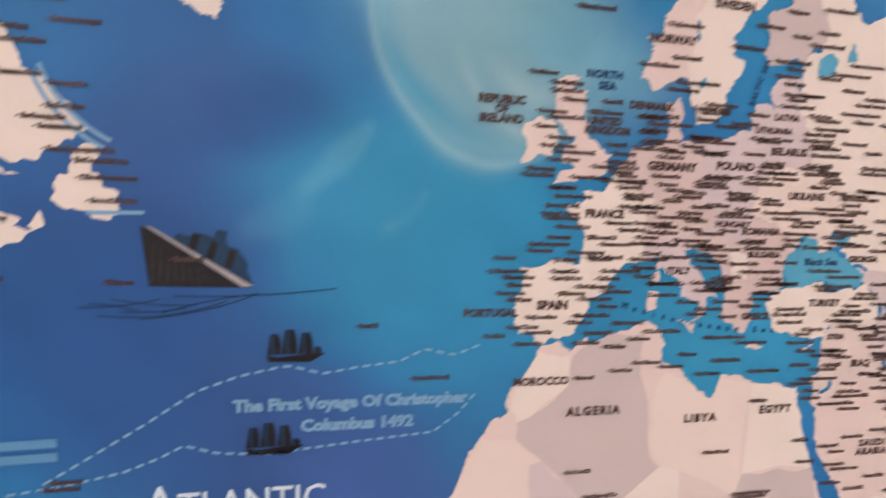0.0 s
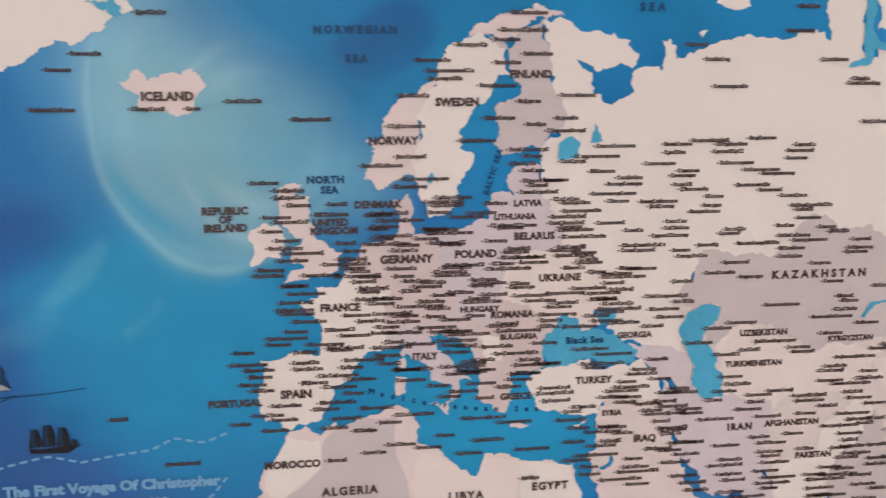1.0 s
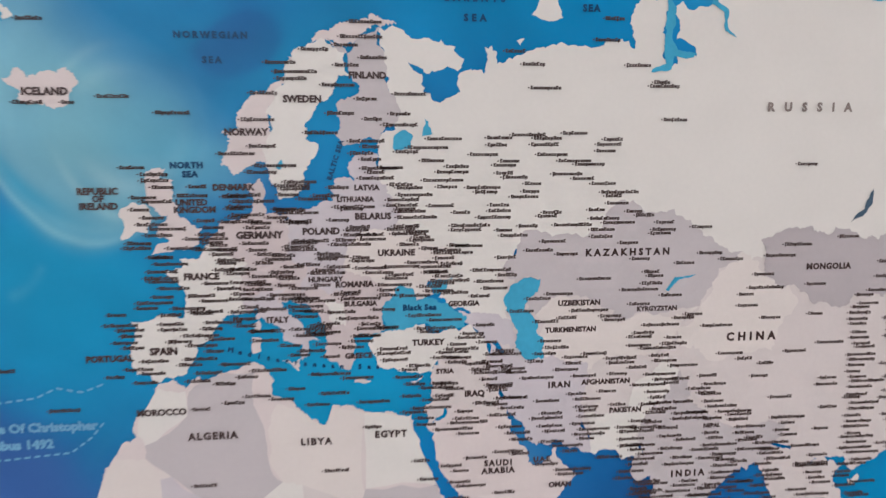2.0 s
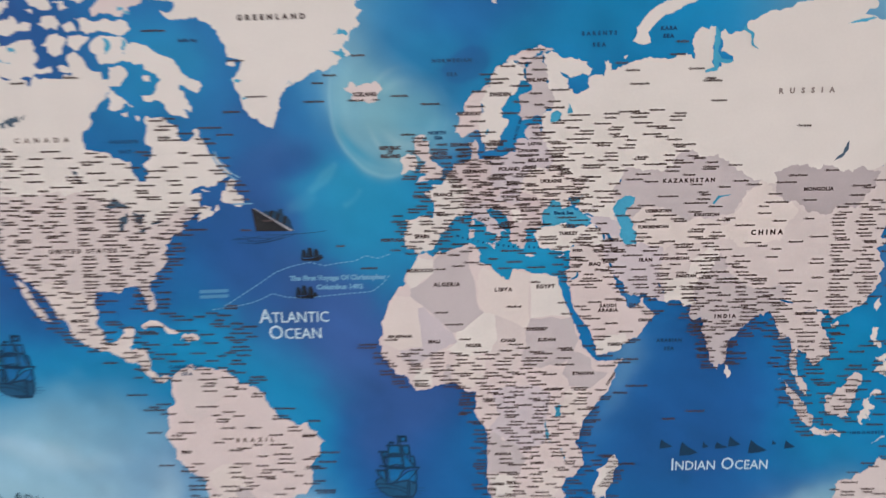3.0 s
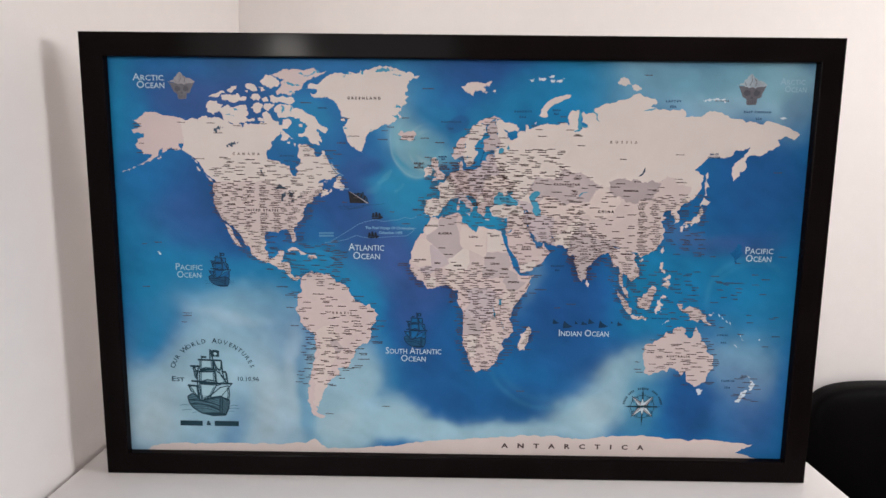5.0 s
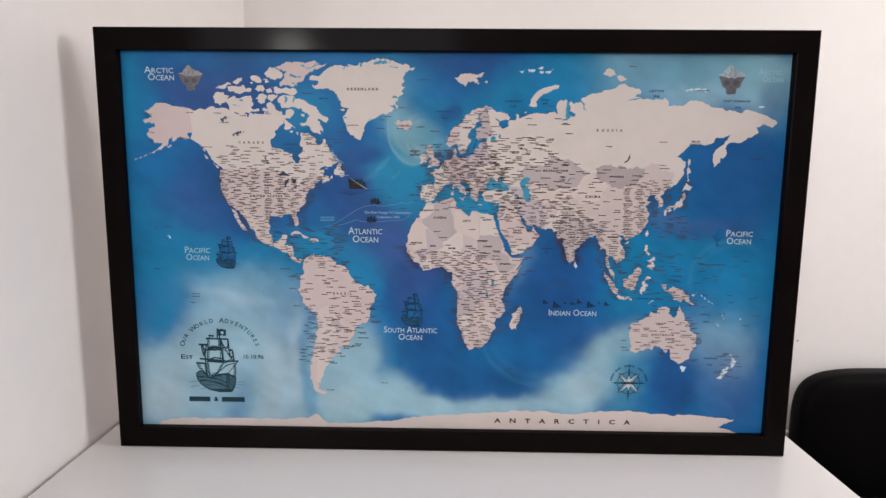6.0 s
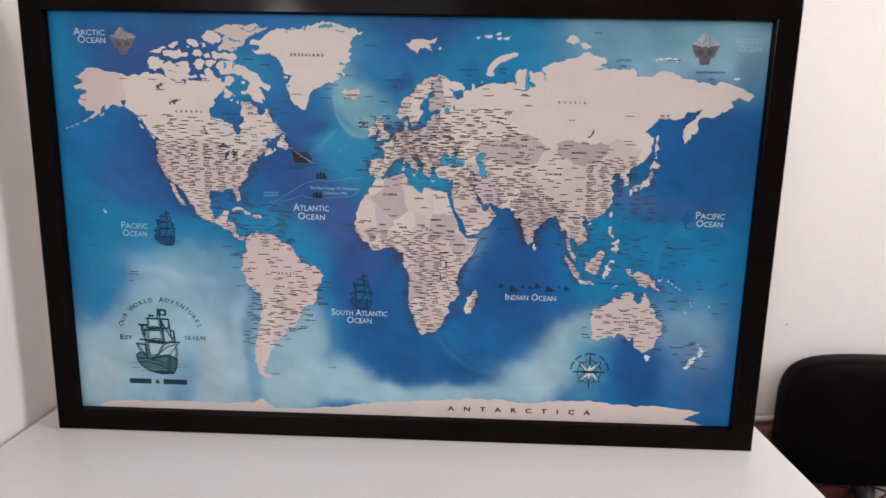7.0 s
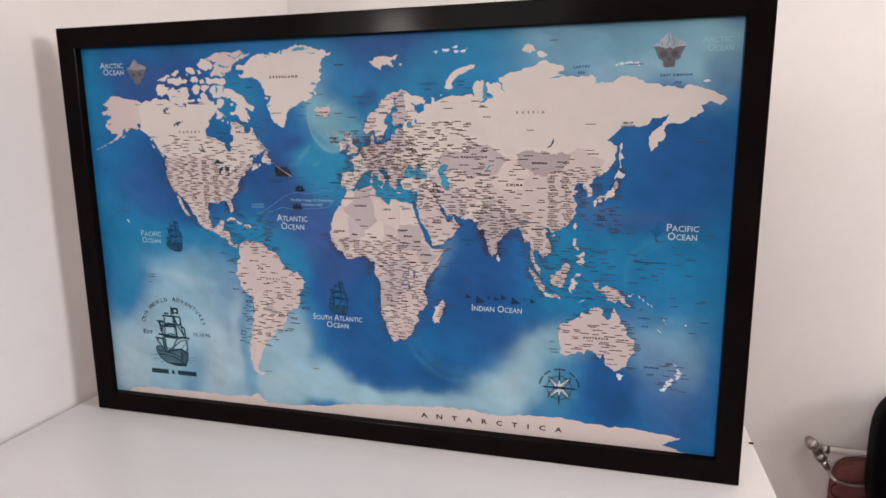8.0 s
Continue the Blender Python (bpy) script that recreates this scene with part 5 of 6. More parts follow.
for text, x, z, cap, track in (("IRAQ", 0.508, 0.306, 2.2, 1.0), ("IRAN", 0.540, 0.308, 2.2, 1.25), ("AFGHANISTAN", 0.558, 0.3085, 1.9, 1.0),
        ("PAKISTAN", 0.566, 0.297, 1.9, 1.0), ("UZBEKISTAN", 0.547, 0.339, 1.9, 1.0), ("TURKMENISTAN", 0.544, 0.329, 1.8, 1.0),
        ("KYRGYZSTAN", 0.577, 0.336, 1.7, 1.0), ("GEORGIA", 0.504, 0.340, 1.8, 1.0), ("GREECE", 0.466, 0.322, 1.9, 1.0),
        ("LATVIA", 0.470, 0.382, 1.8, 1.0), ("LITHUANIA", 0.466, 0.378, 1.7, 1.0), ("BULGARIA", 0.467, 0.341, 1.7, 1.0),
        ("HUNGARY", 0.455, 0.350, 1.7, 1.0), ("SYRIA", 0.497, 0.315, 1.7, 1.0), ("SAUDI", 0.517, 0.2785, 2.2, 1.25),
        ("ARABIA", 0.517, 0.2755, 2.2, 1.2), ("U.A.E.", 0.534, 0.279, 1.9, 1.0), ("ALGERIA", 0.414, 0.2945, 2.5, 1.25),
        ("LIBYA", 0.450, 0.2905, 2.4, 1.3), ("EGYPT", 0.477, 0.292, 2.4, 1.2), ("KAZAKHSTAN", 0.565, 0.3575, 2.4, 1.6)):
    words(text, x, z, cap / 1000, M_PALETYPE if text in ("RUSSIA", "CANADA", "BRAZIL") else M_TYPE, tracking=track)
for text, x, z, cap, track in (("CHINA", 0.615, 0.324, 3.0, 1.7), ("RUSSIA", 0.633, 0.410, 3.0, 2.8), ("GREENLAND", 0.313, 0.460, 3.0, 1.9),
        ("BRAZIL", 0.283, 0.190, 2.8, 2.2), ("AUSTRALIA", 0.717, 0.138, 2.6, 1.7), ("MONGOLIA", 0.645, 0.3505, 2.2, 1.1),
        ("INDIA", 0.592, 0.270, 2.4, 1.6), ("MALI", 0.405, 0.2565, 2.2, 1.1), ("NIGER", 0.4305, 0.2535, 2.2, 1.1), ("CHAD", 0.453, 0.2565, 2.2, 1.1),
        ("SUDAN", 0.478, 0.2565, 2.2, 1.1), ("MAURITANIA", 0.383, 0.2605, 1.8, 1.0), ("YEMEN", 0.522, 0.2525, 2.0, 1.1),
        ("OMAN", 0.541, 0.2685, 2.0, 1.0), ("ETHIOPIA", 0.502, 0.233, 2.1, 1.1), ("NAMIBIA", 0.445, 0.155, 1.8, 1.0),
        ("ANGOLA", 0.449, 0.177, 1.8, 1.0), ("ZAMBIA", 0.472, 0.170, 1.8, 1.0), ("SOUTH AFRICA", 0.463, 0.127, 1.7, 1.0),
        ("NEPAL", 0.601, 0.289, 1.6, 1.0), ("THAILAND", 0.645, 0.252, 1.6, 1.0)):
    words(text, x, z, cap / 1000, M_PALETYPE if text in ("RUSSIA", "CANADA", "BRAZIL") else M_TYPE, tracking=track)
for text, x, z, cap, track in (("PERU", 0.236, 0.182, 1.9, 1.1), ("UNITED STATES", 0.183, 0.321, 2.6, 1.7), ("CANADA", 0.166, 0.391, 2.8, 2.6),
        ("MEXICO", 0.175, 0.275, 2.0, 1.1)):
    words(text, x, z, cap / 1000, M_PALETYPE if text in ("RUSSIA", "CANADA", "BRAZIL") else M_TYPE, tracking=track)
words("BALTIC SEA", 0.4595, 0.3915, 0.0016, M_FADED, turn=1.25, tracking=1.2)
words("SOMALIA", 0.520, 0.229, 0.0017, turn=1.05)
for text, x, z, cap, track in (("NORWEGIAN", 0.420, 0.4325, 2.0, 1.5), ("SEA", 0.420, 0.4245, 2.0, 1.5), ("NORTH", 0.410, 0.390, 2.0, 1.1),
        ("SEA", 0.411, 0.387, 2.0, 1.1), ("Black Sea", 0.488, 0.339, 2.0, 1.1), ("BARENTS", 0.508, 0.446, 2.2, 1.8),
        ("SEA", 0.508, 0.4395, 2.2, 1.8), ("KARA", 0.549, 0.448, 2.2, 1.3), ("SEA", 0.549, 0.4435, 2.2, 1.3), ("LAPTEV", 0.691, 0.460, 2.6, 1.6),
        ("SEA", 0.691, 0.4535, 2.6, 1.4), ("EAST SIBERIAN", 0.794, 0.448, 2.4, 1.5), ("SEA", 0.796, 0.440, 2.4, 1.5),
        ("ARABIAN", 0.557, 0.2545, 2.2, 1.3), ("SEA", 0.557, 0.249, 2.2, 1.3), ("CARIBBEAN", 0.2415, 0.2425, 2.0, 1.6),
        ("SEA", 0.2415, 0.2375, 2.0, 1.6), ("HUDSON", 0.217, 0.389, 2.0, 1.7), ("BAY", 0.217, 0.383, 2.0, 1.6),
        ("Baffin Bay", 0.262, 0.448, 1.8, 1.1), ("TASMAN", 0.783, 0.106, 2.2, 1.6)):
    words(text, x, z, cap / 1000, M_FADED, tracking=track)
for text, x, z, cap, track in (("SEA", 0.783, 0.097, 2.2, 1.6), ("CORAL", 0.772, 0.167, 2.2, 1.6), ("SEA", 0.774, 0.157, 2.2, 1.6),
        ("SEA OF", 0.745, 0.3965, 2.2, 1.1), ("OKHOTSK", 0.745, 0.3925, 2.2, 1.1), ("INDONESIA", 0.69, 0.188, 2.0, 1.6)):
    words(text, x, z, cap / 1000, M_FADED, tracking=track)
for i, ch in enumerate("Mediterranean Sea"):
    if ch != " ":
        words(ch, 0.4215 + 0.0032 * i, 0.3255 - 0.0008 * i + 0.00003 * (i - 3) ** 2, 0.0017, M_FADED, turn=-0.2 + 0.012 * i)
for text, x, z, cap, w in (("ARCTIC", 0.049, 0.4825, 7.2, 38), ("OCEAN", 0.0515, 0.4735, 7.4, 34), ("PACIFIC", 0.088, 0.2475, 7.4, 34),
                           ("OCEAN", 0.088, 0.2375, 7.4, 31), ("ATLANTIC", 0.315, 0.2755, 8.0, 45), ("OCEAN", 0.315, 0.2645, 8.0, 34),
                           ("SOUTH ATLANTIC", 0.375, 0.1405, 7.4, 72), ("OCEAN", 0.375, 0.1305, 7.4, 32), ("INDIAN OCEAN", 0.594, 0.167, 7.4, 64),
                           ("PACIFIC", 0.810, 0.2770, 7.6, 35), ("OCEAN", 0.810, 0.2670, 7.6, 32), ("ARCTIC", 0.834, 0.4845, 6.6, 30), ("OCEAN", 0.838, 0.4755, 6.6, 26)):
    words(text.title(), x, z, cap / 870, M_DIMTITLE if x < 0.09 and z < 0.3 or x > 0.83 else M_WTYPE, width=w / 1000, weight=0.006, small=0.76)
words("The First Voyage Of Christopher", 0.3445, 0.3005, 0.0030, M_LTYPE, width=0.062)
words("Columbus 1492", 0.3455, 0.2945, 0.0030, M_LTYPE, width=0.030)
words("ANTARCTICA", 0.5855, 0.0125, 0.0062, tracking=3.1, width=0.188, weight=0.05)
# emblem lettering on an arch, with bars in place of the two names
for i, ch in enumerate("OUR WORLD ADVENTURES"):
    a = radians(163 - 146 * i / 19)
    if ch != " ":
        words(ch, 0.113 + 0.0535 * math.cos(a), 0.1035 + 0.047 * math.sin(a), 0.0068 if i in (0, 4, 10) else 0.0056, M_TEALINK, turn=a - math.pi / 2, weight=0.012)
words("Est", 0.0665, 0.0985, 0.0066, M_TEALINK, width=0.0165, weight=0.02, small=0.74)
words("10.10.96", 0.1585, 0.0995, 0.0056, M_TEALINK, width=0.0275, weight=0.008)
for x0, x1 in ((0.067, 0.0965), (0.1125, 0.1445)):
    flat("name_bar", [(x0, 0.0345), (x1, 0.0345), (x1, 0.0415), (x0, 0.0415)], M_TEALINK, 7)
words("&", 0.1045, 0.038, 0.0058, M_TEALINK)

# place names too small to read: rows of tiny bars
rng = random.Random(11)
ink_v, ink_f = [], []


def bar(x0, x1, z0, z1, layer=6.5):
    k = len(ink_v)
    ink_v.extend(((x0, -INK * layer, z0), (x1, -INK * layer, z0), (x1, -INK * layer, z1), (x0, -INK * layer, z1)))
    ink_f.append((k, k + 1, k + 2, k + 3))


TAKEN = set()


def place_name(x, z, cap=0.0013, letters=None, gap=0.0023):
    """One small unreadable name, as letter-sized bars after a dot, if there is room for it."""
    n = letters or rng.choice((6, 7, 7, 8, 8, 9, 9, 10, 11, 12, 14))
    length = n * cap * 0.78
    row = round(z / gap)
    cells = [(gap, row, round((x + k * 0.002) / 0.002)) for k in range(-1, int(length / 0.002) + 2)]
    if any(c in TAKEN for c in cells) or x < 0.004 or x + length > PW - 0.004:
        return 0.003
    if any(a - 0.001 < x + length and x < b + 0.001 and c - 0.0018 < row * gap < d + 0.0004 for a, b, c, d in RESERVED):
        return 0.003
    TAKEN.update(cells)
    z = row * gap + rng.uniform(-0.0007, 0.0007)
    bar(x - cap * 0.75, x - cap * 0.35, z + cap * 0.25, z + cap * 0.62)
    q = x
    for i in range(n):
        w = cap * rng.uniform(0.62, 0.78)
        up = cap * (1.0 if i == 0 or rng.random() < 0.22 else 0.74)
        low = -cap * 0.25 if rng.random() < 0.12 else 0.0
        bar(q, q + w * 0.50, z + low, z + up)
        bar(q + w * 0.30, q + w, z + cap * 0.02, z + cap * 0.30)
        bar(q + w * 0.36, q + w, z + up - cap * 0.32, z + up)
        if rng.random() < 0.6:
            bar(q + w * 0.70, q + w, z, z + up * 0.9)
        q += cap * 0.78
    return length


def inside(p, poly):
    x, z = p
    odd = False
    for (x0, z0), (x1, z1) in zip(poly, poly[1:] + poly[:1]):
        if (z0 > z) != (z1 > z) and x < (x1 - x0) * (z - z0) / (z1 - z0) + x0:
            odd = not odd
    return odd


def fill_names(poly, count, cap=0.0013, spill=0.004, window=None):
    xs, zs = [p[0] for p in poly], [p[1] for p in poly]
    for _ in range(count):
        x = rng.uniform(min(xs) - spill, max(xs))
        z = rng.uniform(min(zs), max(zs))
        if window and not (window[0] <= x <= window[1] and window[2] <= z <= window[3]):
            continue
        if inside((x + 0.004, z), poly) or inside((x + 0.004 + spill, z), poly) or inside((x - spill, z), poly):
            place_name(x - 0.002, z, cap)


def fill_rows(poly, share, spill=0.006, window=None, gap=0.0023):
    """Names set row by row across an area, with that share of the places taken."""
    xs, zs = [p[0] for p in poly], [p[1] for p in poly]
    for row in range(int(min(zs) / gap), int(max(zs) / gap) + 2):
        x = min(xs) - spill * rng.random()
        while x < max(xs):
            z = row * gap
            ok = inside((x + 0.004, z), poly) or inside((x + 0.004 + spill, z), poly) or inside((x - spill, z), poly)
            if window:
                ok = ok and window[0] <= x <= window[1] and window[2] <= z <= window[3]
            x += (place_name(x, z, gap=gap) + rng.uniform(0.0012, 0.004)) if ok and rng.random() < share else 0.0035


fill_rows(GERMANY, 0.8)
fill_rows(BALKANS, 0.8, 0.008)
fill_rows(ITALY, 0.75, 0.009)
fill_rows(POLAND, 0.6, 0.004)
fill_rows(FRANCE, 0.6, 0.008)
fill_rows(SPAIN, 0.55, 0.009)
fill_rows(BRITAIN, 0.7, 0.008)
fill_rows(UKRAINE, 0.5, 0.002)
fill_rows(LEVANT, 0.6, 0.008)
fill_rows(INDIA, 0.78, 0.006)
fill_rows(USA, 0.95, 0.004, (0.180, 0.26, 0.27, 0.352))
fill_rows(USA, 0.6, 0.004, (0.115, 0.180, 0.27, 0.352))
fill_rows(CHINA, 0.85, 0.006, (0.655, 0.72, 0.25, 0.34))
fill_rows(AFRICA, 0.85, 0.008, (0.36, 0.47, 0.213, 0.249))
fill_rows(AFRICA, 0.45, 0.008, (0.42, 0.53, 0.11, 0.225))
fill_rows(INDOCHINA, 0.5, 0.008)
for poly, count in ((GERMANY, 420), (FRANCE, 200), (SPAIN, 160), (POLAND, 300), (UKRAINE, 120), (BALKANS, 500), (ITALY, 300), (BRITAIN, 180),
                    (NORWAY, 4), (SWEDEN, 6), (FINLAND, 4), (TURKEY, 110), (LEVANT, 220), (IRAN, 60), (AFGHAN, 30), (PAKISTAN, 50), (UZBEK, 70),
                    (INDIA, 330), (INDOCHINA, 170), (KOREA, 40), (KAZAKH, 12), (MONGOLIA, 2), (ARABIA, 24), (AUSTRALIA, 30), (BORNEO, 30),
                    (SUMATRA, 40), (GUINEA, 20), (MADAGASCAR, 12), (ALASKA, 2), (MEXICO, 150), (QUEBEC, 22), (NUNAVUT, 5)):
    fill_names(poly, count * 4, spill=0.010 if poly in (GERMANY, FRANCE, SPAIN, BRITAIN, ITALY, BALKANS, LEVANT, MEXICO, INDOCHINA, INDIA, AUSTRALIA, KOREA) else 0.004)
fill_names(RUSSIA, 756, window=(0.47, 0.56, 0.34, 0.40))
fill_names(RUSSIA, 40, window=(0.47, 0.60, 0.40, 0.44))
fill_names(SIBERIA, 90, window=(0.57, 0.76, 0.34, 0.372))
fill_names(SIBERIA, 18, window=(0.57, 0.80, 0.372, 0.43))
fill_names(CHINA, 1800, window=(0.645, 0.72, 0.25, 0.345))
fill_names(CHINA, 108, window=(0.57, 0.66, 0.28, 0.35))
fill_names(USA, 2340, window=(0.16, 0.26, 0.27, 0.37), spill=0.006)
fill_names(USA, 756, window=(0.115, 0.18, 0.27, 0.37), spill=0.006)
fill_names(NUNAVUT, 468, window=(0.12, 0.23, 0.352, 0.385))
fill_names(BRAZIL, 620, window=(0.21, 0.34, 0.092, 0.172), spill=0.012)
fill_names(BRAZIL, 306, window=(0.21, 0.34, 0.172, 0.245), spill=0.012)
fill_names(BRAZIL, 162, window=(0.285, 0.34, 0.13, 0.215), spill=0.012)
fill_names(AFRICA, 756, window=(0.36, 0.54, 0.213, 0.252), spill=0.007)
fill_names(AFRICA, 774, window=(0.42, 0.53, 0.11, 0.213), spill=0.007)
fill_names(AFRICA, 70, window=(0.36, 0.50, 0.252, 0.32), spill=0.007)
for _ in range(110):      # small islands: Caribbean, west Africa, south-east Asia, Oceania
    place_name(rng.uniform(0.225, 0.285), rng.uniform(0.232, 0.282))
for _ in range(60):
    place_name(rng.uniform(0.415, 0.495), rng.uniform(0.303, 0.345))
for _ in range(150):
    place_name(rng.uniform(0.635, 0.73), rng.uniform(0.185, 0.25))
for _ in range(9):
    place_name(rng.uniform(0.79, 0.825), rng.uniform(0.075, 0.112), letters=rng.choice((7, 9, 11)))
for _ in range(34):
    place_name(rng.uniform(0.72, 0.84), rng.uniform(0.15, 0.27), letters=rng.choice((6, 8, 10)))
for _ in range(80):
    place_name(rng.uniform(0.695, 0.735), rng.uniform(0.268, 0.345))
for x, z, n in ((0.789, 0.086, 13), (0.812, 0.0985, 12), (0.803, 0.1035, 11), (0.812, 0.109, 9), (0.816, 0.094, 10), (0.806, 0.0815, 9), (0.800, 0.112, 9)):
    place_name(x, z, letters=n)
for x, z, n in ((0.030, 0.277, 6), (0.046, 0.278, 9), (0.028, 0.221, 9), (0.078, 0.187, 11), (0.078, 0.184, 11), (0.076, 0.174, 6),
        (0.20, 0.222, 14), (0.345, 0.320, 5), (0.360, 0.306, 10), (0.356, 0.255, 12), (0.355, 0.252, 12), (0.383, 0.412, 10), (0.401, 0.406, 11),
        (0.342, 0.425, 8), (0.335, 0.420, 7), (0.295, 0.413, 12), (0.33, 0.409, 12), (0.36, 0.437, 8), (0.53, 0.222, 14), (0.57, 0.205, 12),
        (0.51, 0.088, 10), (0.335, 0.065, 9), (0.26, 0.052, 10), (0.275, 0.053, 9), (0.655, 0.49, 9), (0.742, 0.459, 16), (0.82, 0.375, 10),
        (0.555, 0.199, 8), (0.357, 0.4105, 9), (0.372, 0.4105, 4), (0.279, 0.3605, 11), (0.280, 0.3575, 12), (0.282, 0.3525, 10)):
    place_name(x, z, letters=n)
for x, z, n in ((0.76, 0.235, 34), (0.385, 0.471, 14), (0.20, 0.285, 8), (0.30, 0.338, 7), (0.285, 0.331, 6), (0.10, 0.383, 14), (0.03, 0.392, 8),
        (0.275, 0.39, 10), (0.28, 0.405, 10), (0.285, 0.435, 10), (0.235, 0.452, 14)):
    place_name(x, z, letters=n)
for poly, share in ((GERMANY, 0.28), (POLAND, 0.26), (BALKANS, 0.26), (ITALY, 0.2), (UKRAINE, 0.2), (FRANCE, 0.1), (LEVANT, 0.15), (INDIA, 0.1)):
    fill_rows(poly, share, 0.008, gap=0.00237)      # crowded names that run over one another
me = bpy.data.meshes.new("small_print")
me.from_pydata(ink_v, [], ink_f)
tagged(link_mesh("small_print", me, M_NAMES, sheet, "rows of tiny dark unreadable place names"), kind="stuff")

# ---- the print: drawings ----


def stroke_mesh(lines, width, layer):
    bm = bmesh.new()
    for pts in lines:
        for i, ((x0, z0), (x1, z1)) in enumerate(zip(pts, pts[1:])):
            d = math.hypot(x1 - x0, z1 - z0) or 1e-6
            nx, nz = -(z1 - z0) / d * width / 2, (x1 - x0) / d * width / 2
            y = -INK * (layer + 0.05 * (i % 2))
            bm.faces.new([bm.verts.new(v) for v in ((x0 - nx, y, z0 - nz), (x1 - nx, y, z1 - nz), (x1 + nx, y, z1 + nz), (x0 + nx, y, z0 + nz))])
    return bm


def strokes(name, lines, width, mat, layer=7, parent=None):
    return part(name, stroke_mesh(lines, width, layer), mat, parent or sheet)


def curve(p, q, sag, n=7):
    """Points from p to q along a shallow bow."""
    (x0, z0), (x1, z1) = p, q
    d = math.hypot(x1 - x0, z1 - z0)
    return [(x0 + (x1 - x0) * t - (z1 - z0) / d * sag * 4 * t * (1 - t), z0 + (z1 - z0) * t + (x1 - x0) / d * sag * 4 * t * (1 - t))
            for t in (i / n for i in range(n + 1))]


def sailing_ship(cx, cz, s, dark, mid, sail, detail=True):
    """A three-masted ship in ink: hull, sails between yards, masts, rigging and wavelets. s: its height."""
    def at(u, v):
        return cx + u * s, cz + v * s
    hull = [at(-0.316, 0.174), at(-0.297, 0.077), at(-0.238, -0.012), at(-0.1, -0.101), at(0.079, -0.142), at(0.28, -0.132), at(0.331, -0.022), at(0.351, 0.108), at(0.308, 0.145), at(0.205, 0.171), at(-0.013, 0.129), at(-0.086, 0.108), at(-0.137, 0.14), at(-0.192, 0.207), at(-0.242, 0.226)]
    flat("ship_hull", hull, mid, 6)
    strokes("ship_hull", [hull + hull[:1], [at(0.205, 0.166), at(0.189, -0.14)], [at(0.235, 0.161), at(0.221, -0.134)],
                          curve(at(-0.31, 0.12), at(0.19, 0.02), 0.03 * s), curve(at(-0.29, 0.05), at(0.19, -0.05), 0.04 * s)], 0.022 * s, dark, 7)
    flat("ship_hull", [at(-0.1, -0.095), at(0.079, -0.087), at(0.274, -0.095), at(0.28, -0.132), at(0.079, -0.142)], dark, 6.6)
    if detail:
        planks = [curve(at(-0.30 + 0.012 * k, 0.15 - 0.03 * k), at(0.19, 0.14 - 0.04 * k), 0.04 * s) for k in range(7)]
        strokes("ship_hull", planks + [[at(0.23 + 0.022 * k, 0.13), at(0.225 + 0.02 * k, -0.1)] for k in range(5)], 0.008 * s, dark, 7.4)
    sails = [[at(-0.093, 0.782), at(0.102, 0.782), at(0.106, 0.636), at(-0.002, 0.651), at(-0.103, 0.63)],
             [at(-0.109, 0.596), at(0.129, 0.596), at(0.138, 0.435), at(0.01, 0.453), at(-0.119, 0.411)],
             [at(-0.116, 0.385), at(0.152, 0.369), at(0.056, 0.187), at(-0.086, 0.114), at(-0.114, 0.239)],
             [at(0.115, 0.782), at(0.244, 0.774), at(0.246, 0.682), at(0.228, 0.617), at(0.152, 0.636)],
             [at(0.131, 0.636), at(0.228, 0.552), at(0.313, 0.416), at(0.152, 0.359)],
             [at(0.253, 0.594), at(0.308, 0.594), at(0.326, 0.461), at(0.274, 0.474)],
             [at(-0.013, 0.145), at(0.212, 0.328), at(0.345, 0.364), at(0.356, 0.213), at(0.335, 0.114), at(0.207, 0.181)],
             [at(-0.215, 0.672), at(-0.123, 0.667), at(-0.155, 0.474), at(-0.183, 0.495)],
             [at(-0.297, 0.359), at(-0.155, 0.354), at(-0.137, 0.147), at(-0.21, 0.244), at(-0.261, 0.265)]]
    for i, body in enumerate(sails):
        flat("ship_sail", body, sail, 6.2 + 0.04 * i)
        strokes("ship_sail", [body + body[:1]], 0.016 * s, dark, 7 + 0.04 * i)
        inner = [tuple(0.80 * p[a] + 0.20 * sum(q[a] for q in body) / len(body) for a in (0, 1)) for p in body]
        strokes("sail_shade", [inner[len(inner) // 2 - 1:] + inner[:1]], 0.018 * s, mid, 6.7 + 0.04 * i)
    strokes("yard", [[at(-0.128, 0.787), at(0.244, 0.779)], [at(-0.256, 0.682), at(-0.091, 0.68)], [at(-0.109, 0.62), at(0.115, 0.63)], [at(-0.16, 0.591), at(0.138, 0.596)], [at(-0.247, 0.435), at(0.18, 0.403)], [at(-0.128, 0.393), at(0.404, 0.398)], [at(-0.311, 0.364), at(-0.128, 0.348)], [at(0.239, 0.594), at(0.317, 0.589)], [at(-0.082, 0.839), at(0.01, 0.829)]], 0.030 * s, dark, 7.5)
    strokes("mast", [[at(0.072, 0.964), at(0.065, 0.8)], [at(0.102, 0.839), at(0.152, 0.354)], [at(-0.183, 0.667), at(-0.146, 0.421)], [at(-0.155, 0.448), at(-0.128, 0.134)], [at(0.244, 0.782), at(0.257, 0.578)], [at(0.317, 0.578), at(0.335, 0.395)]], 0.022 * s, dark, 7.6)
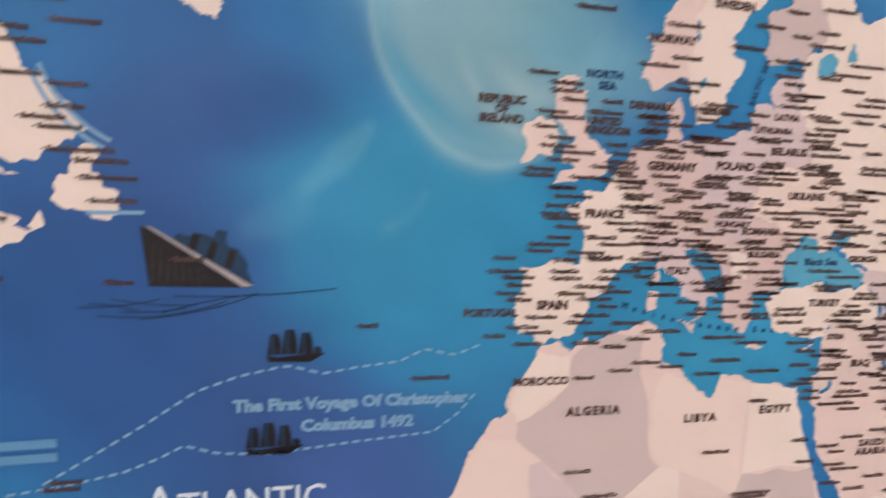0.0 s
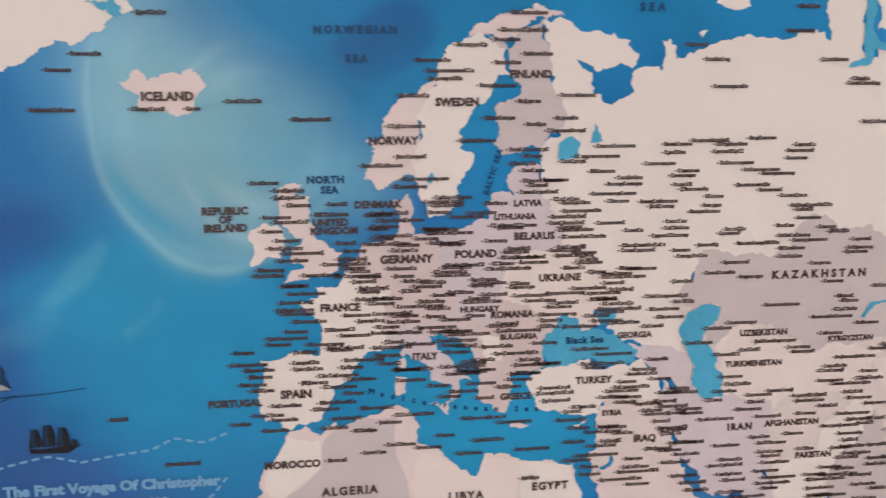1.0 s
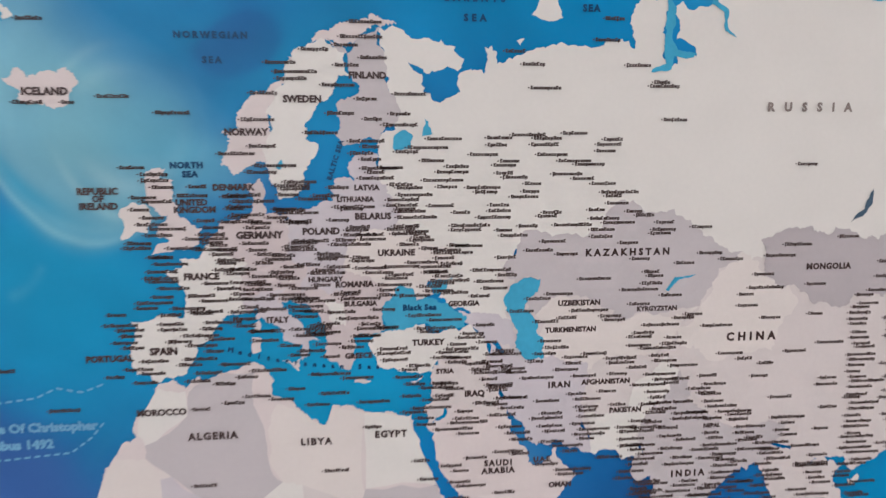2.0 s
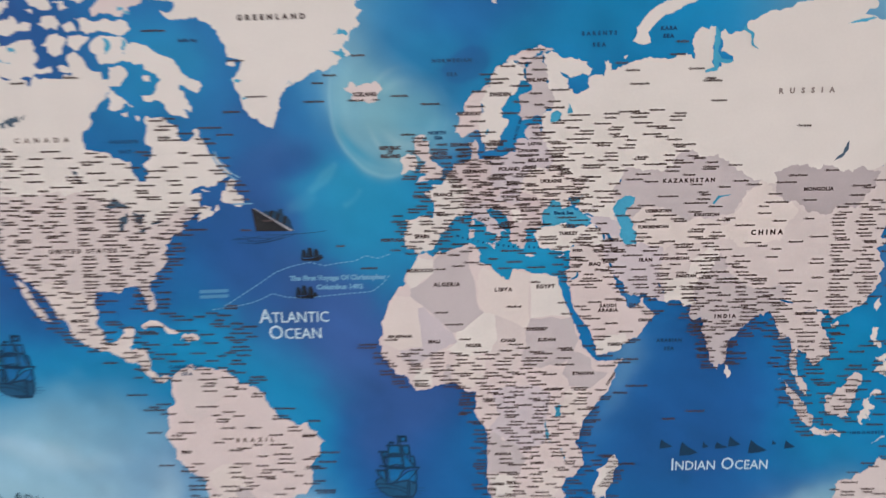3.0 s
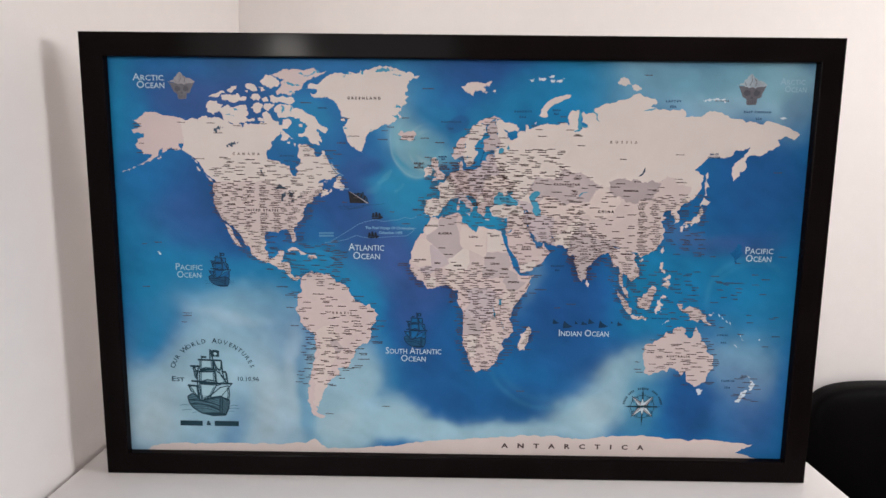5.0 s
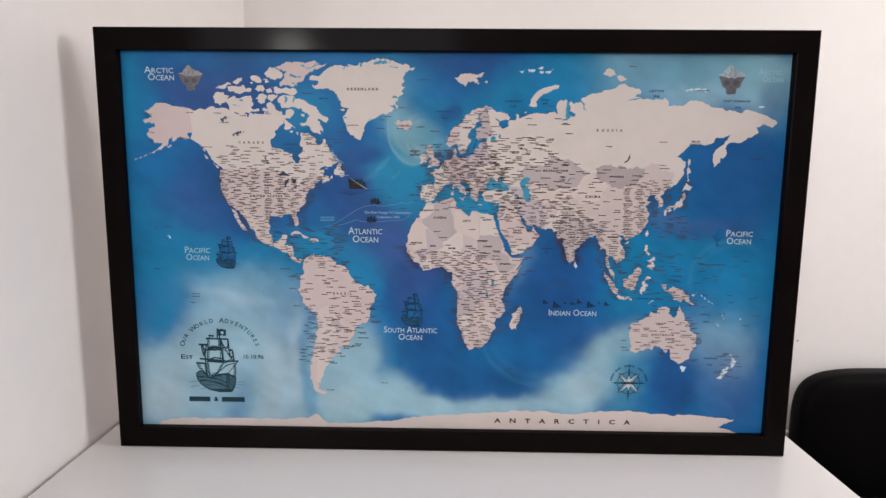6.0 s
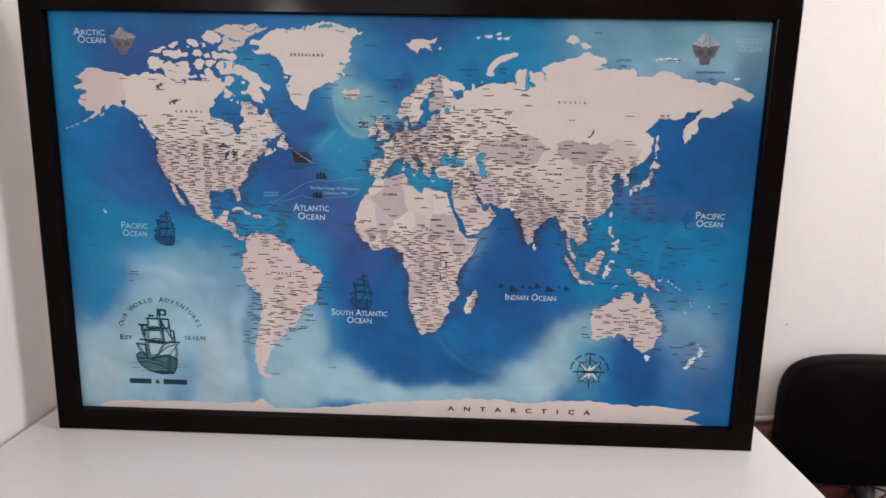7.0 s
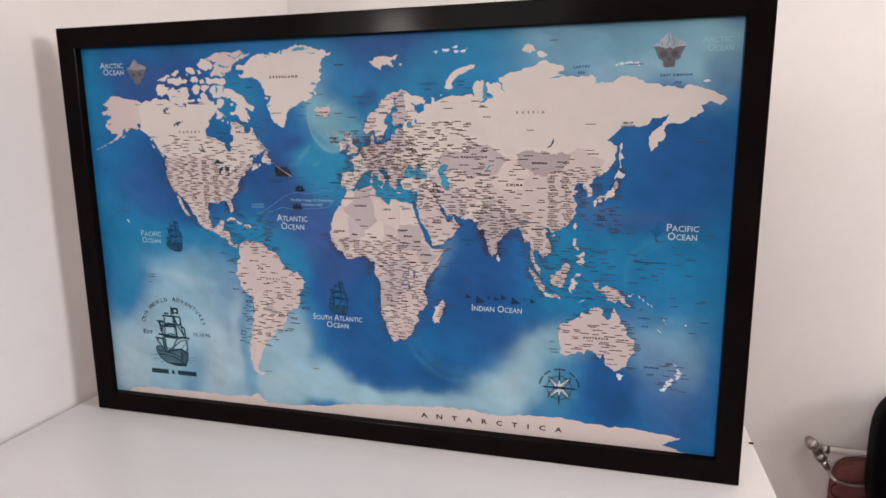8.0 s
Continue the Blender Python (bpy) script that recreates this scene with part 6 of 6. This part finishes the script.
    strokes("rigging", [[at(-0.013, 0.145), at(0.216, 0.338)], [at(0.212, 0.171), at(0.409, 0.406)], [at(0.124, 0.761), at(0.228, 0.552)], [at(0.228, 0.552), at(0.317, 0.416)], [at(-0.21, 0.672), at(-0.139, 0.591)], [at(-0.036, 0.839), at(-0.1, 0.776)], [at(-0.265, 0.348), at(-0.201, 0.239)], [at(-0.109, 0.108), at(0.056, 0.187)]], 0.012 * s, dark, 7.7)
    flat("ship_flag", [at(0.081, 0.944), at(0.147, 0.954), at(0.216, 0.938), at(0.212, 0.834), at(0.147, 0.844), at(0.083, 0.836)], dark, 7.3)
    flat("flag_spot", [at(0.129, 0.912), at(0.17, 0.912), at(0.18, 0.881), at(0.152, 0.86), at(0.124, 0.881)], sail, 7.7)
    strokes("wavelet", [curve(at(u, v), at(u + w, v + 0.01), 0.012 * s) for u, v, w in
                        ((-0.45, 0.02, 0.14), (-0.42, -0.06, 0.16), (-0.26, -0.10, 0.2), (0.0, -0.13, 0.22), (0.26, -0.08, 0.16), (0.36, 0.02, 0.12), (0.3, -0.03, 0.2))],
            0.008 * s, mid, 6.2)


sailing_ship(0.1045, 0.0605, 0.082, M_TEALINK, M_MIDINK, M_SAIL)
sailing_ship(0.1255, 0.2285, 0.0400, M_SHADE, M_DIMSAIL, M_GHOST, False)
sailing_ship(0.3760, 0.1515, 0.042, M_SHADE, M_DIMSAIL, M_GHOST, False)


def caravel(cx, cz, s):
    """A small dark ship under full sail, on the dashed route."""
    def at(u, v):
        return cx + u * s, cz + v * s
    flat("ship_hull", [at(-0.5, 0.12), at(-0.46, 0.0), at(0.25, -0.02), at(0.52, 0.14), at(0.3, 0.14), at(-0.3, 0.08)], M_HULL, 6)
    for u, w, h in ((-0.38, 0.22, 0.5), (-0.12, 0.26, 0.58), (0.16, 0.24, 0.52), (0.36, 0.14, 0.26)):
        body = [at(u - w / 2, 0.13), at(u + w / 2, 0.13)] + curve(at(u + w / 2, 0.13), at(u + w * 0.3, h), -0.03 * s)[1:] + [at(u - w * 0.25, h)]
        flat("ship_sail", body, M_HULL, 6.2)
        strokes("ship_sail", [curve(at(u, 0.14), at(u, h), 0.03 * s)], 0.05 * s, M_SHADE, 6.8)


caravel(0.3290, 0.3120, 0.0145)
caravel(0.3240, 0.2875, 0.0145)
# liner going down by the stern
flat("ship_hull", [(0.2925, 0.3462), (0.2950, 0.3455), (0.3178, 0.3312), (0.2945, 0.3316)], M_HULL, 6)
flat("ship_hull", rough_line([(0.2990, 0.3425), (0.3012, 0.3448), (0.3032, 0.3440), (0.3062, 0.3446), (0.3092, 0.3436), (0.3100, 0.3456), (0.3122, 0.3452), (0.3126, 0.3415), (0.3148, 0.3408),
                              (0.3160, 0.3390), (0.3172, 0.3345), (0.3184, 0.3322), (0.3178, 0.3312)], 2, 0.08, 6), M_SHADE, 5.8)
flat("ship_stripe", [(0.2936, 0.3462), (0.2950, 0.3459), (0.3184, 0.3316), (0.3158, 0.3314)], M_STRIPE, 6.5)
strokes("wavelet", [curve((0.279, 0.3265), (0.297, 0.3285), -0.0006), curve((0.283, 0.3245), (0.312, 0.3278), -0.0018), curve((0.292, 0.3235), (0.318, 0.3290), -0.001),
                    curve((0.300, 0.3292), (0.339, 0.3310), -0.0008), curve((0.286, 0.3285), (0.305, 0.3270), -0.0006), curve((0.281, 0.3275), (0.292, 0.3255), 0.0004),
                    curve((0.288, 0.3255), (0.303, 0.3262), -0.0005), curve((0.297, 0.3250), (0.320, 0.3297), 0.0006)], 0.0003, M_SHADE, 6.6)
strokes("hull_streak", [[(0.2955 + 0.0016 * k, 0.3422 - 0.0010 * k - 0.0006 * (k % 3)), (0.2950 + 0.0018 * k, 0.3324 + 0.0006 * (k % 2))] for k in range(8)], 0.00016, M_RUST, 6.2)
strokes("funnel", [[(0.3040 + 0.0042 * k, 0.3405 - 0.0022 * k), (0.3052 + 0.0042 * k, 0.3446 - 0.0020 * k)] for k in range(3)], 0.0018, M_HULL, 6.15)
# a note set on a bow along the Labrador coast, too small to read
strokes("route_note", [curve((0.2705 + d, 0.3805 + d), (0.2850 + d, 0.3640 + d), -0.0022, 12) for d in (0.0, 0.0016)], 0.0010, M_LTYPE, 6)
flat("ship_stripe", [(0.281, 0.3485), (0.2935, 0.3488), (0.2935, 0.3497), (0.281, 0.3495)], M_LTYPE, 6)


def dashes(pts, n=60):
    """A dashed line through places on the print."""
    xs, zs = [p[0] for p in pts], [p[1] for p in pts]
    s = np.concatenate([[0], np.cumsum(np.hypot(np.diff(xs), np.diff(zs)))])
    out = []
    for k in range(n):
        a, b = (k + 0.1) / n * s[-1], (k + 0.72) / n * s[-1]
        out.append([(float(np.interp(q, s, xs)), float(np.interp(q, s, zs))) for q in (a, b)])
    return out


strokes("route", dashes([(0.270, 0.283), (0.280, 0.289), (0.293, 0.297), (0.305, 0.305), (0.315, 0.3085), (0.327, 0.311), (0.336, 0.3085), (0.345, 0.310),
                         (0.356, 0.3112), (0.363, 0.3145), (0.371, 0.3125), (0.379, 0.3155)], 34), 0.0007, M_LTYPE, 6)
strokes("route", dashes([(0.262, 0.281), (0.275, 0.2825), (0.288, 0.285), (0.296, 0.288), (0.302, 0.291), (0.310, 0.2885), (0.322, 0.2875), (0.345, 0.2895),
                         (0.366, 0.291), (0.373, 0.296), (0.378, 0.302)], 38), 0.0007, M_LTYPE, 6)
for z in (0.292, 0.2885):
    flat("route_note", [(0.255, z), (0.2735, z + 0.0004), (0.2735, z + 0.0026), (0.255, z + 0.0022)], M_NOTE, 6)


def iceberg(cx, cz, s, wide, peak):
    """A printed iceberg: a pale peak over a dark underside with plain hollows."""
    def at(u, v):
        return cx + u * s, cz + v * s
    under_pts = [at(-0.52 * wide, 0.10), at(0.52 * wide, 0.12), at(0.40 * wide, -0.14), at(0.36, -0.33), at(0.21, -0.40), at(0.19, -0.62), at(-0.17, -0.62),
                 at(-0.21, -0.41), at(-0.36, -0.32), at(-0.42 * wide, -0.12)]
    flat("iceberg_base", rough_line(under_pts, 2, 0.06, 4), M_ICEDARK, 6)
    flat("iceberg_peak", rough_line([at(-0.58 * wide, 0.12), at(-0.34, 0.24), at(-0.22, 0.38), at(-0.06, 0.56), at(0.06, 0.42), at(0.26, 0.30), at(0.60 * wide, 0.14), at(0.2, 0.06),
                                     at(-0.2, 0.06)], 3, 0.1, 8), peak, 6.4)
    strokes("iceberg_crack", [[at(-0.06, 0.5), at(-0.02, 0.3), at(-0.12, 0.12)], [at(0.06, 0.4), at(0.16, 0.26), at(0.12, 0.1)], [at(-0.3, 0.24), at(-0.24, 0.1)]], 0.022 * s, M_ICEDARK, 6.9)
    for u in (-0.19, 0.19):
        flat("iceberg_hollow", rough_line([at(u + 0.135 * math.cos(a), -0.17 + 0.125 * math.sin(a)) for a in (k * 0.785 for k in range(8))], 2, 0.1, 3), M_ICESPOT, 6.8)
    flat("iceberg_hollow", [at(0, -0.27), at(0.06, -0.38), at(-0.06, -0.38)], M_ICESPOT, 6.8)
    strokes("iceberg_crack", [[at(u, -0.46), at(u, -0.6)] for u in (-0.10, -0.03, 0.04, 0.11)], 0.02 * s, M_ICESPOT, 6.9)


iceberg(0.0895, 0.4740, 0.0270, 1.1, M_STRIPE)
iceberg(0.7855, 0.4760, 0.0310, 1.05, M_ICE)
# dark wedges above the southern title
for x, z, w, h in ((0.5536, 0.1790, 0.0087, 0.0067), (0.5670, 0.1735, 0.0124, 0.0102), (0.5821, 0.1790, 0.0041, 0.0047), (0.5904, 0.1782, 0.0087, 0.0049), (0.5991, 0.1796, 0.0083, 0.0075), 
                   (0.6126, 0.1745, 0.0124, 0.0098), (0.6281, 0.1806, 0.0031, 0.0031), (0.6364, 0.1775, 0.0072, 0.0061)):
    flat("wedge_mark", [(x, z), (x + 0.03 * w, z + 0.5 * h), (x + 0.12 * w, z + h), (x + 0.45 * w, z + 0.62 * h), (x + w, z + 0.22 * h), (x + 0.6 * w, z + 0.06 * h)],
         M_SHADE, 6)
# dim kite-shaped mark beside the eastern title
flat("kite_mark", rough_line([(0.773, 0.2735), (0.779, 0.2785), (0.7825, 0.2865), (0.7885, 0.282), (0.7905, 0.274), (0.7855, 0.268), (0.782, 0.2595), (0.7795, 0.2675)],
                             3, 0.12, 5), M_GHOST, 6)


def compass(cx, cz, r):
    """An eight-pointed rose: long dark cardinal spikes, pale split points between them, two rings and an arch of bars for its motto."""
    def at(q, a):
        return cx + q * r * math.cos(a), cz + q * r * math.sin(a)

    def ring(q, n=56):
        return [at(q, 2 * math.pi * k / n) for k in range(n + 1)]
    strokes("ring", [ring(0.62)], 0.0008, M_TEALINK, 6)
    strokes("ring", [ring(0.70)], 0.0003, M_MIDINK, 6)
    strokes("ring", [ring(0.34)], 0.0004, M_MIDINK, 6)
    for k in range(30):
        a = 0.16 + k * 0.0974
        if k not in (5, 10, 11, 18, 19, 24):
            strokes("ring_letter", [[at(0.95, a), at(1.06, a)]], 0.0014, M_TEALINK, 6)
    for k in range(4):
        a = math.pi / 2 * k
        flat("compass_spike", [at(0.18, a - 0.35), at(1.02 if k % 2 == 0 else 1.16, a), at(0.18, a + 0.35)], M_TEALINK, 6.2)
        strokes("compass_leaf", [[at(0.66, a), at(0.80, a)]], 0.08 * r, M_TEALINK, 6.3)
    for k in range(4):
        a = math.pi / 4 + math.pi / 2 * k
        flat("compass_point", [at(0.02, a), at(0.24, a + 0.72), at(0.86, a), at(0.24, a - 0.72)], M_TEALINK, 6.5)
        for side, mat in ((1, M_BONE), (-1, M_STRIPE)):
            flat("compass_point", [at(0.06, a), at(0.20, a + side * 0.58), at(0.76, a + side * 0.02)], mat, 6.8)
        strokes("compass_leaf", [curve(at(0.5, a + 0.34), at(0.72, a + 0.06), 0.03 * r), curve(at(0.5, a - 0.34), at(0.72, a - 0.06), -0.03 * r)], 0.0007, M_TEALINK, 6.6)
    for k in range(4):
        a = math.pi / 2 * k
        flat("compass_point", [at(0.03, a), at(0.16, a + 0.6), at(0.44, a), at(0.16, a - 0.6)], M_BONE if k % 2 else M_TEALINK, 7.1)
    flat("compass_hub", ring(0.08, 14)[:-1], M_TEALINK, 7.4)


compass(0.6745, 0.0695, 0.0245)

# ---- chair ----
chair = tagged(empty("chair", (1.505, 0.34, 0)), "black leather office chair with a rounded padded back", "chair")


def cushion(cx, cy, cz, wx, wy, wz, bulge, power=3.4, n=28):
    """A padded block with rounded corners, swelling in the middle."""
    bm = bmesh.new()
    bmesh.ops.create_cube(bm, size=2.0)
    bmesh.ops.subdivide_edges(bm, edges=bm.edges[:], cuts=n // 2, use_grid_fill=True)
    for v in bm.verts:
        c = v.co
        k = (abs(c.x) ** power + abs(c.y) ** power + abs(c.z) ** power) ** (-1 / power)
        c *= k
        c.y += bulge * (1 - c.x * c.x)
        v.co = (cx + c.x * wx / 2, cy + c.y * wy / 2, cz + c.z * wz / 2)
    return bm


smooth(under(part("backrest", cushion(1.517, 0.66, 0.478, 0.500, 0.095, 0.318, 0.2, power=4.4), M_LEATHER), chair))
smooth(under(part("seat", cushion(1.505, 0.34, 0.29, 0.48, 0.48, 0.09, 0.0), M_LEATHER), chair))
bm = bmesh.new()
tube(bm, [(1.505, 0.705, 0.50), (1.505, 0.712, 0.40), (1.505, 0.70, 0.30), (1.505, 0.63, 0.245), (1.505, 0.43, 0.24)], 0.022)
smooth(under(part("back_support", bm, M_PLASTIC), chair))
bm = bmesh.new()
tube(bm, [(1.505, 0.34, 0.25), (1.505, 0.34, 0.09)], 0.028, 16)
smooth(under(part("column", bm, M_PLASTIC), chair))
for k in range(5):
    a = 2 * math.pi * k / 5 + 0.3
    bm = bmesh.new()
    ex, ey = 1.505 + 0.27 * math.cos(a), 0.34 + 0.27 * math.sin(a)
    tube(bm, [(1.505, 0.34, 0.10), ((1.505 + ex) / 2, (0.34 + ey) / 2, 0.09), (ex, ey, 0.065)], 0.018)
    foot = smooth(under(part("base_arm", bm, M_PLASTIC), chair))
    bm = bmesh.new()
    bmesh.ops.create_cone(bm, cap_ends=True, segments=20, radius1=0.027, radius2=0.027, depth=0.035,
                          matrix=Matrix.Translation((ex, ey, 0.027)) @ pose(0, 0, 0, 90, 0, math.degrees(a) + 90).to_3x3().to_4x4())
    w = part("castor", bm, M_PLASTIC)
    w.parent = foot
    w.matrix_parent_inverse = Matrix.Translation(-chair.location)

# ---- pipe with valve on the wall, red bag below ----
valve = tagged(empty("pipe_valve", (1.187, 0.720, 0.47)), "chrome shut-off valve on a white pipe along the wall", "valve")
vz = Z0 - 0.315
bm = bmesh.new()
tube(bm, [(1.180, 0.759, vz), (1.180, 0.734, vz)], 0.009)
bmesh.ops.create_uvsphere(bm, u_segments=16, v_segments=12, radius=0.0135, matrix=Matrix.Translation((1.180, 0.736, vz)))
smooth(under(part("valve_body", bm, M_CHROME), valve))
bm = bmesh.new()
tube(bm, [(1.180, 0.736, vz), (1.194, 0.734, vz - 0.022)], 0.0085)
tube(bm, [(1.194, 0.734, vz - 0.022), (1.202, 0.732, vz - 0.034)], 0.0115, 6)
tube(bm, [(1.202, 0.732, vz - 0.034), (1.214, 0.730, vz - 0.052)], 0.007)
smooth(under(part("spout", bm, M_CHROME), valve))
bm = bmesh.new()
tube(bm, [(1.180, 0.738, vz - 0.006), (1.200, 0.738, vz - 0.009)], 0.0085, 6)
tube(bm, [(1.200, 0.738, vz - 0.009), (1.214, 0.738, vz - 0.010)], 0.0105, 6)
smooth(under(part("union_nut", bm, M_CHROME), valve))
bm = bmesh.new()
tube(bm, [(1.212, 0.738, vz - 0.010), (1.36, 0.740, vz - 0.010), (1.55, 0.740, vz - 0.010)], 0.0065)
smooth(under(part("pipe", bm, M_PIPE), valve))
bm = bmesh.new()
tube(bm, [(1.213, 0.730, vz - 0.050), (1.216, 0.714, vz - 0.058)] + [(1.258 - 0.041 * math.cos(q), 0.697, vz - 0.056 - 0.013 * math.sin(q)) for q in
                                        (math.pi * k / 14 for k in range(1, 15))], 0.0034, 8)
smooth(under(part("hose", bm, M_CHROME), valve))

bag = tagged(empty("bag", (1.37, 0.71, 0)), "dusty red fabric bag with looping dark cord standing by the wall", "bag")
smooth(under(part("bag_body", cushion(1.392, 0.732, 0.215, 0.335, 0.052, 0.43, 0.1, power=9), M_RED), bag))
for j in range(5):
    for i in range(4):
        ox, oz = 1.268 + 0.085 * i + 0.02 * (j % 2), 0.372 - 0.055 * j
        bm = bmesh.new()
        ring = [(ox + 0.052 * math.cos(a) + 0.006 * math.sin(2 * a + j), 0.7025, oz + 0.023 * math.sin(a) + 0.009 * math.cos(a) + 0.003 * math.sin(3 * a + i)) for a in (2 * math.pi * k / 22 for k in range(23))]
        tube(bm, ring, 0.0026, 6)
        smooth(under(part("cord_loop", bm, M_CORD), bag))

# specks on the wall and a chip of dirt on the table edge
bm = bmesh.new()
bmesh.ops.create_uvsphere(bm, u_segments=10, v_segments=6, radius=0.003, matrix=Matrix.Translation((1.313, YB, Z0 - 0.086)) @ Matrix.Diagonal((1, 0.2, 1, 1)))
tagged(part("wall_mark", bm, M_STONE), "small scuff mark on the white wall", "mark")

bm = bmesh.new()
bmesh.ops.create_icosphere(bm, subdivisions=2, radius=0.0022, matrix=Matrix.Translation((0.9225, 0.105, ZT + 0.0012)) @ Matrix.Diagonal((1.6, 1.0, 0.6, 1)))
tagged(part("crumb", bm, M_HULL), "tiny dark crumb on the edge of the table", "crumb")
